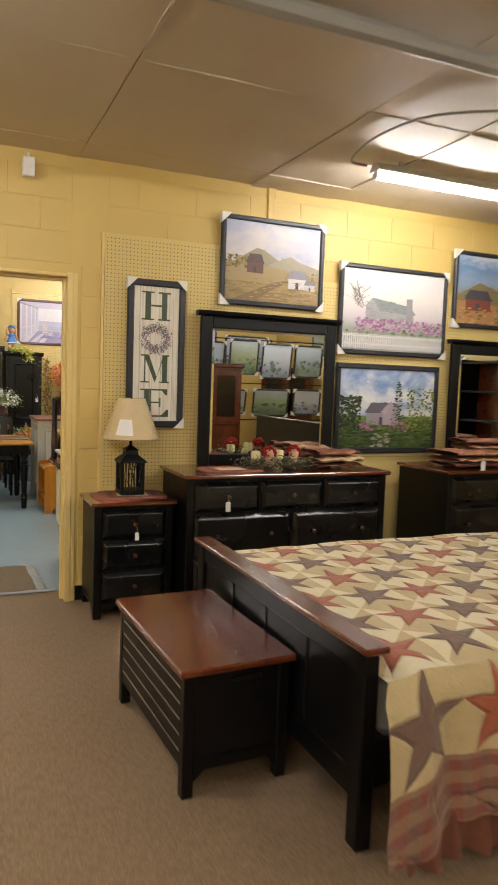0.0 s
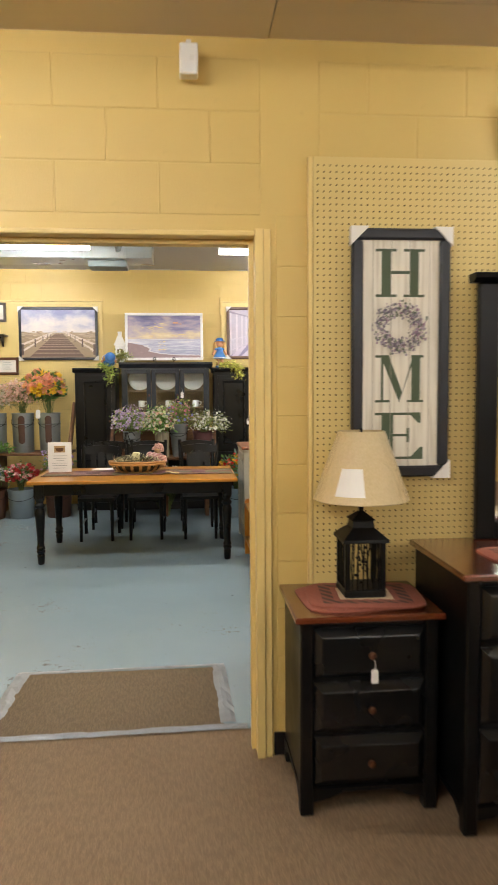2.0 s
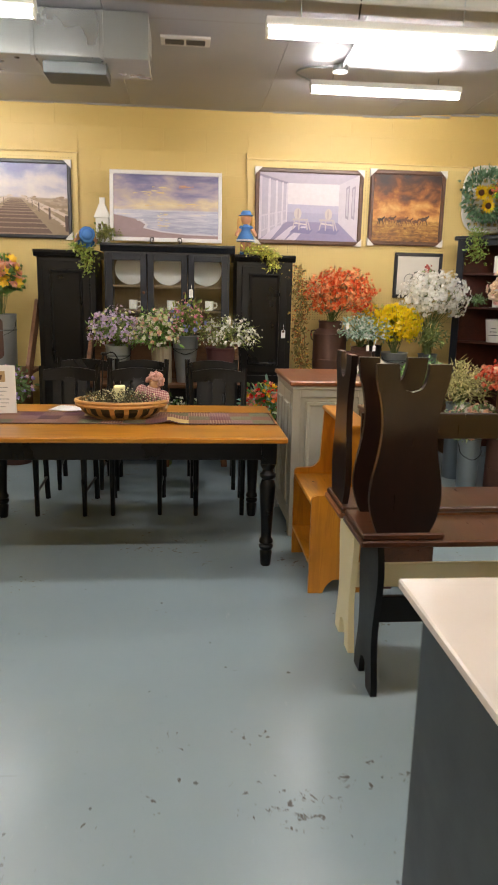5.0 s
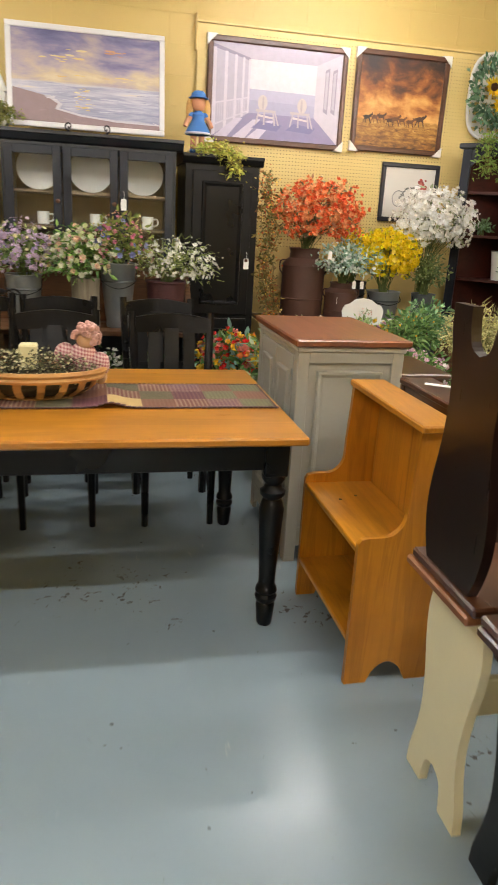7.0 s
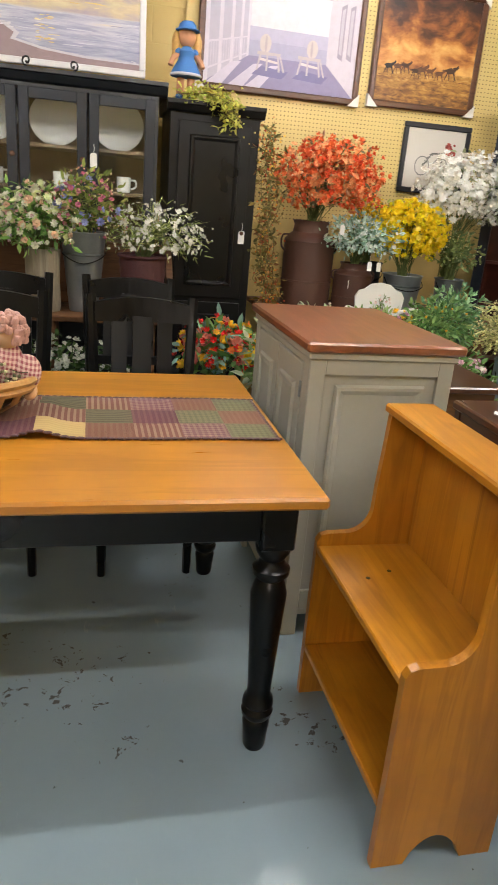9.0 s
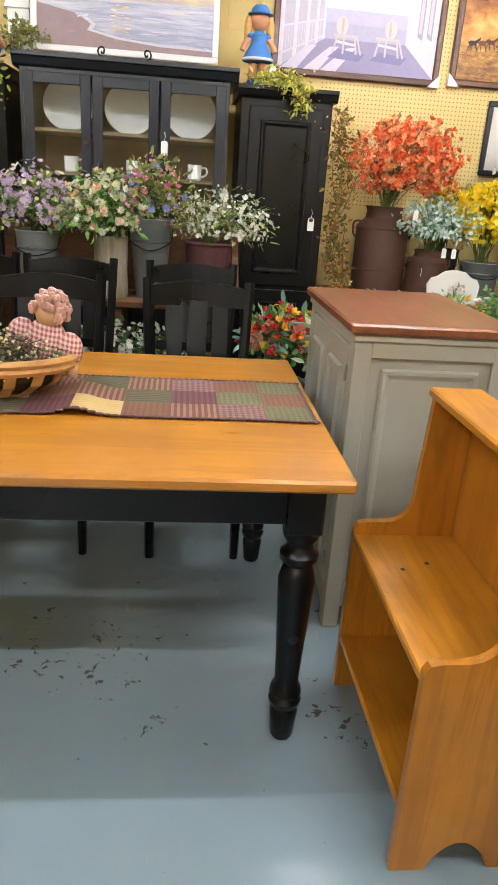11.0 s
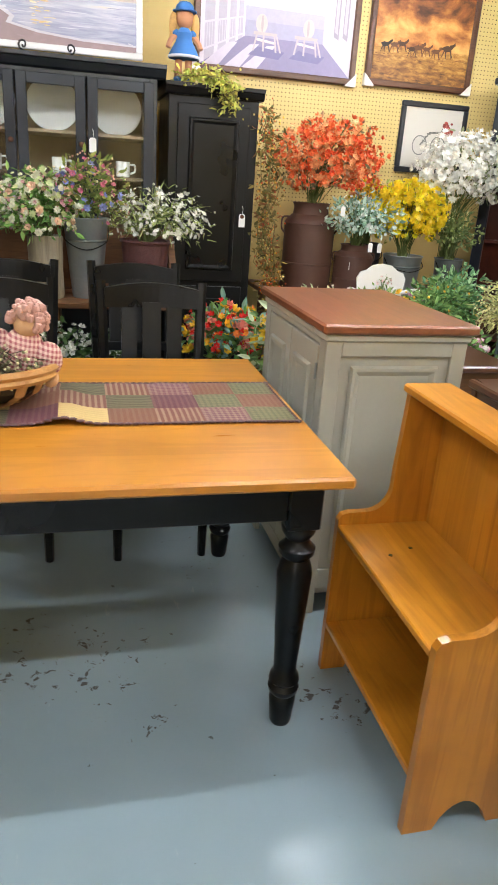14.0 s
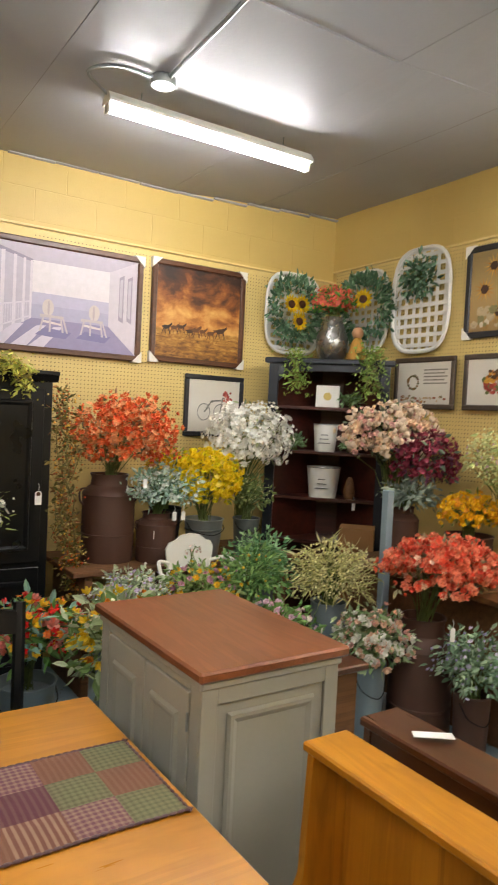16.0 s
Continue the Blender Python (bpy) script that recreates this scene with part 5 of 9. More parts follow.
picture(pose(2.385, FY, 2.073), 0.825, 0.628, 0.035, 0.035, m_fr_navy, vista_mat("paint_hills", 0.628, 0.46, [(0.3, "9ea2c0"), (0.45, "bcbccf"), (0.6, "d9d0cc"), (0.75, "e6d8c0")], [(0.3, "7d6a48"), (0.5, "a58c5c"), (0.7, "c2a870")], (0.8, 1, 1.6), 3.0, 0.3), mo, "farm landscape painting with hills and a red barn", ALL, strokes=8)
# grey barn with pink bushes
mo = [("a9a7a8", [(0.22, 0.34), (0.7, 0.34), (0.7, 0.5), (0.36, 0.52), (0.28, 0.66), (0.22, 0.56)]), ("8e9696", [(0.28, 0.66), (0.36, 0.5), (0.72, 0.48), (0.66, 0.58)]), ("9a989c", [(0.62, 0.36), (0.68, 0.36), (0.68, 0.68), (0.62, 0.68)])]
for k in range(26):
    a = R.uniform(0.3, 2.8)
    x0, z0 = 0.15 + R.uniform(-0.05, 0.05), 0.62 + R.uniform(-0.1, 0.14)
    mo.append(("6b6360", [(x0, z0), (x0 + 0.1 * math.cos(a), z0 + 0.14 * math.sin(a)), (x0 + 0.1 * math.cos(a) + 0.006, z0 + 0.14 * math.sin(a)), (x0 + 0.008, z0)]))
mo += dabs(R, 420, 0.12, 1.0, 0.24, 0.4, ["b884a6", "c99aba", "a8729a", "d9b4cc", "96728e"], 0.006, 0.018) + dabs(R, 60, 0, 1.0, 0.14, 0.26, ["7c9160", "94a878", "6a8256"], 0.012, 0.03) + dabs(R, 30, 0, 1, 0.0, 0.14, ["b8b9b4", "a3a8a3", "c9c7c4"], 0.03, 0.08, 0.3)
mo += [("e8e4e2", [(0, z), (1, z), (1, z + 0.015), (0, z + 0.015)]) for z in (0.07, 0.17)] + [("ece8e6", [(0.02 * k, 0.02), (0.02 * k + 0.012, 0.02), (0.02 * k + 0.012, 0.2), (0.02 * k + 0.006, 0.215), (0.02 * k, 0.2)]) for k in range(50)]
picture(pose(3.36, FY, 1.77), 1.015, 0.69, 0.035, 0.035, m_fr_black, canvas_mat("paint_barn", 0.69, [(0.0, "b5b7ae"), (0.25, "9aa58c"), (0.42, "d8cdd2"), (0.65, "ece4dd"), (1.0, "e3e2e6")], 0.06), mo, "painting of a grey barn behind pink blossom", ALL)
# red barn, blue hill
mo = [("8a7d55", [(0, 0.4), (0.3, 0.62), (0.6, 0.5), (1, 0.58), (1, 0.2), (0, 0.2)]), ("b98a58", [(0, 0.0), (1, 0.0), (1, 0.2), (0.5, 0.3), (0, 0.34)])] + house(0.12, 0.2, 0.34, 0.3, "8a4238", "4a4650")
mo += dabs(R, 60, 0, 1, 0.0, 0.25, ["a0743f", "c79c5c", "7f6a3d"], 0.02, 0.05, 0.5)
picture(pose(4.44, FY, 2.04), 0.85, 0.625, 0.035, 0.035, m_fr_black, canvas_mat("paint_redbarn", 0.625, [(0.0, "a9814e"), (0.4, "8c8560"), (0.6, "8fa7c4"), (0.8, "6f92be"), (1.0, "dfe3ea")], 0.2), mo, "painting of a red barn under a blue hill", ALL)
# cottage garden
mo = house(0.28, 0.3, 0.34, 0.28, "a39aa6", "6d6472") + [("b8a9b2", [(0.45, 0.3), (0.62, 0.3), (0.62, 0.5), (0.535, 0.6), (0.45, 0.5)])]
mo += dabs(R, 260, 0.0, 0.22, 0.18, 0.66, ["2c3a20", "3f522c", "222e1a", "4a5a34"], 0.008, 0.026) + dabs(R, 260, 0.7, 1.0, 0.2, 0.78, ["6a7434", "848a40", "4a5a2c", "9a9a4c"], 0.006, 0.018)
mo += [q for k in range(9) for q in dabs(R, 12, 0.605 - 0.07 * (1 - k / 10), 0.605 + 0.07 * (1 - k / 10), 0.36 + 0.055 * k, 0.41 + 0.055 * k, ["3c4a3a", "4c5b46", "2f3d30"], 0.006, 0.018, 0.6)] + dabs(R, 200, 0.0, 1.0, 0.0, 0.24, ["3a4e22", "4d622c", "2c3c1c", "64783a"], 0.012, 0.04, 0.35)
mo += dabs(R, 40, 0.2, 0.75, 0.22, 0.34, ["a55c94", "7f9a44", "c07aa8"], 0.01, 0.025) + dabs(R, 25, 0.32, 0.52, 0.02, 0.2, ["a9a58e", "8f9aa5", "c2bfae"], 0.015, 0.035, 0.5)
picture(pose(3.365, FY, 0.995), 0.975, 0.705, 0.04, 0.03, m_fr_black, vista_mat("paint_cottage", 0.705, 0.42, [(0.36, "7f9cca"), (0.47, "a4b8da"), (0.56, "d4dae4"), (0.66, "f0f0ee")], [(0.3, "26351a"), (0.5, "48602c"), (0.7, "77903f")], (1.0, 1, 1.5), 4.0, 0.1), mo, "painting of a stone cottage in a green garden", strokes=8)

# HOME sign with slab-serif letters and a painted wreath
def slab(ch, x, z, w, h):
    s, b = 0.2 * w, 0.055 * h

    def bar(x0, z0, x1, z1):
        return [(x + x0 * w, z + z0 * h), (x + x1 * w, z + z0 * h), (x + x1 * w, z + z1 * h), (x + x0 * w, z + z1 * h)]
    if ch == "H":
        return [bar(0.12, 0, 0.31, 1), bar(0.69, 0, 0.88, 1), bar(0.31, 0.48, 0.69, 0.545), bar(0, 0, 0.43, 0.055), bar(0.57, 0, 1, 0.055), bar(0, 0.945, 0.43, 1), bar(0.57, 0.945, 1, 1)]
    if ch == "M":
        v = [(x + a * w, z + c * h) for a, c in ((0.1, 1), (0.28, 1), (0.56, 0.22), (0.5, 0.0))]
        u = [(x + a * w, z + c * h) for a, c in ((0.5, 0.0), (0.53, 0.1), (0.83, 1), (0.78, 1))]
        return [bar(0.12, 0, 0.17, 1), bar(0.75, 0, 0.93, 1), v, u, bar(0, 0, 0.3, 0.05), bar(0.66, 0, 1, 0.05), bar(0, 0.95, 0.28, 1), bar(0.74, 0.95, 1, 1)]
    return [bar(0.14, 0, 0.38, 1), bar(0, 0, 0.9, 0.055), bar(0, 0.945, 0.88, 1), bar(0.38, 0.49, 0.66, 0.545), bar(0.66, 0.36, 0.72, 0.67), [(x + a * w, z + c * h) for a, c in ((0.7, 0.0), (1.0, 0.0), (1.0, 0.26), (0.94, 0.26))], [(x + a * w, z + c * h) for a, c in ((0.7, 1.0), (0.95, 1.0), (0.95, 0.78), (0.9, 0.78))]]


def home_sign():
    W, H, fw = 0.405, 1.0, 0.045
    w = Net("whitewashed_boards")
    v = w.coords((30, 1, 1.2), jitter=False)
    n = w.noise(v, 2.0, 5)
    w.set("Base Color", w.ramp(n, [(0.3, rgb("c3b8a4")), (0.5, rgb("e0d9c9")), (0.8, rgb("ece6da"))]))
    w.set("Roughness", 0.55)
    mo = []
    for ch, z in (("H", 0.752), ("M", 0.286), ("E", 0.03)):
        mo += [("4c5a40", p) for p in slab(ch, 0.17, z, 0.64, 0.21)]
    for k in range(620):
        a = R.uniform(0, 2 * math.pi)
        r = min(1.12, max(0.4, R.gauss(0.78, 0.15)))
        cx, cz = 0.49 + 0.33 * r * math.cos(a), 0.616 + 0.108 * r * math.sin(a)
        mo += dabs(R, 1, cx, cx, cz, cz, ["7d7580", "978a98", "6a7260", "b3a4b0", "88907c", "a68098"], 0.006, 0.02, 0.4)
    for x in (0.12, 0.36, 0.6, 0.86):
        mo.append(("a99f8d", [(x, 0), (x + 0.006, 0), (x + 0.006, 1), (x, 1)]))
    picture(pose(1.724, FY - 0.012, 1.192), W, H, fw, 0.035, m_fr_black, w.m, mo, "tall white board sign reading HOME in green letters", ((0, 1), (1, 1), (1, 0)), "home_sign", strokes=0)


home_sign()

NY = Y3 - 0.032
# boardwalk
mo = [("a08a6e", [(0, 0.0), (1, 0.0), (1, 0.42), (0, 0.45)])] + dabs(R, 60, 0, 0.4, 0.3, 0.54, ["b79f84", "a48c74", "c9b196"], 0.02, 0.04, 0.5) + dabs(R, 50, 0.6, 1.0, 0.3, 0.54, ["b79f84", "a48c74", "c9b196"], 0.02, 0.04, 0.5)
mo.append(("6a5244", [(0.1, 0), (0.86, 0), (0.56, 0.5), (0.46, 0.5)]))
for k in range(12):
    z = 0.5 * (1 - 0.86 ** k) / (1 - 0.86 ** 12)
    a = 0.1 + 0.36 * z / 0.5
    b = 0.86 - 0.3 * z / 0.5
    mo.append(("a88e78", [(a, z), (b, z), (b - 0.01, z + 0.018 * (1 - z)), (a + 0.01, z + 0.018 * (1 - z))]))
for s, x0, x1 in ((1, 0.0, 0.46), (-1, 1.0, 0.56)):
    for dz in (0.0, -0.14):
        mo.append(("e0cdbc", [(x0, 0.24 + dz), (x1, 0.54), (x1, 0.56), (x0, 0.29 + dz)]))
    for k in range(5):
        u = 1 - 0.62 ** k
        x = x0 + (x1 - x0) * u
        mo.append(("5e4a40", [(x, 0.05 + 0.45 * u), (x + s * 0.03 * (1 - u), 0.05 + 0.45 * u), (x + s * 0.03 * (1 - u), 0.28 + 0.28 * u), (x, 0.28 + 0.28 * u)]))
picture(pose(-1.195, NY, 1.988), 1.055, 0.715, 0.035, 0.035, m_fr_black, vista_mat("paint_pier", 0.715, 0.52, [(0.34, "8f92ba"), (0.46, "b6b4cc"), (0.58, "dcd4d8"), (0.72, "f0e6de")], [(0.3, "7d6a58"), (0.5, "a08a72"), (0.7, "c2ac92")], (0.9, 1, 1.5), 3.4, 0.3), mo, "painting of a boardwalk running to the sea", ALL, strokes=10)
# porch with two chairs
mo = [("c6bbca", [(0, 1), (1, 1), (0.8, 0.85), (0.285, 0.85)]), ("eee6ea", [(0.285, 0.28), (0.8, 0.28), (0.8, 0.85), (0.285, 0.85)]), ("b7b1cb", [(0.285, 0.28), (0.8, 0.28), (0.8, 0.53), (0.285, 0.54)]), ("c3bdd4", [(0.285, 0.42), (0.8, 0.41), (0.8, 0.53), (0.285, 0.54)])]
mo += [("9a90a4", [(0.0, 0.93), (0.285, 0.83), (0.285, 0.86), (0.0, 0.98)]), ("c8bfcf", [(0.0, 0.0), (0.285, 0.27), (0.285, 0.83), (0.0, 0.94)]), ("d9cfd8", [(0.8, 0.28), (1, 0.0), (1, 1), (0.8, 0.85)]), ("9990b2", [(0.0, 0.0), (1.0, 0.0), (0.8, 0.28), (0.285, 0.28)])]
for x in (0.0, 0.09, 0.165, 0.225, 0.27):
    wd = 0.028 * (1 - 1.9 * x)
    mo.append(("e6dce6", [(x, 0.95 * x + 0.01), (x + wd, 0.95 * x + 0.02), (x + wd, 0.94 - 0.35 * x), (x, 0.94 - 0.35 * x)]))
for z0, z1 in ((0.34, 0.44), (0.1, 0.3)):
    mo.append(("e2d8e4", [(0, z0), (0.285, z1), (0.285, z1 + 0.012), (0, z0 + 0.02)]))
for k in range(16):
    x = 0.016 * k + 0.01
    mo.append(("dcd2e0", [(x, 0.1 + 0.7 * x), (x + 0.004, 0.1 + 0.7 * x), (x + 0.004, 0.35 + 0.35 * x), (x, 0.35 + 0.35 * x)]))
for x in (0.02, 0.16, 0.27):
    mo.append(("ddd2e2", [(x, 0.0), (x + 0.1, 0.0), (x + 0.17, 0.13), (x + 0.22, 0.22), (x + 0.16, 0.21), (x + 0.09, 0.12)]))
for x in (0.87, 0.93):
    mo += [("a79dac", [(x, 0.36), (x + 0.035, 0.33), (x + 0.035, 0.84), (x, 0.81)]), ("c9c0cc", [(x + 0.006, 0.4), (x + 0.026, 0.38), (x + 0.026, 0.8), (x + 0.006, 0.78)])]
for x, q in ((0.41, 1), (0.68, -1)):
    mo += [("857da6", [(x - 0.1, 0.12), (x + 0.1, 0.1), (x + 0.14, 0.17), (x - 0.04, 0.2)])]
    mo += [("d8cbc6", oval(x - q * 0.02, 0.4, 0.038, 0.085)), ("c2b4b6", oval(x - q * 0.016, 0.4, 0.008, 0.075)), ("cdbfbf", [(x - 0.07, 0.3), (x + 0.08, 0.3), (x + 0.085, 0.325), (x - 0.07, 0.33)]), ("e2d6d2", [(x - 0.05, 0.25), (x + 0.07, 0.23), (x + 0.07, 0.25), (x - 0.05, 0.275)])]
    for lx, dx in ((-0.055, -0.02), (0.06, 0.015), (-0.01, 0.0), (0.075, 0.03)):
        mo.append(("cdbfc4", [(x + lx + dx, 0.16), (x + lx + dx + 0.012, 0.16), (x + lx + 0.012, 0.3), (x + lx, 0.3)]))
picture(pose(1.625, NY, 1.998), 1.07, 0.712, 0.04, 0.035, m_fr_brown, canvas_mat("paint_porch", 0.712, [(0.0, "8d86a8"), (0.3, "c4bccb"), (0.6, "d8d0d8"), (1.0, "b9b0b8")], 0.05), mo, "painting of a white porch with two chairs by the sea", ALL, strokes=0)
# horses under an orange sky
mo = []
for k in range(8):
    x, z0, q = 0.08 + 0.09 * k + R.uniform(-0.02, 0.02), 0.25 + R.uniform(-0.025, 0.035), R.uniform(0.9, 1.3)
    c = R.choice(["2e1a10", "4a2c18", "22140d", "6a4022"])
    body = [(0, 0.06), (0.02, 0.05), (0.07, 0.052), (0.085, 0.07), (0.12, 0.1), (0.112, 0.12), (0.085, 0.1), (0.06, 0.088), (0.02, 0.09), (-0.02, 0.075)]
    mo.append((c, [(x + px * q * 0.8, z0 + pz * q) for px, pz in body]))
    for lx, dx in ((0.01, -0.03), (0.02, 0.01), (0.065, 0.035), (0.075, 0.01)):
        mo.append((c, [(x + (lx - 0.006) * q * 0.8, z0 + 0.06 * q), (x + (lx + dx) * q * 0.8, z0), (x + (lx + dx + 0.006) * q * 0.8, z0), (x + (lx + 0.008) * q * 0.8, z0 + 0.06 * q)]))
mo += dabs(R, 40, 0, 1, 0.2, 0.26, ["a8783a", "8a5a26", "c0904a"], 0.006, 0.016, 0.4)
picture(pose(2.765, NY, 2.015), 0.765, 0.715, 0.04, 0.035, m_fr_brown, vista_mat("paint_horses", 0.715, 0.33, [(0.3, "2c150c"), (0.42, "5a2f16"), (0.52, "9a5a26"), (0.62, "cf8a40"), (0.74, "ecb868")], [(0.3, "4a2c12"), (0.48, "8f5f26"), (0.62, "b98538"), (0.78, "d9ac62")], (1.1, 1, 1.7), 4.2, 0.3, (2.0, 1, 6), 7.0), mo, "painting of horses running under an orange sky", ALL)
# sea at sunset, in a white frame on the hutch
mo = dabs(R, 7, 0.3, 0.85, 0.5, 0.55, ["f0d488", "e8c074", "f6e4ac"], 0.012, 0.06, 0.12) + dabs(R, 12, 0.2, 0.5, 0.66, 0.84, ["f2dfa4", "ecd08c"], 0.015, 0.05, 0.3) + dabs(R, 5, 0.62, 0.78, 0.78, 0.84, ["dd9a6a", "e8ae80"], 0.02, 0.05, 0.25)
mo += [("a38b8c", [(0, 0), (1, 0), (1, 0.05), (0.7, 0.055), (0.45, 0.09), (0.28, 0.15), (0.3, 0.21), (0.22, 0.29), (0, 0.36)]), ("d9d4da", [(0.22, 0.29), (0.3, 0.21), (0.28, 0.15), (0.45, 0.09), (0.7, 0.055), (1, 0.05), (1, 0.065), (0.7, 0.075), (0.46, 0.11), (0.31, 0.16), (0.33, 0.21), (0.25, 0.3)])]
mo += dabs(R, 26, 0.42, 0.56, 0.14, 0.4, ["f2dc9a", "f8ecc0", "e8c888"], 0.006, 0.028, 0.3) + dabs(R, 26, 0.3, 1.0, 0.12, 0.4, ["dcdae4", "c4c4d6", "a9abc4"], 0.03, 0.09, 0.07)
sea = picture(pose(0.255, 11.56, 1.962, -7, 0, 0), 1.03, 0.635, 0.035, 0.02, m_fr_white, vista_mat("paint_sea", 0.635, 0.45, [(0.3, "6a6890"), (0.42, "8f89ac"), (0.52, "b9a9b4"), (0.66, "dcc8a4"), (0.78, "f0e2b8")], [(0.3, "8a8cae"), (0.5, "b3b3c9"), (0.68, "d9d6de"), (0.8, "ecdcc0")], (0.8, 1, 2.6), 3.0, 0.16, (0.8, 1, 9), 4.0), mo, "seascape at sunset in a white frame on the hutch", strokes=6)
ez = thing("plate_easel", "black scrolled iron easel holding the seascape", "easel", pose(0.77, 11.49, 1.93))
for s in (-1, 1):
    pts = [(s * 0.11, 0.05, 0.002)] + [(s * (0.11 + 0.012 + 0.028 * (1 - k / 12) * math.cos(k * 0.7 - 1.5)), -0.01, 0.045 + 0.028 * (1 - k / 16) * math.sin(k * 0.7 - 1.5)) for k in range(12)]
    part("scroll", G().tube(pts, 0.005, 6), m_iron, ez)
part("rear_bar", G().tube([(-0.11, 0.06, 0.004), (0.11, 0.06, 0.004)], 0.004, 6), m_iron, ez)

# small framed prints
def small_print(m, W, H, fmat, label, kind):
    mo = []
    if kind == "bike":
        for cx in (0.3, 0.62):
            ring = [(cx + 0.13 * math.cos(a), 0.38 + 0.17 * math.sin(a)) for a in [2 * math.pi * i / 16 for i in range(16)]]
            inn = [(cx + 0.115 * math.cos(a), 0.38 + 0.15 * math.sin(a)) for a in [2 * math.pi * i / 16 for i in range(16)]]
            mo += [("8a8a86", ring), ("e2ddd2", inn)]
        mo += [("77776f", [(0.3, 0.38), (0.32, 0.38), (0.46, 0.6), (0.44, 0.6)]), ("77776f", [(0.44, 0.58), (0.64, 0.6), (0.64, 0.63), (0.44, 0.61)]), ("77776f", [(0.61, 0.38), (0.63, 0.38), (0.68, 0.68), (0.66, 0.68)])]
        mo += dabs(R, 26, 0.68, 0.84, 0.6, 0.78, ["b4483c", "c96a5a", "9a3a32"], 0.015, 0.04)
    elif kind == "flowers":
        mo += dabs(R, 40, 0.3, 0.75, 0.2, 0.55, ["a63a30", "c25a4a", "8f2c2a", "6c7a44"], 0.03, 0.07) + dabs(R, 30, 0.35, 0.65, 0.5, 0.75, ["e0a83c", "d99030", "5c3a1e"], 0.03, 0.06)
    elif kind == "wreath":
        for k in range(40):
            a = R.uniform(0, 6.3)
            mo += dabs(R, 1, 0.3 + 0.1 * math.cos(a), 0.3 + 0.1 * math.cos(a), 0.52 + 0.16 * math.sin(a), 0.52 + 0.16 * math.sin(a), ["6b4a2a", "8a6534", "5c5a30"], 0.02, 0.04)
        for k in range(5):
            mo.append(("8b857a", [(0.5, 0.8 - 0.08 * k), (0.94 - 0.05 * (k % 2), 0.8 - 0.08 * k), (0.94 - 0.05 * (k % 2), 0.83 - 0.08 * k), (0.5, 0.83 - 0.08 * k)]))
        mo += dabs(R, 40, 0.06, 0.94, 0.04, 0.2, ["b9a07a", "8a7c5a", "c4904a", "9a5a3c"], 0.015, 0.04)
    elif kind == "sun":
        for cx, cz in ((0.2, 0.52), (0.32, 0.8), (0.6, 0.5), (0.42, 0.22), (0.8, 0.75)):
            for k in range(14):
                a = 2 * math.pi * k / 14
                mo.append((R.choice(["d99a2c", "e3b04a", "c98524"]), [(cx + 0.05 * math.cos(a - 0.2), cz + 0.05 * math.sin(a - 0.2)), (cx + 0.16 * math.cos(a), cz + 0.16 * math.sin(a)), (cx + 0.05 * math.cos(a + 0.2), cz + 0.05 * math.sin(a + 0.2))]))
            mo.append(("4a2a14", [(cx + 0.06 * math.cos(k), cz + 0.06 * math.sin(k)) for k in range(6)]))
        mo += dabs(R, 40, 0.05, 0.95, 0.02, 0.3, ["c8b490", "8f8a5a", "e2d8c0", "b08a4c"], 0.03, 0.07)
    else:
        for k in range(4):
            x1 = R.uniform(0.6, 0.85)
            mo.append(("8d9a96", [(0.2, 0.75 - 0.17 * k), (x1, 0.75 - 0.17 * k), (x1, 0.8 - 0.17 * k), (0.2, 0.8 - 0.17 * k)]))
    bg = {"sun": [(0, "a98a58"), (0.5, "b99a62"), (1, "8f7a52")]}.get(kind, [(0, "d5cfc2"), (0.5, "e6e1d6"), (1, "dcd6c9")])
    return picture(m, W, H, 0.035 if kind != "sun" else 0.04, 0.025, fmat, canvas_mat("print_" + kind, H, bg, 0.12), mo, label, ALL if kind == "sun" else (), "framed_print")


small_print(pose(3.06, NY, 1.5), 0.5, 0.45, m_fr_black, "small print of a bicycle with red flowers in a black frame", "bike")
small_print(pose(-1.5, NY, 1.79), 0.29, 0.235, m_fr_brown, "small pale print in a brown frame", "lines")
small_print(pose(-1.93, NY, 2.5), 0.575, 0.26, m_fr_oak, "white lettered sign in a thin wood frame", "lines")
EX = X1 - 0.033
small_print(pose(EX, 10.56, 2.235, 0, 0, -90), 0.62, 0.59, m_fr_black, "sunflower still life in a dark frame with card corners", "sun")
small_print(pose(EX - 0.02, 11.14, 1.77, 0, 0, -90), 0.55, 0.36, m_fr_oak, "farm print with a wreath in a weathered wood frame", "wreath")
small_print(pose(EX - 0.02, 10.52, 1.77, 0, 0, -90), 0.5, 0.36, m_fr_oak, "print of sunflowers in a bowl in a weathered frame", "flowers")
sh = thing("wall_shelf", "small dark wooden bracket shelf on the wall", "shelf", pose(-1.78, 11.75, 2.27))
part("board", G().box((0, 0, 0.03), (0.44, 0.2, 0.055), 0.004), m_dkwood, sh)
part("bracket", G().prism([(0.2, 0.03), (0.02, 0.03), (0.05, 0.0), (0.15, -0.04), (0.2, -0.1)], 0.36, 0.385, "x"), m_dkwood, sh)

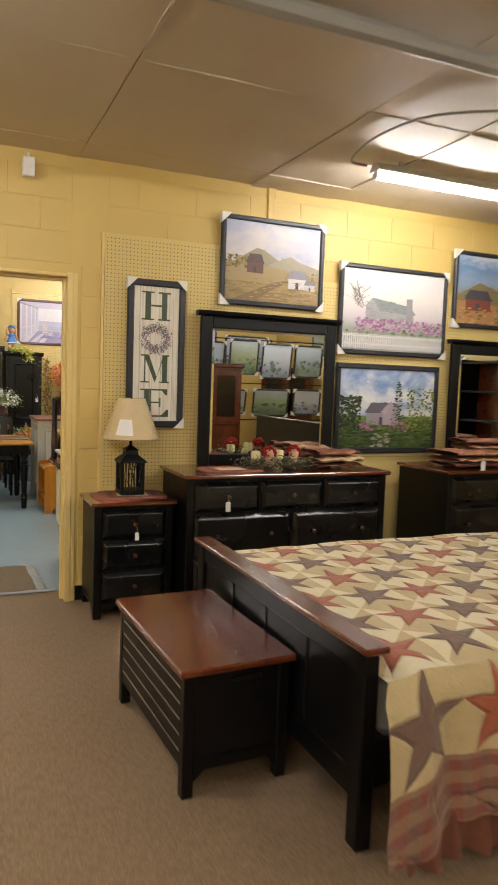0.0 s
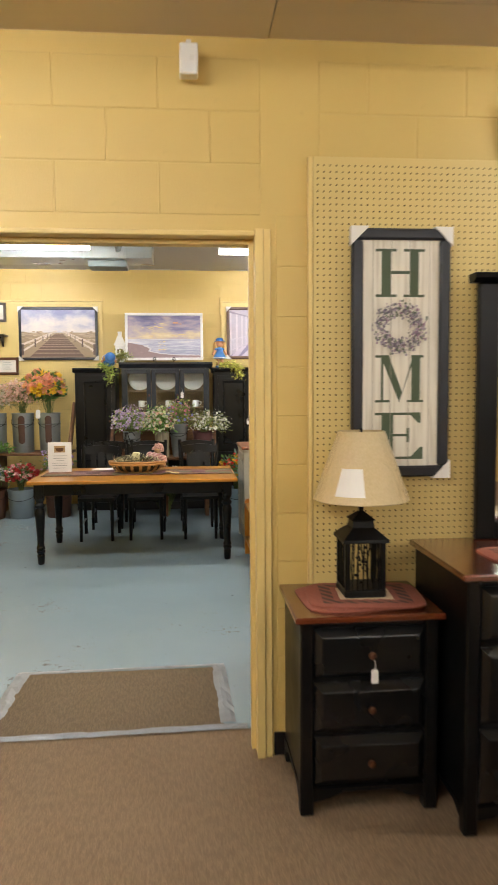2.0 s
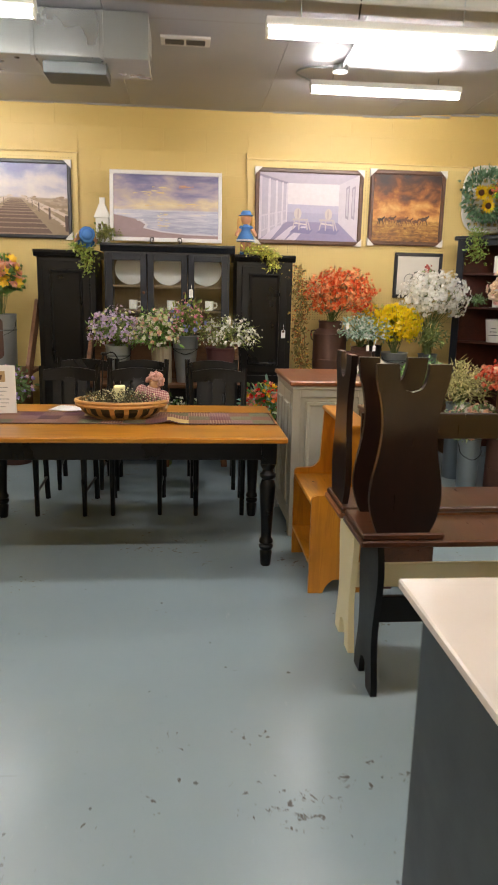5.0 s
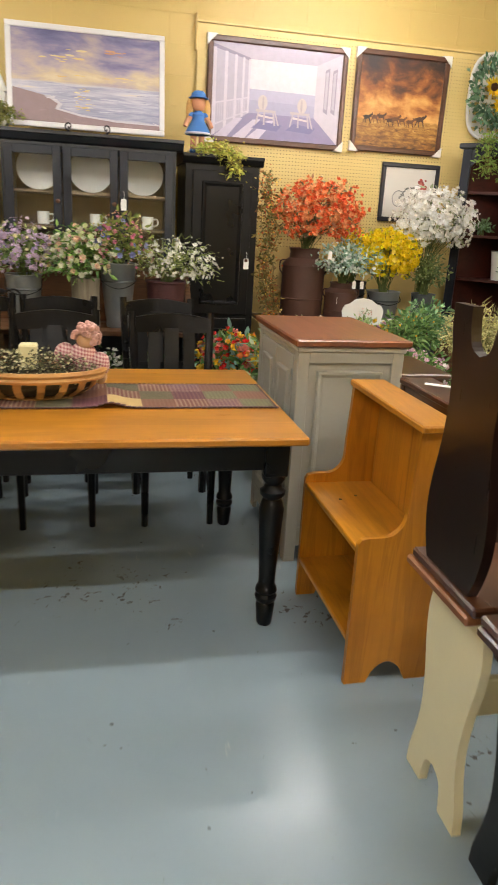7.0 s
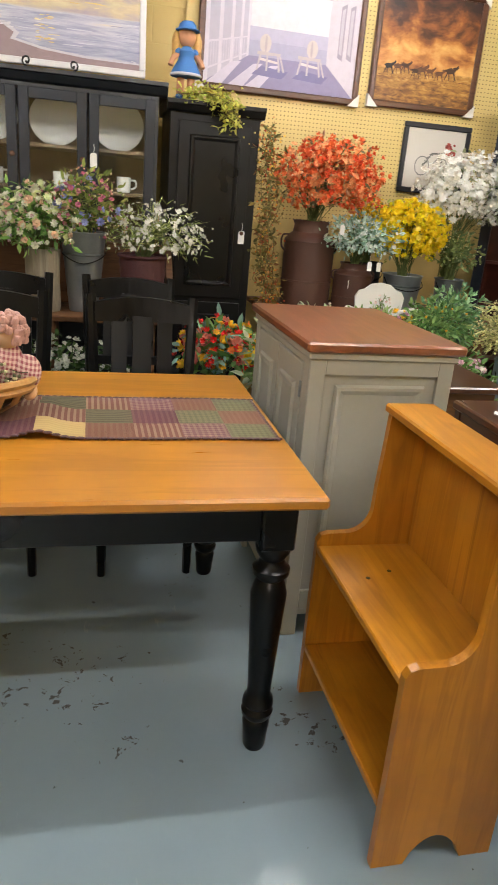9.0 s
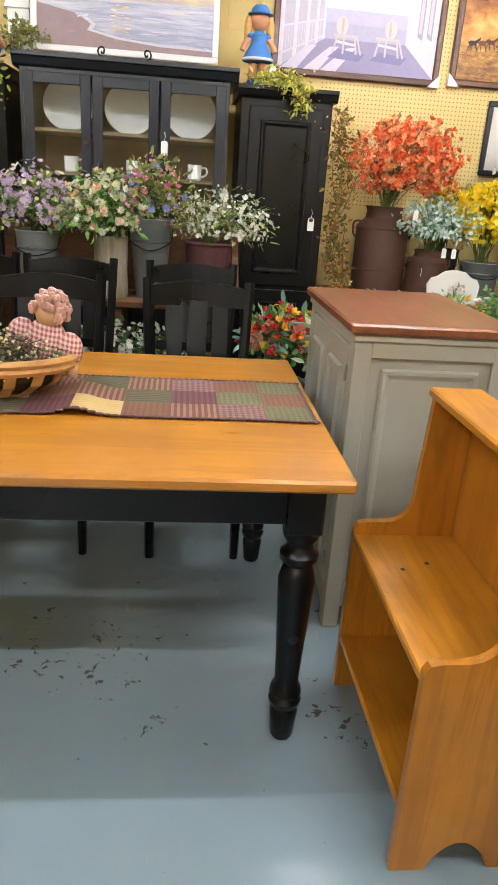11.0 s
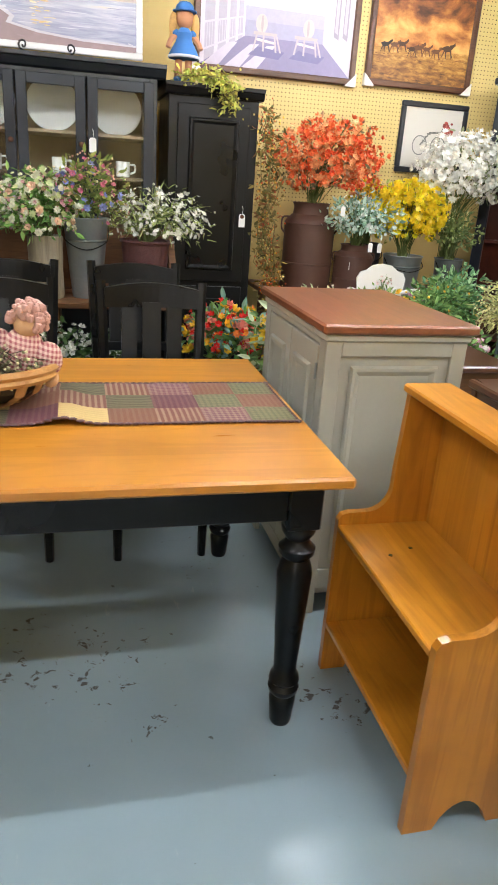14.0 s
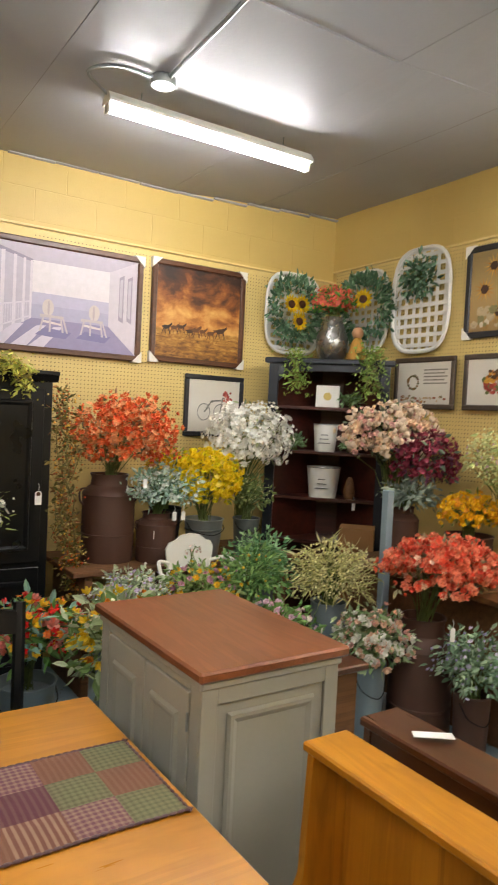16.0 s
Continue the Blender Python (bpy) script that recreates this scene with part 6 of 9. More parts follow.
# what the dresser mirrors show: pictures and hutches across the front room
for k in range(4):
    picture(pose(FX1 - 0.005, 1.9 - 1.15 * k, 1.95 - 0.1 * (k % 2), 0, 0, -90), 0.95, 0.7, 0.035, 0.03, m_fr_black, canvas_mat("paint_far", 0.7, [(0, ("5f7440", "6a5a4a", "6f86a8", "55703c")[k]), (0.5, ("9aa872", "a48a6a", "a9b8cc", "8fa060")[k]), (1, "b9c4d6")], 0.2), dabs(R, 30, 0, 1, 0, 0.5, ["5f7440", "8a9a5a", "7a6a4a"], 0.03, 0.08), "landscape painting in a black frame", ALL)

for k in range(5):
    picture(pose(7.0 - 1.2 * k, FY0 + 0.005, 1.75 + 0.12 * (k % 2), 0, 0, 180), 1.0, 0.75, 0.035, 0.03, m_fr_black, canvas_mat("paint_rear", 0.75, [(0, ("6a86b0", "55703c", "8a7a5a", "5f7440", "7a86a0")[k]), (0.45, ("b0bccc", "9aa872", "c0ac88", "a4b0c0", "c4b8a0")[k]), (1, "d0d6e0")], 0.22), dabs(R, 30, 0, 1, 0, 0.5, ["5f7440", "8a9a5a", "7a6a4a", "a4b0c0"], 0.03, 0.08), "landscape painting in a black frame on the rear wall", ALL)


def display_hutch(m, label):
    t = thing("display_hutch", label, "hutch", m, "cherry hutches")
    part("body", G().box((0, 0.02, 0.0), (0.95, 0.45, 1.75), 0.006), m_cherry, t)
    part("cornice", G().box((-0.04, -0.02, 1.75), (0.99, 0.47, 1.82), 0.015), m_cherry, t)
    for k in range(2):
        d = part("door", G().box((0.04 + 0.44 * k, 0, 0.85), (0.47 + 0.44 * k, 0.02, 1.7), 0.004), m_cherry, t)
        part("pane", G().box((0.1 + 0.44 * k, -0.004, 0.93), (0.41 + 0.44 * k, 0.0, 1.62), 0.001), plain("dark_pane", rgb("2a2019"), 0.1), d)
        part("door", raised_panel(G(), (0.04 + 0.44 * k, 0.1), (0.47 + 0.44 * k, 0.8), 0.018), m_cherry, t)
    return t


display_hutch(pose(5.15, -1.2, 0, 0, 0, 200), "cherry-stained hutch with glazed doors facing the beds")
display_hutch(pose(6.9, -2.0, 0, 0, 0, 215), "tall cherry-stained hutch with dark glazed doors")
rk = thing("picture_rack", "black tubular rack hung with landscape pictures", "rack", pose(4.6, -1.9, 0), "")
for x in (0.0, 1.4, 2.5):
    part("post", G().tube([(x, 0, 0), (x, 0, 2.3)], 0.014, 8), m_iron, rk)
for z in (0.85, 1.5, 2.28):
    part("rail", G().tube([(0, 0, z), (2.5, 0, z)], 0.01, 8), m_iron, rk)
for k, (x, z, w_, h_) in enumerate(((4.75, 1.62, 0.62, 0.6), (5.45, 1.66, 0.55, 0.62), (6.08, 1.6, 0.6, 0.64), (6.75, 1.64, 0.55, 0.6), (5.2, 0.95, 0.6, 0.45), (6.0, 0.92, 0.7, 0.5), (6.75, 0.95, 0.55, 0.48))):
    picture(pose(x + w_ / 2, -1.87, z, 9, 0, 180 + (-6, 5, 0, 8, -4, 3, 7)[k]), w_, h_, 0.03, 0.03, m_fr_black, canvas_mat("paint_rack", h_, [(0, ("6f86a8", "5f7440", "7f8ca0", "6a7a50", "8a9478", "586a48", "7a86a0")[k]), (0.5, ("b4c0cc", "a4b088", "c4c8cc", "a8b4bc", "c4c4b0", "98a880", "c0c4c8")[k]), (1, "c4ccd8")], 0.25), dabs(R, 24, 0, 1, 0, 0.5, ["5f7440", "8a9a7a", "7a8494"], 0.03, 0.08), "landscape picture hanging on the black rack", ALL)
bk = thing("bookcase", "black bookcase with a red-brown inside", "bookcase", pose(6.6, 3.4, 0, 0, 0, -90))
part("side", G().box((0, 0, 0), (0.04, 0.3, 1.9), 0.004), m_black, bk)
part("side", G().box((0.9, 0, 0), (0.94, 0.3, 1.9), 0.004), m_black, bk)
part("back", G().box((0.04, 0.28, 0), (0.9, 0.3, 1.9), 0.002), m_cherry, bk)
for k in range(6):
    part("shelf", G().box((0.04, 0.01, 0.05 + 0.36 * k), (0.9, 0.28, 0.075 + 0.36 * k), 0.003), m_black, bk)

# ---- flowers, greenery and their containers ----
def petal_mat(name, col, rough=0.6, spread=0.35):
    w = Net(name)
    geo = w.n("NewGeometry")
    r = geo.outputs["Random Per Island"]
    c = w.ramp(r, [(0.0, shade(col, 1 - spread)), (0.55, col), (1.0, shade(col, 1 + spread * 0.8))])
    c = w.mix(w.math("MULTIPLY", w.noise(w.coords(), 60.0, 2), 0.3), c, shade(col, 0.7))
    w.set("Base Color", c)
    w.set("Roughness", rough)
    tr = w.n("BsdfTranslucent")
    w.link(c, tr.inputs[0])
    mx = w.n("MixShader")
    mx.inputs[0].default_value = 0.35
    w.link(w.b.outputs[0], mx.inputs[1])
    w.link(tr.outputs[0], mx.inputs[2])
    w.link(mx.outputs[0], w.t.nodes["Material Output"].inputs[0])
    return w.m


petal_mats = {}


def pm(h, spread=0.35):
    if h not in petal_mats:
        c = rgb(h)
        light = sum(c[:3]) / 3 > 0.55
        petal_mats[h] = petal_mat("petal_" + h, shade(c, 1.08 if light else 1.38), 0.6, 0.12 if light else spread)
    return petal_mats[h]


def petal_ring(n, r0, r1, lift, width):
    """n petals round the z axis: base at r0, tip at r1, raised by lift."""
    vs, fs = [], []
    for i in range(n):
        a = 2 * math.pi * i / n
        c, s = math.cos(a), math.sin(a)
        for rr, ww, zz in ((r0, 0.25, 0), (0.62 * r1, 1, lift * 0.45), (r1, 0.35, lift)):
            for q in (-1, 1):
                vs.append((c * rr - s * q * ww * width, s * rr + c * q * ww * width, zz))
        o = 6 * i
        fs += [(o, o + 1, o + 3, o + 2), (o + 2, o + 3, o + 5, o + 4)]
    return vs, fs


def join(*vf):
    vs, fs = [], []
    for v, f in vf:
        o = len(vs)
        vs += v
        fs += [tuple(i + o for i in q) for q in f]
    return vs, fs


def bud(seg, r, h):
    vs = [(0, 0, 0)] + [(r * math.cos(2 * math.pi * i / seg), r * math.sin(2 * math.pi * i / seg), h * 0.45) for i in range(seg)] + [(0, 0, h)]
    fs = [(0, 1 + (i + 1) % seg, 1 + i) for i in range(seg)] + [(seg + 1, 1 + i, 1 + (i + 1) % seg) for i in range(seg)]
    return vs, fs


HEADS = {
    "daisy": join(petal_ring(8, 0.12, 1.0, 0.25, 0.26), bud(6, 0.25, 0.3)),
    "cup": join(petal_ring(6, 0.1, 0.75, 0.75, 0.32), petal_ring(5, 0.1, 0.5, 0.6, 0.24)),
    "pom": join(petal_ring(7, 0.1, 1.0, 0.2, 0.3), petal_ring(6, 0.1, 0.8, 0.6, 0.3), petal_ring(5, 0.1, 0.45, 0.8, 0.25)),
    "rose": join(petal_ring(6, 0.2, 1.0, 0.35, 0.42), petal_ring(5, 0.15, 0.75, 0.7, 0.38), petal_ring(4, 0.1, 0.4, 0.85, 0.28)),
    "bud": bud(6, 0.55, 1.2),
    "ball": join(bud(7, 1.0, 1.7), petal_ring(6, 0.3, 1.0, 0.7, 0.35)),
}
LEAF = ([(0, 0, 0), (0.22, 0.35, 0.04), (0, 0.4, -0.03), (-0.22, 0.35, 0.04), (0.16, 0.75, 0.02), (0, 0.8, -0.04), (-0.16, 0.75, 0.02), (0, 1.05, -0.1)],
        [(0, 2, 1), (0, 3, 2), (1, 2, 5, 4), (2, 3, 6, 5), (4, 5, 7), (5, 6, 7)])
NEEDLE = ([(0.06, 0, 0), (-0.06, 0, 0), (0.05, 0.5, 0.03), (-0.05, 0.5, 0.03), (0, 1.0, -0.04)], [(0, 1, 3, 2), (2, 3, 4)])


def stamp(g, tpl, pts, dirs, sizes, rng, flat=False):
    """Copies a small template to each point, its z axis (or y axis for leaves) along the direction."""
    vs, fs = tpl
    for p, d, s in zip(pts, dirs, sizes):
        d = Vector(d).normalized()
        q = d.to_track_quat("Y" if flat else "Z", "Z" if flat else "Y").to_matrix()
        spin = Matrix.Rotation(rng.uniform(0, 6.28), 3, "Y" if flat else "Z")
        mm = q @ spin
        o = len(g.v)
        p = Vector(p)
        g.v += [tuple(p + (mm @ Vector(v)) * s) for v in vs]
        g.f += [tuple(i + o for i in f) for f in fs]
    g.mi += [g.k] * (len(g.f) - len(g.mi))


def flowers(label, base, c, rad, heads, leaf, seed, droop=0.25, name="flower_bunch", stems=40, stem_col="5d6b3a", gaps=-0.35, low=-0.5, leaf_tpl=None, mix_in=0.55):
    """A bunch: stems from base, leaves in a cloud round c, blossoms mostly on its outside.
    heads: (colour, number, size, kind); leaf: (colours, number, size)."""
    rng = random.Random(seed)
    t = thing(name, label, "flowers" if heads else "greenery", pose(*base), "flower display")
    c = Vector(c) - Vector(base)
    off = rng.uniform(0, 50)

    def spot(inner, lo):
        for _ in range(60):
            d = Vector((rng.gauss(0, 1), rng.gauss(0, 1), rng.gauss(0, 1))).normalized()
            if d.z < lo:
                continue
            if noise.noise(d * 2.2 + Vector((off, 0, 0))) < gaps:
                continue
            k = rng.uniform(inner, 1.0) * (1 + 0.22 * noise.noise(d * 3.1 + Vector((0, off, 0))))
            return d, Vector((c.x + d.x * rad[0] * k, c.y + d.y * rad[1] * k, c.z + d.z * rad[2] * k))
        return Vector((0, 0, 1)), c
    st = G()
    ends = []
    for _ in range(stems):
        d, p = spot(0.5, low)
        mid = Vector((p.x * 0.35, p.y * 0.35, p.z * 0.55 + 0.02))
        st.tube([(rng.uniform(-0.03, 0.03), rng.uniform(-0.03, 0.03), -0.02), mid, p], [0.003, 0.0025, 0.0015], 4)
        ends.append((mid, p))
    part("stem_bundle", st, pm(stem_col), t)["kind"] = "stuff"
    cols, n, size = leaf
    n, size = int(n * 1.7), size * 0.76
    for k, h in enumerate(cols):
        g = G()
        pts, dirs, sz = [], [], []
        for _ in range(n // len(cols)):
            if rng.random() < 0.3 and ends:
                a, b = rng.choice(ends)
                p = a.lerp(b, rng.random())
                d = Vector((rng.gauss(0, 1), rng.gauss(0, 1), rng.gauss(0.2, 0.7)))
            else:
                d, p = spot(0.25, low - 0.15)
                d = d + Vector((rng.gauss(0, 0.6), rng.gauss(0, 0.6), rng.gauss(-droop, 0.5)))
            pts.append(p)
            dirs.append(d)
            sz.append(size * rng.uniform(0.6, 1.35))
        stamp(g, leaf_tpl or LEAF, pts, dirs, sz, rng, True)
        part("leaves", g, pm(h), t)["kind"] = "stuff"
    for h, n, size, kind in heads:
        n, size = int(n * 1.8), size * 0.7
        g = G()
        pts, dirs, sz = [], [], []
        for _ in range(n):
            d, p = spot(mix_in, low)
            pts.append(p)
            dirs.append(d + Vector((rng.gauss(0, 0.4), rng.gauss(-0.15, 0.4), rng.gauss(0.1, 0.4))))
            sz.append(size * rng.uniform(0.7, 1.3))
        stamp(g, HEADS[kind], pts, dirs, sz, rng)
        part("blossoms", g, pm(h), t)["kind"] = "stuff"
    return t


def milk_can(x, y, z, r, h, mat, label):
    t = thing("milk_can", label, "milk can", pose(x, y, z), "cans and buckets")
    part("body", G().lathe([(r * 0.97, 0), (r, 0.015), (r, h * 0.3), (r * 1.02, h * 0.305), (r * 1.02, h * 0.32), (r, h * 0.325), (r, h * 0.76), (r * 1.02, h * 0.765), (r, h * 0.78), (r * 0.88, h * 0.83), (r * 0.7, h * 0.87), (r * 0.67, h * 0.95), (r * 0.74, h), (r * 0.68, h), (r * 0.58, h * 0.94), (0.0, h * 0.92)], (0, 0, 0), 28), mat, t, "", True)
    for s in (-1, 1):
        part("handle", G().tube(curve_pts([(s * r * 0.78, 0, h * 0.83), (s * r * 1.12, 0, h * 0.82), (s * r * 1.14, 0, h * 0.7), (s * r * 0.98, 0, h * 0.64)], 4), 0.006, 6), mat, t, "", True)
    return t


def bucket(x, y, z, r0, r1, h, mat, label, bands=1):
    t = thing("bucket", label, "bucket", pose(x, y, z), "cans and buckets")
    w = 0.004
    part("body", G().lathe([(r0 * 0.96, 0.0), (r0, 0.008), (r1, h - 0.01), (r1 + 0.006, h - 0.004), (r1 + 0.004, h), (r1 - w, h - 0.002), (r1 * 0.9, h * 0.85), (0, h * 0.84)], (0, 0, 0), 26), mat, t, "", True)
    for k in range(bands):
        f = 0.72 - 0.4 * k
        rr = r0 + (r1 - r0) * f
        part("band", G().lathe([(rr + 0.001, f * h - 0.006), (rr + 0.005, f * h - 0.003), (rr + 0.005, f * h + 0.003), (rr + 0.001, f * h + 0.006)], (0, 0, 0), 26, None, False), m_galvdark, t, "", True)
    part("bail", G().tube(curve_pts([(-r1, 0, h * 0.9), (-r1 * 0.9, -r1 * 0.55, h * 0.72), (0, -r1 * 0.98, h * 0.62), (r1 * 0.9, -r1 * 0.55, h * 0.72), (r1, 0, h * 0.9)], 5), 0.003, 6), m_iron, t, "", True)
    return t


def floor_plank(name, x0, x1, y0, y1, z, label, n=2):
    """A low display stand of boards on trestle blocks."""
    t = thing(name, label, "stand", None, "display stands")
    w = (y1 - y0) / n
    for k in range(n):
        part("plank", G().box((x0, y0 + k * w + 0.003, z - 0.03), (x1, y0 + (k + 1) * w - 0.003, z), 0.004), m_oldwood, t)
    for x in (x0 + 0.08, (x0 + x1) / 2, x1 - 0.13):
        part("support", G().box((x, y0 + 0.04, 0), (x + 0.05, y1 - 0.04, z - 0.03), 0.005), m_oldwood, t)
    return t


m_greypail = plain("grey_blue_pail", rgb("7c8890"), 0.45, 0.3, 0.15)
m_darkpail = plain("dark_pail", rgb("2b2e30"), 0.5, 0.2, 0.2)
m_bluepail = plain("pale_blue_tin", rgb("93a4ad"), 0.5, 0.2, 0.2)
m_birch = wood("bark_grey_pot", rgb("a09680"), rgb("6a604f"), "z", 0.7, 2.0, False)
m_wicker = plain("dark_red_wicker", rgb("4a2524"), 0.7, 0, 0.45, 70.0, 1.0, 140.0)

# stand along the end wall
floor_plank("display_stand", 2.03, 3.62, 11.2, 11.85, 0.74, "weathered plank stand along the wall", 3)
milk_can(2.34, 11.5, 0.74, 0.16, 0.53, m_rust, "tall rusty brown milk can on the plank stand")
flowers("bunch of orange-red silk flowers in a rusty can", (2.34, 11.5, 1.24), (2.4, 11.42, 1.53), (0.35, 0.27, 0.25), [("e2733f", 250, 0.031, "cup"), ("ee9664", 210, 0.03, "daisy"), ("d65c34", 110, 0.03, "cup"), ("f0b48c", 80, 0.018, "bud")], (["7d7c5c", "a0785a"], 200, 0.05), 11, low=-0.75, gaps=-0.4)
milk_can(2.61, 11.38, 0.74, 0.122, 0.3, m_rust, "small rusty brown can with a price tag")
flowers("pale sage greenery with white blossoms", (2.61, 11.38, 1.03), (2.64, 11.34, 1.19), (0.28, 0.2, 0.16), [("e6ece4", 70, 0.018, "daisy"), ("d5e2dc", 60, 0.02, "cup")], (["8fae9a", "a9c2ae", "7a9a84", "b9cdbf"], 520, 0.05), 12)
bucket(2.77, 11.58, 0.74, 0.085, 0.105, 0.3, m_darkpail, "dark grey metal pail on the stand", 0)
bucket(2.95, 11.38, 0.74, 0.1, 0.125, 0.25, m_galv, "galvanised bucket with a riveted band", 1)
flowers("bright yellow button flowers in a galvanised bucket", (2.95, 11.38, 0.98), (2.94, 11.36, 1.25), (0.26, 0.2, 0.2), [("fbdc22", 330, 0.027, "pom"), ("f2d01e", 150, 0.025, "pom"), ("f6df58", 80, 0.022, "daisy")], (["7c8a3e", "8f9442"], 160, 0.045), 13, low=-0.75)
flowers("yellow sprays among green stems", (2.77, 11.6, 1.03), (2.76, 11.55, 1.32), (0.16, 0.12, 0.12), [("e3b422", 110, 0.02, "cup")], (["83924a"], 60, 0.045), 14)
bucket(3.28, 11.38, 0.74, 0.075, 0.09, 0.24, m_galvdark, "dull zinc bucket on the plank stand", 0)
flowers("large bunch of white blossoms", (3.3, 11.5, 0.98), (3.36, 11.48, 1.52), (0.36, 0.22, 0.25), [("fbf8f0", 330, 0.03, "daisy"), ("f4f0e6", 190, 0.028, "cup"), ("e6ddd4", 60, 0.02, "bud")], (["8a9470", "a0a884"], 150, 0.05), 15, low=-0.75, gaps=-0.5)
flowers("thin green stems with small leaves", (3.28, 11.38, 0.96), (3.3, 11.36, 1.14), (0.16, 0.12, 0.14), [("d9d8a0", 40, 0.012, "bud")], (["5f7040", "78864e"], 240, 0.045), 16)
for p in ((2.56, 11.28, 0.98), (2.64, 11.2, 1.1), (2.7, 11.2, 1.1), (2.44, 11.2, 1.3)):
    price_tag(*p, 0.8)


# berry garland beside the cupboard
def garland(label, pts, cols, leaf, n, seed, spread):
    rng = random.Random(seed)
    t = thing("garland", label, "garland", pose(*pts[0]), "garlands")
    o = Vector(pts[0])
    line = [Vector(p) - o for p in curve_pts(pts, 8)]
    st = G()
    for k in range(7):
        st.tube([p + Vector((rng.gauss(0, spread), rng.gauss(0, spread), 0)) for p in line[::3]], 0.003, 4)
    part("vines", st, pm("7d7440"), t)["kind"] = "stuff"
    for tpl, hs, m, s, fl in ((LEAF, leaf, n, 0.035, True), (HEADS["bud"], cols, n // 2, 0.012, False)):
        for h in hs:
            g = G()
            ps = [rng.choice(line) + Vector((rng.gauss(0, spread * 1.3), rng.gauss(0, spread), rng.gauss(0, 0.03))) for _ in range(m // len(hs))]
            ds = [Vector((rng.gauss(0, 1), rng.gauss(-0.4, 1), rng.gauss(-0.3, 0.7))) for _ in ps]
            stamp(g, tpl, ps, ds, [s * rng.uniform(0.6, 1.3) for _ in ps], rng, fl)
            part("leaves" if fl else "berries", g, pm(h), t)["kind"] = "stuff"
    return t


garland("trailing garland with orange and yellow berries", [(1.99, 11.42, 1.74), (2.03, 11.4, 1.45), (2.02, 11.4, 1.1), (2.08, 11.38, 0.8), (2.1, 11.38, 0.62)], ["d9812f", "e0b04a", "b9502c", "e8d48a"], ["5f5c2c", "7c6c34", "8c6234"], 900, 31, 0.03)
garland("trailing fern on the cupboard's top", [(1.5, 11.42, 1.875), (1.58, 11.38, 1.9), (1.68, 11.35, 1.885), (1.74, 11.32, 1.84), (1.76, 11.32, 1.74)], ["b5a848"], ["c2c060", "a8b04e"], 420, 32, 0.028)
garland("trailing fern on the other cupboard", [(-0.03, 11.42, 1.875), (0.02, 11.36, 1.9), (0.06, 11.33, 1.84), (0.08, 11.32, 1.7)], ["9aa04a"], ["a0b058", "8aa04e"], 340, 33, 0.03)
garland("leafy spray behind the lantern", [(0.14, 11.5, 1.95), (0.22, 11.5, 2.02), (0.26, 11.48, 2.05)], ["9a9a5a"], ["6f7a3c", "8a8a4a"], 200, 34, 0.04)

# bench with buckets before the hutch
floor_plank("flower_bench", 0.12, 1.4, 10.76, 11.27, 0.735, "old wooden bench holding flower buckets before the hutch", 3)
part("end_rail", G().prism([(10.74, 0.74), (10.79, 0.74), (11.2, 1.06), (11.2, 1.12), (11.14, 1.12)], 1.385, 1.42, "x"), m_oldwood, bpy.data.objects["flower_bench"])
part("end_rail", G().prism([(10.74, 0.74), (10.79, 0.74), (11.2, 1.06), (11.2, 1.12), (11.14, 1.12)], 0.1, 0.135, "x"), m_oldwood, bpy.data.objects["flower_bench"])
part("back_board", G().box((0.135, 11.22, 0.735), (1.385, 11.245, 1.08), 0.003), m_oldwood, bpy.data.objects["flower_bench"])
bucket(0.37, 10.95, 0.735, 0.085, 0.11, 0.32, m_galv, "galvanised bucket on the wooden bench", 1)
solo("bark_pot", G().lathe([(0.085, 0), (0.09, 0.02), (0.085, 0.15), (0.09, 0.31), (0.08, 0.315), (0, 0.29)], (0, 0, 0), 20), m_birch, "grey bark-covered pot on the wooden bench", "pot", "cans and buckets", pose(0.745, 10.93, 0.735), True)
bucket(0.95, 10.97, 0.735, 0.075, 0.115, 0.41, m_galv, "tall galvanised flower bucket", 1)
wk = thing("wicker_basket", "dark red wicker basket on the wooden bench", "basket", pose(1.26, 10.98, 0.735))
part("weave", G().lathe([(0.1, 0), (0.105, 0.02)] + [(0.105 + 0.02 * k / 10 + 0.004 * (k % 2), 0.03 + 0.026 * k) for k in range(11)] + [(0.115, 0.3), (0.0, 0.27)], (0, 0, 0), 22), m_wicker, wk, "", True)
part("rim", G().tube([(0.128 * math.cos(a), 0.128 * math.sin(a), 0.3) for a in [2 * math.pi * i / 20 for i in range(20)]], 0.01, 6, None, True), m_wicker, wk, "", True)
flowers("lavender and green mixed bunch", (0.37, 10.95, 1.03), (0.36, 10.92, 1.18), (0.26, 0.22, 0.2), [("c8b6cc", 80, 0.022, "pom"), ("d4bcd0", 70, 0.022, "daisy"), ("b0a0c4", 30, 0.018, "cup"), ("d6cf9a", 30, 0.02, "daisy")], (["6f8a48", "8fa062"], 280, 0.05), 21)
flowers("white, cream and green mixed bunch", (0.745, 10.93, 1.02), (0.7, 10.88, 1.17), (0.25, 0.22, 0.2), [("e9e8d4", 80, 0.024, "pom"), ("d3dba0", 60, 0.022, "daisy"), ("e6b9a0", 20, 0.03, "rose"), ("cfa0a8", 25, 0.018, "cup")], (["6f9a4a", "8fb05e", "587c3e"], 300, 0.055), 22)
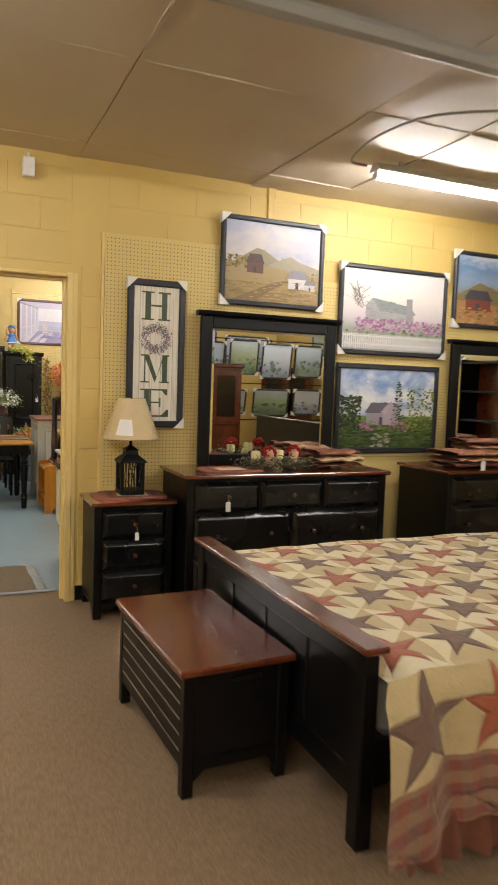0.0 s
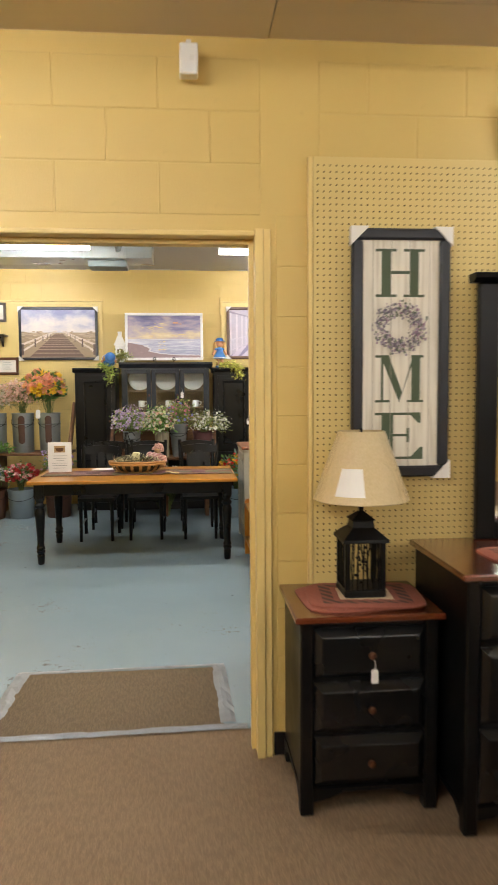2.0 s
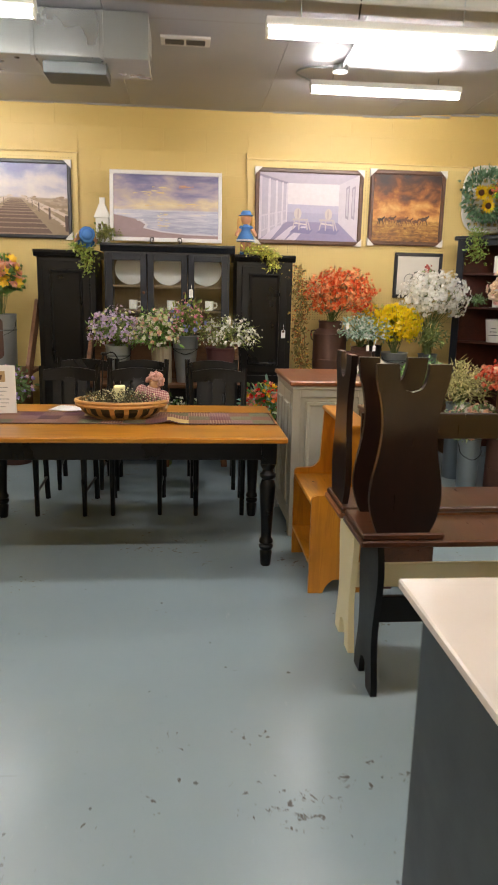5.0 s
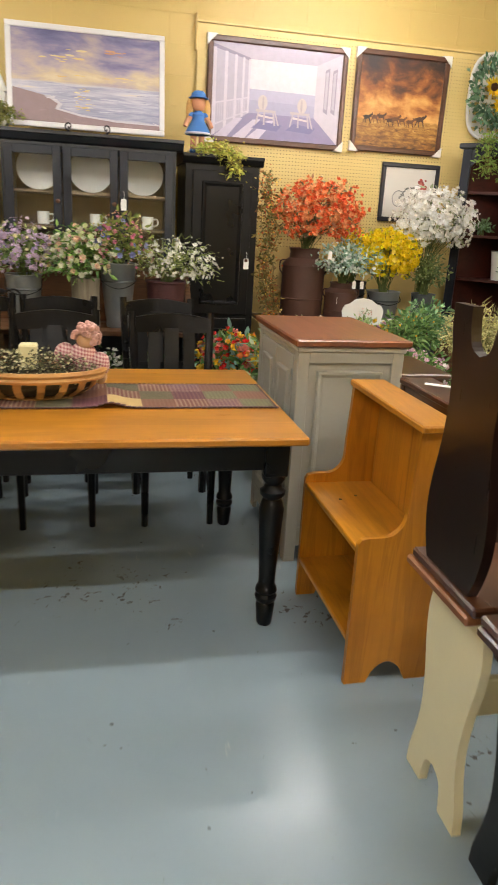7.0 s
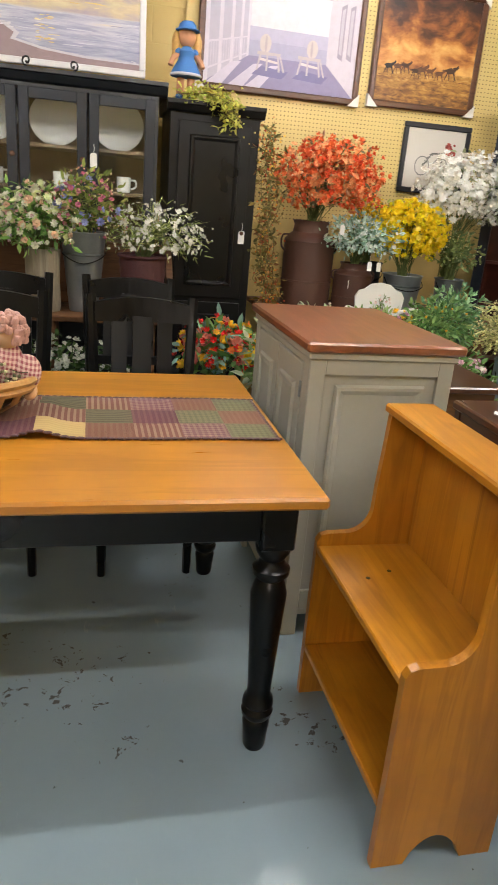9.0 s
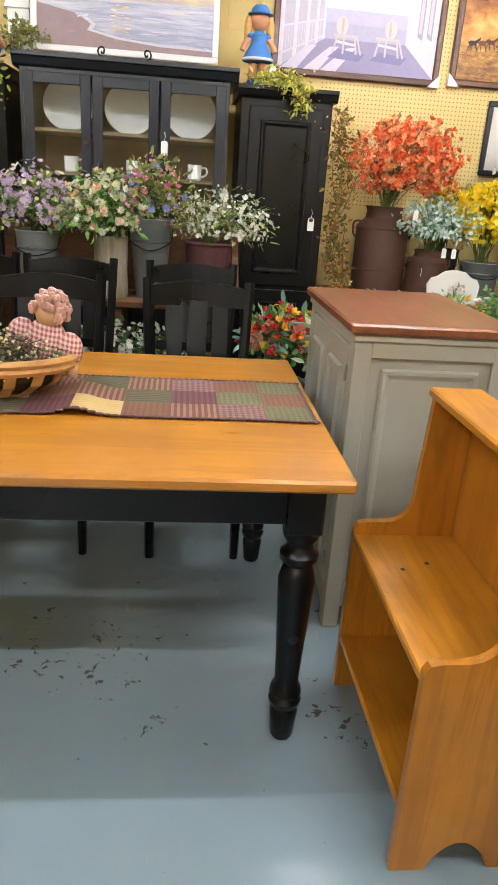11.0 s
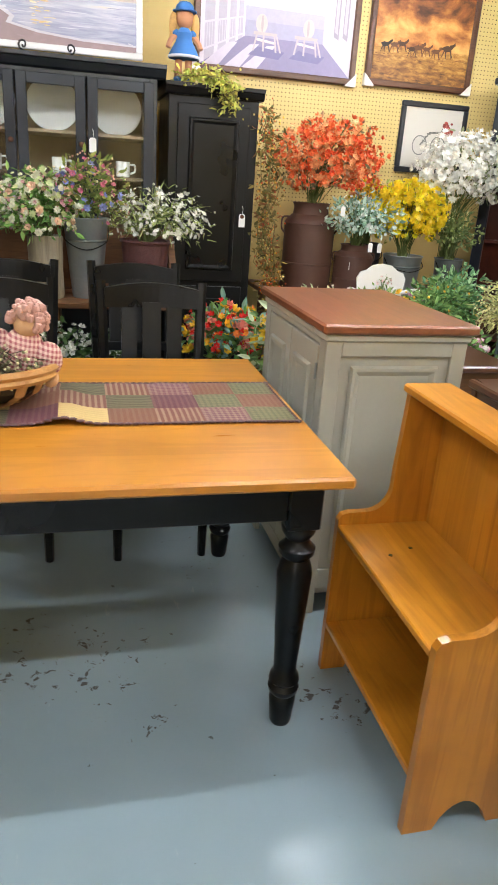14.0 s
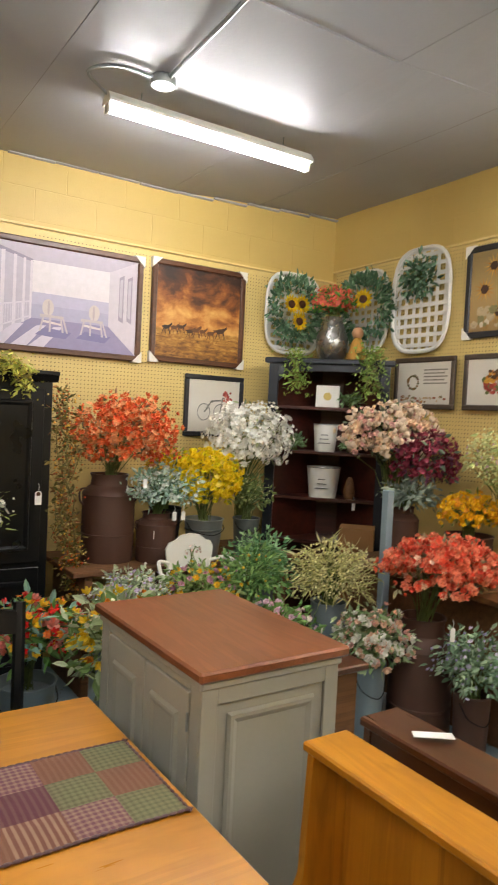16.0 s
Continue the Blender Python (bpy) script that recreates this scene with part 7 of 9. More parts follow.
flowers("tall wispy meadow bunch with pink tips", (0.95, 10.97, 1.13), (0.96, 10.95, 1.24), (0.22, 0.18, 0.23), [("c97a92", 40, 0.018, "pom"), ("dcc49a", 70, 0.014, "bud"), ("7f86b8", 14, 0.026, "daisy"), ("b98a7a", 30, 0.014, "bud")], (["7d8a42", "94984e", "6a7a3c"], 320, 0.05), 23, low=-0.45)
flowers("white daisies with fine grass", (1.26, 10.98, 1.02), (1.32, 10.94, 1.14), (0.29, 0.2, 0.18), [("ecebe2", 120, 0.02, "daisy"), ("dfe0cc", 60, 0.016, "bud")], (["8fa05a", "a9b070"], 300, 0.06), 24, leaf_tpl=NEEDLE)
flowers("white blossoms with dark leaves under the bench", (0.8, 10.9, 0.0), (0.75, 10.68, 0.5), (0.5, 0.13, 0.16), [("e8e8de", 110, 0.026, "rose"), ("d9dcc8", 40, 0.024, "daisy")], (["3f5a30", "526c3a"], 360, 0.06), 25, stems=30)

# red and yellow bunch beside the tall cupboard
bucket(1.66, 10.75, 0, 0.11, 0.14, 0.36, m_bluepail, "blue-grey bucket standing on the floor", 0)
flowers("roses, red and yellow flowers with broad leaves", (1.66, 10.75, 0.34), (1.66, 10.72, 0.6), (0.24, 0.18, 0.18), [("d98a7c", 16, 0.05, "rose"), ("c92a24", 40, 0.034, "cup"), ("ebb12a", 26, 0.042, "cup"), ("e0752c", 24, 0.03, "daisy")], (["4f7a3a", "6a9050", "7fa596"], 240, 0.085), 26)
bucket(1.95, 10.35, 0, 0.09, 0.115, 0.34, m_greypail, "grey floor bucket with flowers", 0)
flowers("yellow tulips with grey-green leaves", (1.95, 10.35, 0.32), (1.93, 10.35, 0.64), (0.22, 0.2, 0.24), [("eab92c", 22, 0.045, "cup"), ("d9862a", 12, 0.04, "cup"), ("d8d4b8", 30, 0.02, "daisy")], (["8fa076", "6f8a50", "a4ae8c"], 300, 0.085), 27)

# low ranks of greenery in front of the stand
k = 40
for x, y, z, rx, rz, hd, lf, lab in (
        (2.2, 10.75, 0.7, 0.26, 0.16, [("b8a4c4", 60, 0.02, "daisy"), ("e0dcd0", 60, 0.018, "bud")], ["9cab88", "b5bea4"], "dusty green and lilac bunch"),
        (2.55, 10.72, 0.72, 0.24, 0.15, [("e0b02c", 40, 0.024, "pom"), ("b98aa0", 24, 0.026, "rose")], ["6f8e4e", "90a66c"], "mixed bunch with small yellow flowers"),
        (2.86, 10.7, 0.76, 0.25, 0.17, [("d8a83a", 14, 0.018, "bud")], ["4f743e", "688c50", "80a05e"], "dense dark green foliage bunch in a pail"),
        (3.1, 10.95, 0.8, 0.24, 0.18, [], ["5a8058", "70986a", "8cac80"], "blue-green leafy bunch in a tall pail"),
        (3.25, 10.45, 0.8, 0.27, 0.2, [("d8cf9c", 260, 0.015, "bud"), ("c8c088", 220, 0.014, "bud")], ["b9b684", "a4a46a"], "pale dry grass bunch in a pail"),
        (2.75, 10.3, 0.58, 0.26, 0.16, [("d4b0c0", 40, 0.026, "rose"), ("e4dcd8", 30, 0.024, "daisy")], ["567a3e", "6f9050"], "green bunch with pale pink roses"),
        (3.22, 10.08, 0.55, 0.22, 0.17, [("eceae2", 40, 0.034, "rose"), ("e6c0a8", 30, 0.03, "rose"), ("d8a8a0", 20, 0.026, "cup")], ["6f8a5c", "8a9a74"], "white and peach roses in a grey pail"),
        (3.52, 9.66, 0.5, 0.22, 0.18, [("9a92b8", 60, 0.018, "bud"), ("c8c0d8", 30, 0.016, "daisy")], ["7a9478", "94a88c", "6a8468"], "grey-green bunch with lilac spikes")):
    r = 0.09 if z < 0.7 else 0.1
    h = z - rz * 0.75
    bucket(x, y, 0, r * 0.85, r, h, (m_greypail, m_galvdark, m_rust)[k % 3] if x < 3.2 or x > 3.5 else m_greypail, "tall pail standing on the floor", 0)
    flowers(lab, (x, y, h - 0.02), (x, y - 0.02, z), (rx, 0.22, rz), hd, (lf, 560, 0.05 if "grass" not in lab else 0.085), k, low=-0.55, leaf_tpl=NEEDLE if "grass" in lab else None)
    k += 1

# white metal chair among the greenery
wc = thing("garden_chair", "small white metal chair with a rounded back among the plants", "chair", pose(2.66, 11.02, 0))
part("back_plate", G().prism([(-0.14, 0.76), (0.14, 0.76), (0.155, 0.88), (0.135, 0.915), (0.1, 0.925), (0.06, 0.955), (0.0, 0.965), (-0.06, 0.955), (-0.1, 0.925), (-0.135, 0.915), (-0.155, 0.88)], 0.0, 0.012, "y"), m_white, wc)
for s in (-1, 1):
    part("arm", G().tube(curve_pts([(s * 0.14, 0.0, 0.8), (s * 0.22, -0.05, 0.82), (s * 0.26, -0.16, 0.78), (s * 0.26, -0.2, 0.7), (s * 0.26, -0.2, 0.0)], 5), 0.011, 8), m_white, wc, "", True)
    part("rear_leg", G().tube([(s * 0.13, 0.006, 0.8), (s * 0.15, 0.02, 0.0)], 0.011, 8), m_white, wc, "", True)
part("seat_plate", G().box((-0.24, -0.22, 0.44), (0.24, 0.02, 0.46), 0.006), m_white, wc)
flowers("faded painted posy on the chair's back", (2.66, 11.005, 0.82), (2.67, 11.0, 0.86), (0.06, 0.006, 0.05), [("d8b9b0", 5, 0.012, "daisy")], (["8a987a"], 14, 0.02), 60, stems=4)

# right wall: shelf of cans and large bunches
floor_plank("display_stand", 3.72, 4.34, 9.3, 10.95, 0.78, "weathered plank stand along the side wall", 3)
part("grey_post", G().box((3.664, 10.45, 0.0), (3.718, 10.5, 1.26), 0.004), m_bluepail, bpy.data.objects["display_stand.001"])
milk_can(3.96, 10.62, 0.78, 0.11, 0.36, m_rust, "rusty brown can on the side stand")
flowers("large bunch of pale peach pompon flowers", (4.0, 10.75, 1.1), (3.93, 10.72, 1.6), (0.4, 0.26, 0.2), [("dcbea2", 150, 0.03, "pom"), ("e8d6c0", 120, 0.03, "ball"), ("d8aca4", 60, 0.028, "pom")], (["6a7a5c", "7f8a70"], 120, 0.06), 61, low=-0.7)
flowers("dark maroon leaves and flowers", (3.96, 10.62, 1.12), (4.02, 10.5, 1.44), (0.26, 0.18, 0.2), [("7c2c3c", 160, 0.03, "cup"), ("9a4054", 90, 0.026, "daisy")], (["5a2836", "73455a", "6a7a68"], 260, 0.06), 62, low=-0.6)
flowers("dusty grey-green leaves below the maroon bunch", (3.96, 10.62, 1.1), (3.9, 10.5, 1.22), (0.2, 0.15, 0.13), [], (["78877a", "8f9a8c"], 220, 0.06), 63)
bucket(4.1, 10.2, 0.78, 0.12, 0.14, 0.24, m_rust, "brown metal pail on the side stand", 0)
flowers("golden yellow flowers in a brown pail", (4.1, 10.2, 1.0), (4.07, 10.18, 1.15), (0.2, 0.17, 0.13), [("eab020", 120, 0.026, "rose"), ("d9951c", 60, 0.024, "daisy")], (["6a7a3a"], 80, 0.05), 64)
flowers("pale yellow-green bunch against the side wall", (4.2, 10.0, 1.0), (4.16, 10.0, 1.5), (0.22, 0.26, 0.2), [("d8b8bc", 20, 0.022, "rose"), ("cfcf98", 330, 0.02, "bud")], (["9aa66a", "b4b47c"], 260, 0.05), 65, low=-0.7)
milk_can(3.5, 9.98, 0.0, 0.165, 0.66, m_rust, "large rusty brown milk can on the floor")
flowers("coral red leafy sprays in a rusty milk can", (3.5, 9.98, 0.63), (3.56, 9.93, 0.9), (0.38, 0.28, 0.19), [("d8644a", 240, 0.032, "cup"), ("e68a6c", 240, 0.03, "rose"), ("c24c38", 90, 0.028, "cup"), ("eeb094", 60, 0.024, "daisy")], (["7a8060", "8f8a6a"], 170, 0.055), 66, low=-0.3)
price_tag(3.42, 9.72, 0.72, 1.0)
bucket(3.86, 9.55, 0.0, 0.11, 0.14, 0.62, m_bluepail, "tall pale blue tin pail", 1)

# left side of the back room
floor_plank("display_stand", -2.3, -0.42, 11.05, 11.6, 0.79, "brown plank stand with buckets along the end wall", 3)
part("end_board", G().prism([(11.0, 0.7), (11.06, 0.7), (11.55, 1.3), (11.55, 1.42), (11.48, 1.42), (11.0, 0.86)], -0.43, -0.4, "x"), m_oldwood, bpy.data.objects["display_stand.002"])
for i, x in enumerate((-0.69, -1.02, -1.36)):
    c = bucket(x, 11.27, 0.79, 0.125, 0.135, 0.5, m_galv, "galvanised can with a rust-brown worn patch", 1)
    g = G()
    a0 = -math.pi / 2 - 0.25
    vs = []
    for j in range(7):
        for q in range(7):
            a = a0 + 0.6 * q / 6
            z = 0.14 + 0.3 * j / 6 + (0.03 * math.sin(math.pi * q / 6) * (-1 if j == 0 else 1 if j == 6 else 0))
            rr = 0.125 + 0.01 * z / 0.5 + 0.0035
            vs.append((rr * math.cos(a), rr * math.sin(a), z))
    g.add(vs, [(7 * j + q, 7 * j + q + 1, 7 * j + q + 8, 7 * j + q + 7) for j in range(6) for q in range(6)])
    part("rust_patch", g, m_rust, c, "rust-brown worn patch")
flowers("pink and yellow lilies with green leaves", (-0.69, 11.27, 1.27), (-0.74, 11.22, 1.62), (0.26, 0.2, 0.19), [("f0a084", 40, 0.07, "rose"), ("f6b83a", 44, 0.07, "cup"), ("b04848", 6, 0.05, "rose"), ("eeb4a4", 26, 0.06, "cup")], (["4a6a34", "5f8040"], 300, 0.1), 71, low=-0.5)
flowers("faded pink blossom bunch", (-1.02, 11.27, 1.27), (-1.06, 11.22, 1.52), (0.26, 0.2, 0.2), [("c9a598", 170, 0.022, "daisy"), ("d8bcae", 90, 0.024, "pom")], (["7d7a58", "948a68"], 200, 0.045), 72, low=-0.5)
flowers("white and cream blossom bunch", (-1.36, 11.27, 1.27), (-1.38, 11.2, 1.47), (0.26, 0.2, 0.2), [("e2d9cc", 150, 0.026, "daisy"), ("d3c0a8", 60, 0.022, "cup")], (["7a8258", "8d946a"], 200, 0.05), 73, low=-0.5)
price_tag(-0.8, 11.12, 1.4, 1.6)
for x, y, hd, lf, mt, lab in ((-1.0, 10.98, [("b5403c", 40, 0.04, "rose"), ("d9a0a0", 30, 0.034, "rose"), ("e6ddd0", 20, 0.03, "bud")], ["5f7a48", "4c6a3a"], m_greypail, "red and pink roses"), (-1.34, 10.95, [("e8e6dc", 60, 0.028, "rose"), ("5c6a9a", 24, 0.026, "daisy")], ["5c7844", "6f8a52"], m_rust, "white and blue flowers"), (-0.55, 11.0, [("a692c4", 26, 0.036, "cup"), ("d9b0b8", 12, 0.036, "cup")], ["6a8450"], m_rust, "lilac tulips"), (-1.7, 11.0, [("d8c8c0", 60, 0.028, "rose")], ["5c7844"], m_greypail, "pale mixed flowers")):
    bucket(x, y, 0, 0.14, 0.165, 0.36, mt, "wide pot standing on the concrete floor", 0)
    flowers(lab + " in a floor pot", (x, y, 0.33), (x, y - 0.03, 0.54 if x < -0.6 else 0.68), (0.2, 0.16, 0.15 if x < -0.6 else 0.2), hd, (lf, 200, 0.06), int(-x * 100))
flowers("trailing green leaves on the stand's edge", (-1.35, 11.1, 0.79), (-1.3, 11.05, 0.86), (0.22, 0.1, 0.06), [], (["5c8040", "79a052"], 130, 0.06), 77)

# ---- small things: front room ----


def shade_mat():
    w = Net("wrapped_linen_shade")
    v = w.coords(jitter=False)
    lin = w.noise(w.coords((1, 1, 0.3), jitter=False), 220.0, 2)
    w.set("Base Color", w.mix(lin, rgb("c0a878"), rgb("dcc79c")))
    w.set("Roughness", 0.5)
    w.set("Coat Weight", 1.0)
    w.set("Coat Roughness", 0.05)
    cre = w.noise(w.coords((1.0, 1.0, 0.45), jitter=False), 22.0, 4, 0.6, 1.2)
    o = w.n("Bump", Strength=1.0, Distance=0.014)
    w.link(cre, o.inputs["Height"])
    w.link(o.outputs[0], w.b.inputs["Coat Normal"])
    return w.m


lp = thing("table_lamp", "table lamp with a black lantern base and a plastic-wrapped tan shade", "lamp", pose(1.722, 4.83, 0.766))
B, Hh = 0.08, 0.21
part("base_plate", G().box((-B, -B, 0), (B, B, 0.03), 0.006), m_iron, lp)
for x in (-B + 0.012, B - 0.012):
    for y in (-B + 0.012, B - 0.012):
        part("post", G().box((x - 0.01, y - 0.01, 0.03), (x + 0.01, y + 0.01, Hh), 0.003), m_iron, lp)
part("roof", G().prism([(-B - 0.01, Hh), (B + 0.01, Hh), (0.045, Hh + 0.05), (-0.045, Hh + 0.05)], -0.0, 0.0, "y").lathe([(0.125, Hh), (0.122, Hh + 0.012), (0.06, Hh + 0.05), (0.055, Hh + 0.075), (0.065, Hh + 0.08), (0.03, Hh + 0.1), (0.012, Hh + 0.11), (0.012, Hh + 0.16)], (0, 0, 0), 4, pose(0, 0, 0, 0, 0, 45)), m_iron, lp)
rl = random.Random(3)
for rot in (0, 90, 180, 270):
    g = G()
    for k in range(6):
        x = -0.05 + 0.02 * k
        g.tube([(x, -B + 0.006, 0.03), (x + rl.uniform(-0.008, 0.008), -B + 0.004, 0.12), (x + rl.uniform(-0.01, 0.01), -B + 0.006, Hh)], 0.0028, 5)
    for k in range(26):
        x, z = rl.uniform(-0.06, 0.06), rl.uniform(0.05, Hh - 0.015)
        g.add([(x, -B + 0.003, z), (x + 0.012, -B, z + 0.006), (x + 0.002, -B + 0.001, z + 0.016)], [(0, 1, 2)])
    ob = part("vine_screen", g, m_iron, lp, "cut-out vine pattern")
    ob.matrix_basis = pose(0, 0, 0, 0, 0, rot)
S0 = 0.365
m_shade = shade_mat()
g = G().lathe([(0.182, S0), (0.184, S0 + 0.004), (0.09, S0 + 0.262), (0.087, S0 + 0.262), (0.18, S0)], (0, 0, 0), 36, None, False)
part("shade", g, m_shade, lp, "tan linen shade still in clear wrap", True)
part("harp", G().tube([(0, 0, Hh + 0.15), (0, 0, S0 + 0.255), (0, 0, S0 + 0.272)], 0.005, 6), m_iron, lp)
vs = []
for j in range(2):
    for i in range(5):
        a = radians(-118 + (9 if j else 10.5) * (i - 2) * 0.9)
        z = S0 + 0.03 + 0.1 * j
        r = 0.184 - (0.094 / 0.258) * (z - S0) + 0.0025
        vs.append((r * math.cos(a), r * math.sin(a), z))
part("paper_label", G().add(vs, [(i, i + 1, i + 6, i + 5) for i in range(4)]), m_paper, lp, "white paper label")


def placemat_mat():
    w = Net("quilted_placemat")
    sp = w.n("SeparateXYZ")
    w.link(w.tc.outputs["Generated"], sp.inputs[0])
    u, v = sp.outputs[0], sp.outputs[1]
    e = w.math("MINIMUM", w.math("MINIMUM", u, w.math("SUBTRACT", 1.0, u)), w.math("MINIMUM", v, w.math("SUBTRACT", 1.0, v)))
    n = w.noise(w.coords(), 120.0, 2)
    band = w.math("LESS_THAN", w.math("ABSOLUTE", w.math("SUBTRACT", e, 0.17)), 0.05)
    chk = w.math("LESS_THAN", w.math("FRACT", w.math("MULTIPLY", w.math("ADD", u, w.math("MULTIPLY", v, 0.7)), 9.0)), 0.5)
    inner = w.math("GREATER_THAN", e, 0.27)
    c = w.mix(n, rgb("7c4436"), rgb("9a5c4a"))
    c = w.mix(w.math("MULTIPLY", band, w.math("MULTIPLY_ADD", chk, 0.6, 0.3)), c, rgb("4a332c"))
    c = w.mix(inner, c, w.mix(n, rgb("c7ad88"), rgb("ddc8a8")))
    w.set("Base Color", c)
    w.set("Roughness", 0.9)
    w.bump(w.noise(w.coords(), 45.0, 3), 0.6, 0.004)
    return w.m


m_pmat = placemat_mat()


def placemat(m, label, W=0.42, D=0.3, seed=1, h=0.009):
    rg = random.Random(seed)
    o = []
    for i in range(28):
        a = 2 * math.pi * i / 28
        c, s = math.cos(a), math.sin(a)
        k = (abs(c) ** 6 + abs(s) ** 6) ** (-1 / 6)
        o.append((W / 2 * c * k * rg.uniform(0.985, 1.01), D / 2 * s * k * rg.uniform(0.985, 1.01)))
    g = G()
    n = len(o)
    vs = [(x, y, 0.0) for x, y in o] + [(x, y, h * 0.7) for x, y in o] + [(x * 0.96, y * 0.96, h + rg.uniform(0, 0.002)) for x, y in o] + [(x * 0.5, y * 0.5, h + rg.uniform(0, 0.003)) for x, y in o] + [(0, 0, h)]
    fs = [tuple(range(n))[::-1]]
    for r in range(3):
        fs += [(r * n + i, r * n + (i + 1) % n, (r + 1) * n + (i + 1) % n, (r + 1) * n + i) for i in range(n)]
    fs += [(3 * n + i, 3 * n + (i + 1) % n, 4 * n) for i in range(n)]
    return solo("placemat", g.add(vs, fs), m_pmat, label, "placemat", "quilted placemats", m, True)


placemat(pose(1.715, 4.83, 0.745, 0, 0, 4), "rust and tan quilted placemat on the nightstand", 0.46, 0.34, 1)
placemat(pose(1.73, 4.815, 0.755, 0, 0, -5), "rust and tan quilted placemat under the lamp", 0.44, 0.32, 2)
placemat(pose(2.36, 4.66, 0.93, 0, 0, 2), "rust quilted placemat on the dresser", 0.42, 0.28, 3)


def folded_cloths(m, n, W, D, seed, label):
    rg = random.Random(seed)
    t = thing("folded_textiles", label, "textiles", m, "folded textiles")
    z = 0.0
    cols = ["9a6a52", "7a4636", "c9ad88", "8b5a48", "b08a6a"]
    for k in range(n):
        h = rg.uniform(0.032, 0.045)
        w, d = W * rg.uniform(0.8, 1.0), D * rg.uniform(0.8, 1.0)
        ox, oy = rg.uniform(-0.02, 0.02), rg.uniform(-0.02, 0.02)

        def fn(u, v, z=z, h=h, w=w, d=d, ox=ox, oy=oy):
            a = 2 * math.pi * v
            return (ox + (u - 0.5) * w + 0.03 * noise.noise((v * 4, k * 1.7, seed)), oy + d / 2 * (abs(math.cos(a)) ** 0.5) * (1 if math.cos(a) > 0 else -1) + 0.012 * noise.noise((u * 4, k, v)), z + h / 2 + h / 2 * math.sin(a) * (0.8 + 0.5 * noise.noise((u * 6, 2.2, k + seed))) + 0.014 * noise.noise((u * 5.1, v * 2, k + seed)) + 0.01)
        part("folded_cloth", cloth_grid(fn, 22, 18), plain("cloth_" + cols[(k + seed) % 5], rgb(cols[(k + seed) % 5]), 0.9, 0, 0.4, 30.0, 0.6, 120.0), t, "", True)
        z += h + 0.006
    return t


folded_cloths(pose(3.17, 4.68, 0.93, 0, 0, 8), 3, 0.42, 0.2, 1, "folded rust and tan cloths on the dresser")
folded_cloths(pose(3.1, 4.85, 0.93, 0, 0, -14), 3, 0.3, 0.16, 2, "rolled tan and rust runners on the dresser")
folded_cloths(pose(4.34, 4.6, 0.93, 0, 0, 5), 3, 0.62, 0.36, 3, "pile of folded red and tan table linens")
folded_cloths(pose(4.58, 4.72, 1.05, 0, 0, -10), 2, 0.5, 0.3, 4, "upper folded tan linens on the pile")
tg = price_tag(4.3, 4.4, 1.05, 1.2)

# candle wreath with two rag dolls
wr = thing("berry_wreath", "grey-brown berry wreath on the dresser", "wreath", pose(2.72, 4.68, 0.93))
g1, g2, g3 = G(), G(), G()
rw = random.Random(8)
for k in range(1150):
    a = rw.uniform(0, 6.283)
    r = 0.155 + rw.gauss(0, 0.042)
    p = Vector((r * 1.25 * math.cos(a), r * 0.75 * math.sin(a), 0.012 + abs(rw.gauss(0.03, 0.022))))
    if k % 3 == 0:
        d = Vector((rw.gauss(0, 1), rw.gauss(0, 1), rw.gauss(0, 0.5))).normalized()
        g1.tube([p - d * 0.03, p, p + d * 0.035], 0.0018, 4)
    else:
        stamp(g2 if k % 2 else g3, HEADS["bud"], [p], [(rw.gauss(0, 1), rw.gauss(0, 1), 1)], [0.012], rw)
part("twig_bundle", g1, pm("4a4030"), wr)["kind"] = "stuff"
part("berries", g2, pm("8f8a70"), wr)["kind"] = "stuff"
part("berries", g3, pm("565a40"), wr)["kind"] = "stuff"
m_wax = plain("cream_wax", rgb("e6dca8"), 0.45, 0, 0.05)
for x, y, r, h in ((2.74, 4.7, 0.034, 0.13), (2.58, 4.74, 0.03, 0.12), (2.66, 4.83, 0.028, 0.1)):
    cn = thing("candle", "cream pillar candle inside the wreath", "candle", pose(x, y, 0.93), "candles")
    part("wax", G().lathe([(r, 0), (r, h - 0.01), (r * 0.9, h), (r * 0.5, h - 0.006), (0, h - 0.008)], (0, 0, 0), 16), m_wax, cn, "", True)
    part("wick", G().tube([(0, 0, h - 0.01), (0.002, 0, h + 0.008)], 0.0015, 5), m_iron, cn)
for x, y in ((2.63, 4.62), (2.84, 4.66)):
    g = G()
    g.ball((0, 0, 0.085), (0.035, 0.032, 0.035), 12, 8)
    g.lathe([(0.03, 0.0), (0.036, 0.02), (0.026, 0.055), (0.015, 0.06)], (0, 0, 0), 12)
    g.k = 1
    rd = random.Random(int(x * 100))
    for k in range(120):
        a, b = rd.uniform(0, 6.28), rd.uniform(-0.2, 1.4)
        d = Vector((math.cos(a) * math.cos(b), abs(math.sin(a) * math.cos(b)) * (1 if rd.random() < 0.75 else -0.4), math.sin(b))).normalized()
        g.ball(Vector((0, 0.004, 0.09)) + d * rd.uniform(0.036, 0.05), 0.009, 5, 4)
    solo("rag_doll", g, [plain("doll_cloth", rgb("d6b08c"), 0.8), plain("red_yarn", rgb("a01818"), 0.9, 0, 0.3, 60.0, 0.6)], "small rag doll with red yarn hair in the wreath", "doll", "rag dolls", pose(x, y, 0.955))

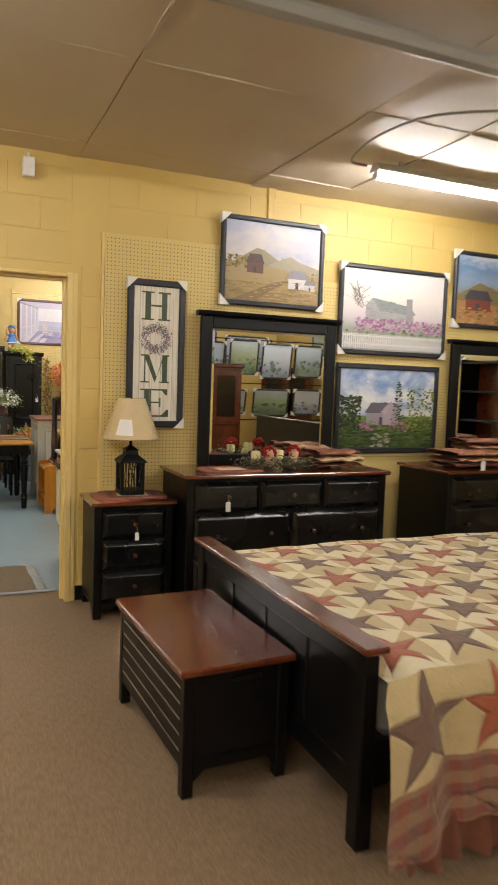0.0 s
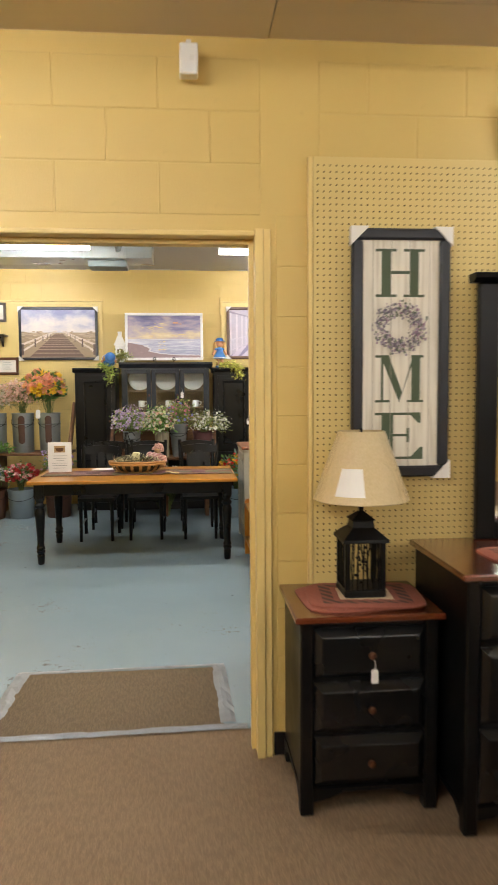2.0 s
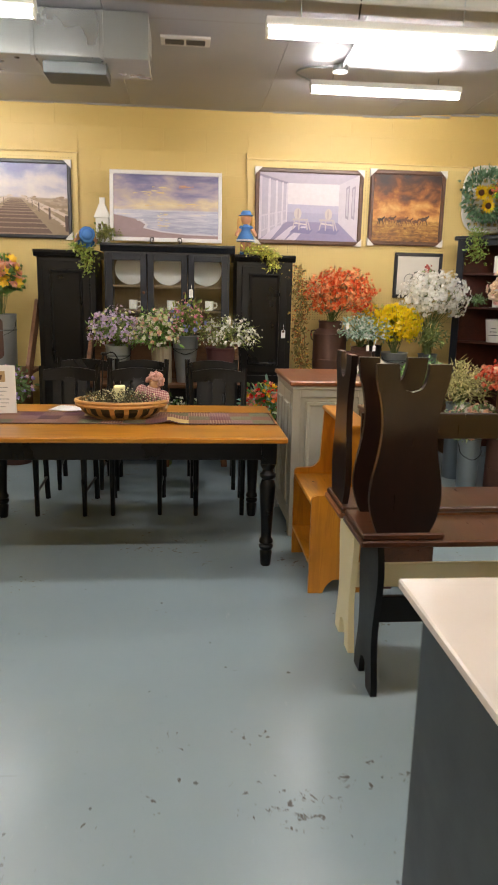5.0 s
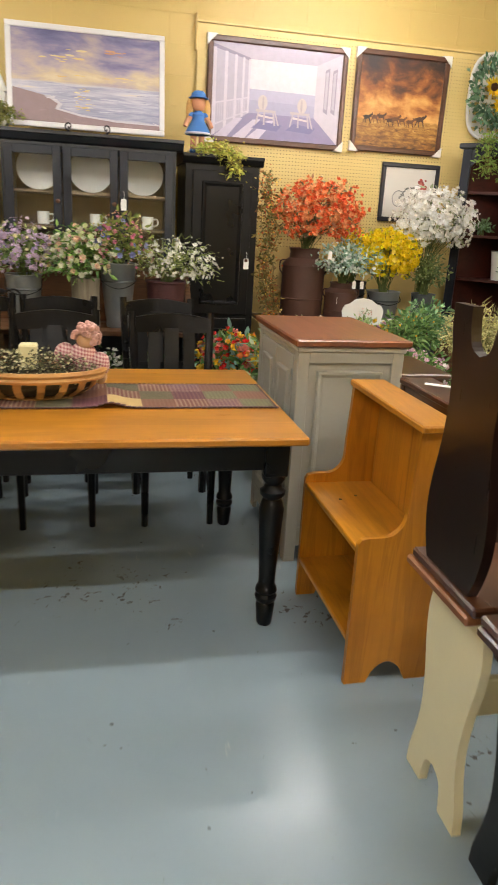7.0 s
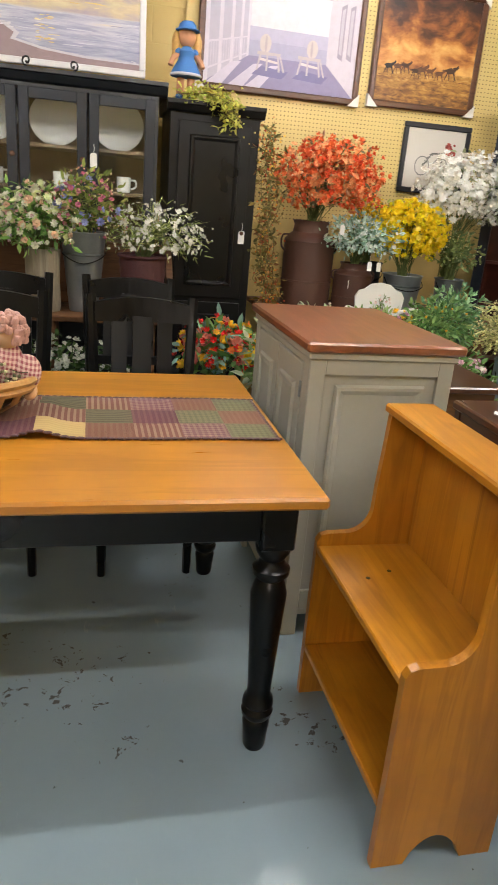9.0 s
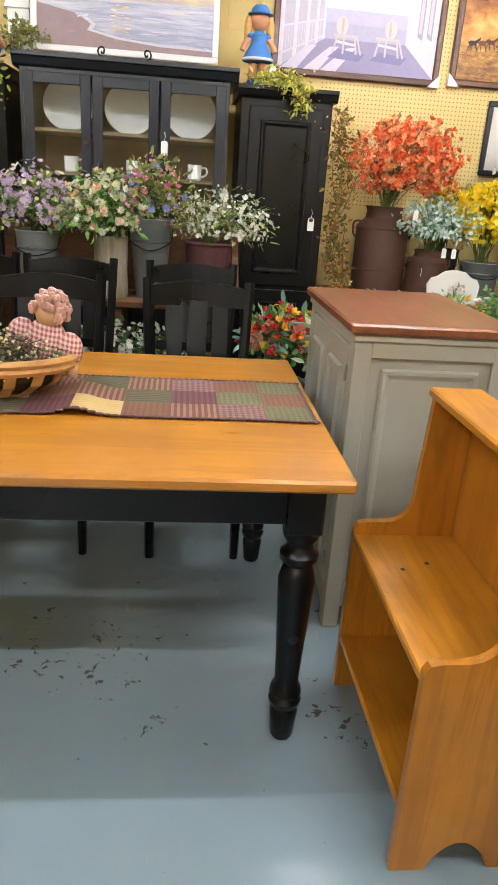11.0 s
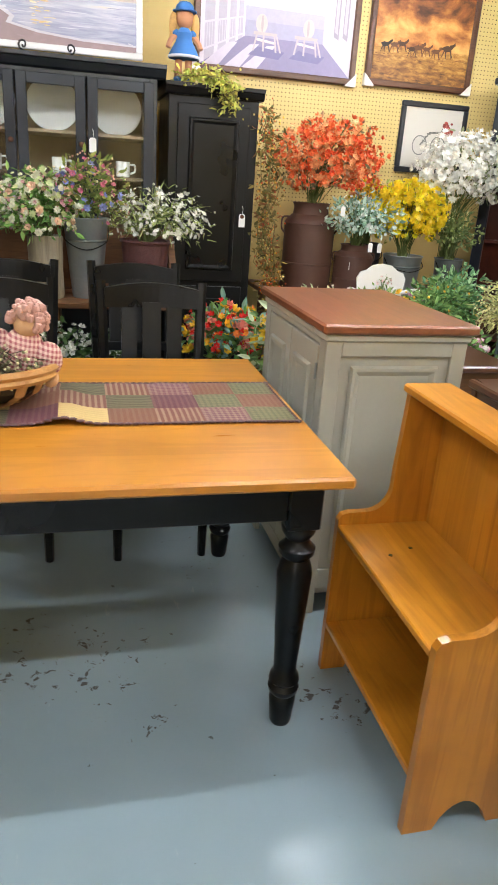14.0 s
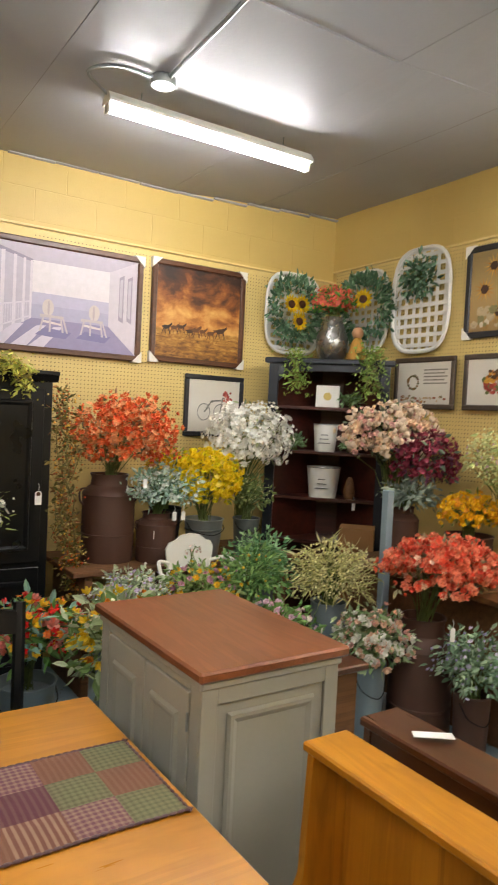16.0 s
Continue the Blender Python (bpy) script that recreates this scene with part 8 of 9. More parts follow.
# ---- small things: back room ----
# plates and mugs in the hutch
m_china = plain("white_china", rgb("e3e4de"), 0.18, 0, 0.03)
for x in (0.43, 0.785, 1.145):
    solo("serving_plate", G().lathe([(0.0, 0.0), (0.06, 0.0), (0.1, 0.012), (0.15, 0.02), (0.148, 0.026), (0.098, 0.018), (0.0, 0.008)], (0, 0, 0), 32, None, False), m_china, "large white plate propped on the hutch shelf", "plate", "white plates", pose(x, 11.72, 1.712, 78, 0, 0), True)
    mg = thing("mug", "white china mug on the hutch shelf", "mug", pose(x + 0.03, 11.55, 1.345), "white mugs")
    part("cup", G().lathe([(0.034, 0), (0.04, 0.006), (0.042, 0.085), (0.038, 0.086), (0.036, 0.01), (0, 0.008)], (0, 0, 0), 20), m_china, mg, "", True)
    part("handle", G().tube(curve_pts([(0.04, 0, 0.07), (0.068, 0, 0.068), (0.07, 0, 0.035), (0.041, 0, 0.02)], 4), 0.006, 6), m_china, mg, "", True)


# patchwork runner
def runner():
    t = thing("table_runner", "patchwork table runner in plum, olive and tan squares", "table runner", pose(-0.3, 8.83, 0.7615))
    L, D = 1.785, 0.37
    nx, ny = 14, 3
    names = ["552a34", "6e6c4c", "6c4236", "c0a66c", "684048", "5e5a40", "704836", "4c282a"]
    mats = []
    for k, h in enumerate(names):
        w = Net("runner_cloth_" + h)
        st = w.math("FRACT", w.math("MULTIPLY", w.math("ADD", *[w.noise(w.coords(), 30.0, 1), 0.0]), 1.0))
        sx = w.n("SeparateXYZ")
        w.link(w.tc.outputs["Object"], sx.inputs[0])
        rib = w.math("LESS_THAN", w.math("FRACT", w.math("MULTIPLY", sx.outputs[k % 2], 62.0)), 0.45)
        if k % 3 == 1:
            rib = w.math("ADD", w.math("MULTIPLY", rib, 0.5), w.math("MULTIPLY", w.math("LESS_THAN", w.math("FRACT", w.math("MULTIPLY", sx.outputs[1 - k % 2], 62.0)), 0.45), 0.5))
        c = w.mix(w.math("MULTIPLY", rib, 0.6 if k % 3 else 0.12), rgb(h), shade(rgb(h), 0.3) if k % 2 else rgb("a38a70"))
        c = w.mix(w.math("MULTIPLY", st, 0.25), c, shade(rgb(h), 0.6))
        w.set("Base Color", c)
        w.set("Roughness", 0.92)
        w.bump(w.noise(w.coords(), 160.0, 2), 0.6, 0.003)
        mats.append(w.m)
    rg = random.Random(12)
    for i in range(nx):
        for j in range(ny):
            g = G()
            x0, x1 = L * i / nx, L * (i + 1) / nx
            y0, y1 = D * j / ny, D * (j + 1) / ny
            n = 4
            vs = []
            for q in range(n + 1):
                for p in range(n + 1):
                    x, y = x0 + (x1 - x0) * p / n, y0 + (y1 - y0) * q / n
                    e = min(p, n - p, q, n - q) > 0
                    lift = 0.018 * math.exp(-((x - 1.16) / 0.05) ** 2) if y < 0.28 else 0
                    vs.append((x, y + 0.004 * noise.noise((x * 4, 1, 2)), (0.007 if e else 0.0045) + lift + 0.0015 * noise.noise((x * 14, y * 14, 0))))
            g.add(vs, [(q * (n + 1) + p, q * (n + 1) + p + 1, (q + 1) * (n + 1) + p + 1, (q + 1) * (n + 1) + p) for q in range(n) for p in range(n)])
            part("patch", g, mats[(i * 3 + j * 5 + rg.randint(0, 2)) % 8], t, "", True)
    hem = G()
    for y in (0, D):
        for k in range(90):
            hem.ball((L * k / 89, y + 0.004 * noise.noise((L * k / 89 * 4, 1, 2)), 0.004 + (0.018 * math.exp(-((L * k / 89 - 1.16) / 0.05) ** 2) if y < 0.2 else 0)), (0.012, 0.005, 0.004), 6, 4)
    for x in (0, L):
        for k in range(19):
            hem.ball((x, D * k / 18, 0.004), (0.005, 0.012, 0.004), 6, 4)
    part("scalloped_hem", hem, tint("5a3c40"), t)
    return t


runner()

# slatted gathering basket with berries, doll and candle
bs = thing("gathering_basket", "oval slatted wood basket on the table runner", "basket", pose(0.572, 9.02, 0.768))
m_splint = wood("basket_splint", rgb("c79a5a"), rgb("9a6a30"), "x", 0.5, 1.0, False)
A, Bb = 0.265, 0.17
ell = [(math.cos(2 * math.pi * i / 36), math.sin(2 * math.pi * i / 36)) for i in range(36)]
for z, k, h in ((0.085, 1.0, 0.012), (0.105, 1.02, 0.012)):
    part("rim_band", G().tube([(A * k * c, Bb * k * s, z) for c, s in ell], h, 6, None, True), m_splint, bs, "", True)
for i in range(0, 36):
    if i % 2 == 0:
        c, s = ell[i]
        w = 0.014
        tx, ty = -s * A, c * Bb
        l = math.hypot(tx, ty)
        tx, ty = tx / l * w, ty / l * w
        pr = [(0.55, 0.004), (0.72, 0.012), (0.88, 0.04), (0.97, 0.085)]
        vs = []
        for k, z in pr:
            for q in (-1, 1):
                vs.append((A * k * c + q * tx, Bb * k * s + q * ty, z))
        for k, z in pr:
            for q in (-1, 1):
                vs.append((A * (k - 0.02) * c + q * tx, Bb * (k - 0.02) * s + q * ty, z))
        fs = [(2 * j, 2 * j + 1, 2 * j + 3, 2 * j + 2) for j in range(3)] + [(8 + 2 * j, 8 + 2 * j + 2, 8 + 2 * j + 3, 8 + 2 * j + 1) for j in range(3)]
        part("splint", G().add(vs, fs), m_splint, bs)
part("base_board", G().lathe([(0.0, 0), (0.6, 0), (0.6, 0.008), (0, 0.008)], (0, 0, 0), 30, Matrix.Diagonal((A, Bb, 1, 1)), False), m_splint, bs)
g1, g2, g3 = G(), G(), G()
rb = random.Random(4)
for k in range(1500):
    a = rb.uniform(0, 6.283)
    r = math.sqrt(rb.random())
    top = 0.105 + 0.05 * (1 - r) + rb.uniform(-0.05, 0.03)
    p = Vector((A * 0.93 * r * math.cos(a), Bb * 0.93 * r * math.sin(a), top))
    if k % 4 == 0:
        d = Vector((rb.gauss(0, 1), rb.gauss(0, 1), rb.gauss(0.3, 0.6))).normalized()
        g1.tube([p - d * 0.02, p + d * 0.035], 0.0014, 3)
    else:
        stamp(g2 if k % 3 else g3, HEADS["bud"], [p], [(rb.gauss(0, 1), rb.gauss(0, 1), 1)], [0.0085 * rb.uniform(0.8, 1.3)], rb)
g1.lathe([(0.55, 0.012), (0.7, 0.02), (0.86, 0.05), (0.92, 0.09), (0, 0.1)], (0, 0, 0), 24, Matrix.Diagonal((A, Bb, 1, 1)))
part("twig_bundle", g1, pm("3c3626"), bs)["kind"] = "stuff"
part("berries", g2, pm("6a6a4a", 0.5), bs)["kind"] = "stuff"
part("berries", g3, pm("cfc8a4", 0.3), bs)["kind"] = "stuff"
cn = thing("candle", "cream square candle in the berry basket", "candle", pose(0.56, 9.03, 0.86), "candles")
part("wax", G().box((-0.033, -0.033, 0), (0.033, 0.033, 0.1), 0.006), m_wax, cn)


def gingham():
    w = Net("pink_gingham")
    sp = w.n("SeparateXYZ")
    w.link(w.tc.outputs["Object"], sp.inputs[0])
    f = 78.0
    a = w.math("LESS_THAN", w.math("FRACT", w.math("MULTIPLY", w.math("ADD", sp.outputs[0], w.math("MULTIPLY", sp.outputs[1], 0.6)), f)), 0.5)
    b = w.math("LESS_THAN", w.math("FRACT", w.math("MULTIPLY", sp.outputs[2], f)), 0.5)
    c = w.mix(w.math("MULTIPLY", w.math("ADD", a, b), 0.5), rgb("d8bcae"), rgb("96505a"))
    w.set("Base Color", c)
    w.set("Roughness", 0.9)
    return w.m


g = G()
g.ball((0, 0, 0.07), (0.06, 0.05, 0.075), 16, 10)
for s in (-1, 1):
    g.ball((s * 0.068, -0.006, 0.075), (0.042, 0.032, 0.05), 12, 8)
g.k = 1
g.ball((0, -0.008, 0.155), (0.036, 0.034, 0.036), 14, 9)
for s in (-1, 1):
    g.ball((s * 0.088, -0.012, 0.028), (0.022, 0.02, 0.026), 10, 7)
g.k = 2
rd = random.Random(9)
for k in range(230):
    a, b = rd.uniform(0, 6.28), rd.uniform(-0.25, 1.5)
    d = Vector((math.cos(a) * math.cos(b), math.sin(a) * math.cos(b), math.sin(b)))
    if d.y < -0.72 and d.z < 0.4:
        continue
    g.ball(Vector((0, -0.002, 0.162)) + d.normalized() * rd.uniform(0.036, 0.056), rd.uniform(0.007, 0.013), 6, 4)
solo("rag_doll", g, [gingham(), plain("doll_skin_cloth", rgb("d0a880"), 0.8), plain("pink_yarn", rgb("c79c90"), 0.9, 0, 0.3, 60.0, 0.6)], "rag doll in pink gingham with curly pink yarn hair", "doll", "rag dolls", pose(0.742, 9.04, 0.828, 0, 12, -15), True)
tp = thing("basket_handle", "black iron three-legged hanger over the basket", "hanger", pose(0.47, 9.06, 0.87))
for a in (20, 140, 260):
    part("rod", G().tube([(0.1 * math.cos(radians(a)), 0.07 * math.sin(radians(a)), -0.01), (0.01 * math.cos(radians(a)), 0.01 * math.sin(radians(a)), 0.27)], 0.004, 6), m_iron, tp)
part("crown", G().ball((0, 0, 0.275), (0.02, 0.02, 0.012), 8, 6).tube(curve_pts([(0, 0, 0.27), (0.05, 0, 0.285), (0.08, 0, 0.25)], 4), 0.004, 6), m_iron, tp)

# sign in a stand and a sheet of paper on the table
sg = thing("counter_sign", "white printed sign with a basket photo on the table", "sign", pose(-0.3, 9.13, 0.7605, 0, 0, 3))
part("sheet", G().box((0, 0, 0.0), (0.225, 0.004, 0.3), 0.001), m_paper, sg)
part("photo", G().box((0.06, -0.0015, 0.2), (0.165, 0.0, 0.265), 0), tint("c9a878"), sg, "small photo of a basket")
part("photo_subject", G().prism([(0.072, 0.243), (0.152, 0.243), (0.142, 0.215), (0.12, 0.208), (0.1, 0.208), (0.082, 0.217)], -0.003, -0.0015, "y"), tint("6a4424"), sg)
for k, (a, b) in enumerate(((0.05, 0.18), (0.05, 0.17), (0.075, 0.15), (0.04, 0.185), (0.04, 0.18), (0.05, 0.16))):
    part("text_line", G().box((a, -0.0015, 0.165 - 0.024 * k), (b, 0.0, 0.169 - 0.024 * k), 0), tint("a8a8a8"), sg)
part("foot", G().box((0.0, -0.03, 0.0), (0.225, 0.05, 0.003), 0.001), m_glass, sg)
g = G()
def pf(u, v):
    return (0.26 * u, 0.2 * v, 0.003 + 0.03 * max(0, (u - 0.55)) * (1 - v) + 0.05 * max(0, u - 0.75) * v)
solo("paper_sheet", cloth_grid(pf, 12, 8), m_paper, "white sheet of paper with a lifted corner on the table", "paper", "", pose(0.08, 9.28, 0.762, 0, 0, -14))

# girl doll on the cupboard (plain shapes)
def big_doll(m, label, seated=False):
    g = G()
    m_dress = plain("blue_denim_cloth", rgb("4478b8"), 0.8, 0, 0.15)
    m_skin = plain("tan_doll_body", rgb("c98f68"), 0.6)
    m_hair = plain("straw_blond_yarn", rgb("d8aa66"), 0.9, 0, 0.3, 60.0, 0.6)
    m_trim = plain("white_doll_trim", rgb("d5dbe4"), 0.8)
    g.k = 0
    g.lathe([(0.082, 0.118), (0.088, 0.124), (0.07, 0.16), (0.046, 0.2), (0.042, 0.215), (0.046, 0.24), (0.02, 0.268)], (0, 0, 0), 20)
    for s in (-1, 1):
        g.ball((s * 0.048, 0, 0.238), (0.022, 0.02, 0.022), 10, 6)
    g.lathe([(0.066, 0.342), (0.068, 0.346), (0.052, 0.352), (0.046, 0.372), (0.03, 0.388), (0.0, 0.392)], (0, 0, 0), 18)
    g.k = 1
    for s in (-1, 1):
        g.tube([(s * 0.03, 0, 0.02), (s * 0.027, 0, 0.11)], 0.021, 10)
        g.tube(curve_pts([(s * 0.04, 0, 0.235), (s * 0.075, -0.01, 0.2), (s * 0.09, -0.02, 0.165)], 4), 0.015, 8)
    g.ball((0, 0, 0.31), (0.048, 0.046, 0.05), 16, 10)
    g.k = 2
    for s in (-1, 1):
        g.ball((s * 0.06, 0.006, 0.275), (0.024, 0.022, 0.066), 10, 8)
        g.ball((s * 0.066, 0.004, 0.225), (0.016, 0.016, 0.03), 10, 8)
    g.ball((0, 0.014, 0.322), (0.052, 0.046, 0.046), 14, 8)
    g.k = 3
    g.lathe([(0.0835, 0.1165), (0.0895, 0.123), (0.086, 0.131), (0.08, 0.122)], (0, 0, 0), 20, None, False)
    g.k = 0
    for s in (-1, 1):
        g.ball((s * 0.032, -0.012, 0.014), (0.024, 0.036, 0.016), 10, 6)
    g.k = 3
    return solo("girl_doll", g, [m_dress, m_skin, m_hair, m_trim], label, "doll", "dolls on the cupboards", m, True)


big_doll(pose(1.5, 11.43, 1.862), "girl doll in a blue dress and cap standing on the cupboard")
big_doll(pose(0.03, 11.5, 1.935, 82, 0, 12), "girl doll in blue lying on the other cupboard")
ln = thing("house_lantern", "white wooden house-shaped lantern on the cupboard", "lantern", pose(0.12, 11.62, 1.93))
part("house_body", G().box((0, 0, 0), (0.12, 0.1, 0.24), 0.004), m_white, ln)
part("house_roof", G().prism([(-0.015, 0.24), (0.135, 0.24), (0.085, 0.36), (0.035, 0.36)], -0.01, 0.11, "y"), m_white, ln)
part("chimney", G().box((0.035, 0.03, 0.36), (0.085, 0.07, 0.42), 0.003), m_white, ln)
for i in range(2):
    for j in range(2):
        part("window_hole", G().box((0.025 + 0.042 * i, -0.002, 0.06 + 0.075 * j), (0.053 + 0.042 * i, 0.001, 0.11 + 0.075 * j), 0), tint("6a5a3a"), ln)

# ---- corner bookcase with its display ----
CB = pose(3.6, 11.66, 0, 0, 0, -45)
cb = thing("corner_bookcase", "black corner bookcase with a dark red-brown inside", "bookcase", CB)
m_cbin = wood("dark_red_shelf", rgb("4a1f16"), rgb("2a100a"), "x", 0.35, 1.0, False)
Wc = 0.87
part("stile", G().box((0, 0, 0), (0.07, 0.03, 2.06), 0.004), m_navy, cb)
part("stile", G().box((Wc - 0.07, 0, 0), (Wc, 0.03, 2.06), 0.004), m_navy, cb)
part("cornice", G().box((-0.03, -0.025, 2.06), (Wc + 0.03, 0.06, 2.1), 0.008), m_navy, cb)
part("header_rail", G().prism([(0.07, 2.06), (0.07, 1.93), (0.12, 1.985), (0.2, 2.01), (Wc - 0.2, 2.01), (Wc - 0.12, 1.985), (Wc - 0.07, 1.93), (Wc - 0.07, 2.06)], 0.003, 0.026, "y"), m_navy, cb)
part("back_panel", G().prism([(0.02, 0.031), (0.035, 0.031), (Wc / 2 - 0.08, 0.38), (Wc / 2 + 0.08, 0.38), (Wc - 0.035, 0.031), (Wc - 0.02, 0.031), (Wc / 2 + 0.09, 0.4), (Wc / 2 - 0.09, 0.4)], 0.0, 2.06, "z"), m_cbin, cb)
for z in (0.4, 0.76, 1.075, 1.41, 1.735, 2.06):
    part("shelf", G().prism([(0.036, 0.03), (Wc - 0.036, 0.03), (Wc / 2 + 0.08, 0.372), (Wc / 2 - 0.08, 0.372)], z, z + 0.02, "z"), m_cbin, cb)


def on_cb(x, y, z, rz=0):
    return CB @ pose(x, y, z, 0, 0, rz)


sb = thing("block_sign", "white block sign with a small yellow motif on the shelf", "sign", on_cb(0.34, 0.1, 1.755))
part("block", G().box((0, 0, 0), (0.17, 0.04, 0.16), 0.004), m_white, sb)
part("motif", G().lathe([(0.03, 0), (0.03, 0.002)], (0, 0, 0), 10, pose(0.085, -0.0, 0.08, 90)), tint("d8c070"), sb)
for z, r0, r1, h, lab in ((1.43, 0.075, 0.09, 0.2, "white enamel pitcher with grey printing"), (1.095, 0.1, 0.125, 0.22, "white enamel pail with a bee print")):
    p = thing("enamel_pail", lab + " on the shelf", "pail", on_cb(0.42, 0.15, z), "white enamelware")
    part("body", G().lathe([(r0, 0), (r1, h), (r1 - 0.004, h), (r0 * 0.9, 0.02), (0, 0.015)], (0, 0, 0), 22), m_white, p, "", True)
    part("rim", G().tube([(r1 * math.cos(a), r1 * math.sin(a), h) for a in [2 * math.pi * i / 24 for i in range(24)]], 0.004, 6, None, True), m_galv, p, "", True)
    for k in range(3):
        part("print_line", G().box((-0.045 + 0.01 * k, -r0 - (r1 - r0) * (0.3 + 0.15 * k) - 0.003, h * (0.3 + 0.15 * k)), (0.045 - 0.01 * k, -r0 - (r1 - r0) * (0.3 + 0.15 * k) - 0.0005, h * (0.33 + 0.15 * k)), 0), m_ink, p)
for x, z, s in ((0.6, 1.755, 51), (0.2, 1.43, 52), (0.62, 1.43, 53)):
    b = CB @ Vector((x, 0.1, z))
    flowers("small green sprig on the bookcase shelf", tuple(b), (b.x, b.y, b.z + 0.06), (0.09, 0.07, 0.06), [], (["5f7a4a", "7f9a72"], 110, 0.04), s, stems=8)
bd = CB @ Vector((0.62, 0.08, 1.095))
price_tag(bd.x, bd.y - 0.05, 1.12, 0.9)
hp = thing("wood_ornament", "small brown wooden ornament on the shelf", "ornament", pose(bd.x, bd.y, 1.095))
part("body", G().lathe([(0.03, 0), (0.045, 0.05), (0.03, 0.12), (0.015, 0.16)], (0, 0, 0), 10), m_oldwood, hp, "", True)

vs_ = CB @ Vector((0.43, 0.16, 2.102))
va = thing("silver_vase", "hammered silver vase on the bookcase", "vase", pose(*vs_))
part("vase_body", G().lathe([(0.08, 0), (0.1, 0.03), (0.118, 0.1), (0.115, 0.17), (0.085, 0.25), (0.07, 0.29), (0.08, 0.315), (0.07, 0.31), (0, 0.28)], (0, 0, 0), 28), plain("hammered_silver", rgb("8e8c88"), 0.28, 0.85, 0.3, 30.0, 0.5, 60.0), va, "", True)
flowers("coral and pink flowers in the silver vase", (vs_.x, vs_.y, vs_.z + 0.29), (vs_.x, vs_.y, vs_.z + 0.43), (0.2, 0.14, 0.12), [("d9705a", 110, 0.022, "daisy"), ("c95a4c", 50, 0.022, "cup"), ("d8a04a", 30, 0.018, "bud")], (["4f8a3c", "6aa04c"], 160, 0.05), 54)


def sunflower_wreath(m, label, seed, suns):
    rg = random.Random(seed)
    t = thing("leaf_wreath", label, "wreath", m, "sunflower wreaths")
    for h in ("587858", "7a9a7c", "4a6a50"):
        g = G()
        ps, ds = [], []
        for _ in range(240):
            a = rg.uniform(0, 6.283)
            r = 0.19 + rg.gauss(0, 0.035)
            ps.append(Vector((r * math.cos(a), -0.03 + rg.gauss(0, 0.02), r * math.sin(a))))
            ds.append(Vector((math.cos(a) + rg.gauss(0, 0.6), -0.5 + rg.gauss(0, 0.4), math.sin(a) + rg.gauss(0, 0.6))))
        stamp(g, LEAF, ps, ds, [0.052 * rg.uniform(0.7, 1.2) for _ in ps], rg, True)
        part("leaves", g, pm(h), t)["kind"] = "stuff"
    for x, z in suns:
        g = G()
        stamp(g, join(petal_ring(14, 0.35, 1.0, 0.12, 0.17), petal_ring(12, 0.35, 0.85, 0.25, 0.16)), [(x, -0.07, z)], [(0.1, -1, 0.1)], [0.075], rg)
        sf = part("sunflower", g, pm("f0b81c"), t, "yellow sunflower")
        part("sunflower_centre", G().lathe([(0.03, 0), (0.03, 0.012), (0.015, 0.018), (0, 0.016)], (0, 0, 0), 12, pose(x, -0.07, z, 90)), pm("4a2a12"), sf, "dark brown centre")
    return t


sunflower_wreath(pose(3.9, 11.8, 2.5, 0, 0, 0), "green leaf wreath with three sunflowers", 81, ((-0.08, 0.02), (0.0, -0.1), (0.02, 0.03)))
sunflower_wreath(pose(4.28, 11.42, 2.52, 0, 0, -70), "green leaf wreath with one sunflower", 82, ((0.02, 0.05),))


def wicker_tray(m, W, H, label, seed):
    """A white-washed oval wicker panel: hoop and crossing splints. Face towards -y."""
    rg = random.Random(seed)
    t = thing("wicker_tray", label, "tray", m, "white wicker trays")
    out = []
    for i in range(40):
        a = 2 * math.pi * i / 40
        c, s = math.cos(a), math.sin(a)
        k = (abs(c) ** 3.4 + abs(s) ** 3.4) ** (-1 / 3.4)
        out.append((W / 2 * c * k, H / 2 * s * k))
    part("hoop", G().tube([(x, -0.03, z) for x, z in out], 0.014, 8, None, True), m_white, t, "", True)
    part("hoop", G().tube([(x * 0.96, -0.01, z * 0.97) for x, z in out], 0.01, 8, None, True), m_white, t, "", True)

    def half(v, L, M):
        return M / 2 * max(0.0, 1 - (abs(v) / (L / 2)) ** 3.4) ** (1 / 3.4)
    for i in range(7):
        x = W * (-0.5 + (i + 0.7) / 7.4)
        h = half(x, W, H) * 0.97
        part("splint", G().box((x - 0.014, -0.012 - 0.004 * (i % 2), -h), (x + 0.014, -0.008 - 0.004 * (i % 2), h), 0.001), m_white, t)
    for i in range(10):
        z = H * (-0.5 + (i + 0.7) / 10.4)
        w = half(z, H, W) * 0.97
        part("splint", G().box((-w, -0.02 + 0.003 * (i % 2), z - 0.014), (w, -0.0165 + 0.003 * (i % 2), z + 0.014), 0.001), m_white, t)
    return t


wicker_tray(pose(3.97, NY - 0.02, 2.48), 0.52, 0.62, "grey-white wicker tray behind a sunflower wreath", 91)
wicker_tray(pose(EX - 0.01, 11.5, 2.5, 0, 0, -90), 0.5, 0.62, "white wicker tray in the corner", 92)
wicker_tray(pose(EX - 0.01, 10.935, 2.53, 0, 0, -90), 0.52, 0.72, "white oval wicker tray with a green spray", 93)
flowers("eucalyptus spray tied to the wicker tray", (EX - 0.05, 10.93, 2.66), (EX - 0.08, 10.93, 2.68), (0.06, 0.17, 0.17), [("d8dcd0", 24, 0.014, "bud")], (["5a7a5c", "74947a", "48644c"], 300, 0.055), 94, low=-1.0)
b0, b1 = CB @ Vector((0.17, 0.0, 2.1)), CB @ Vector((0.72, -0.01, 2.1))
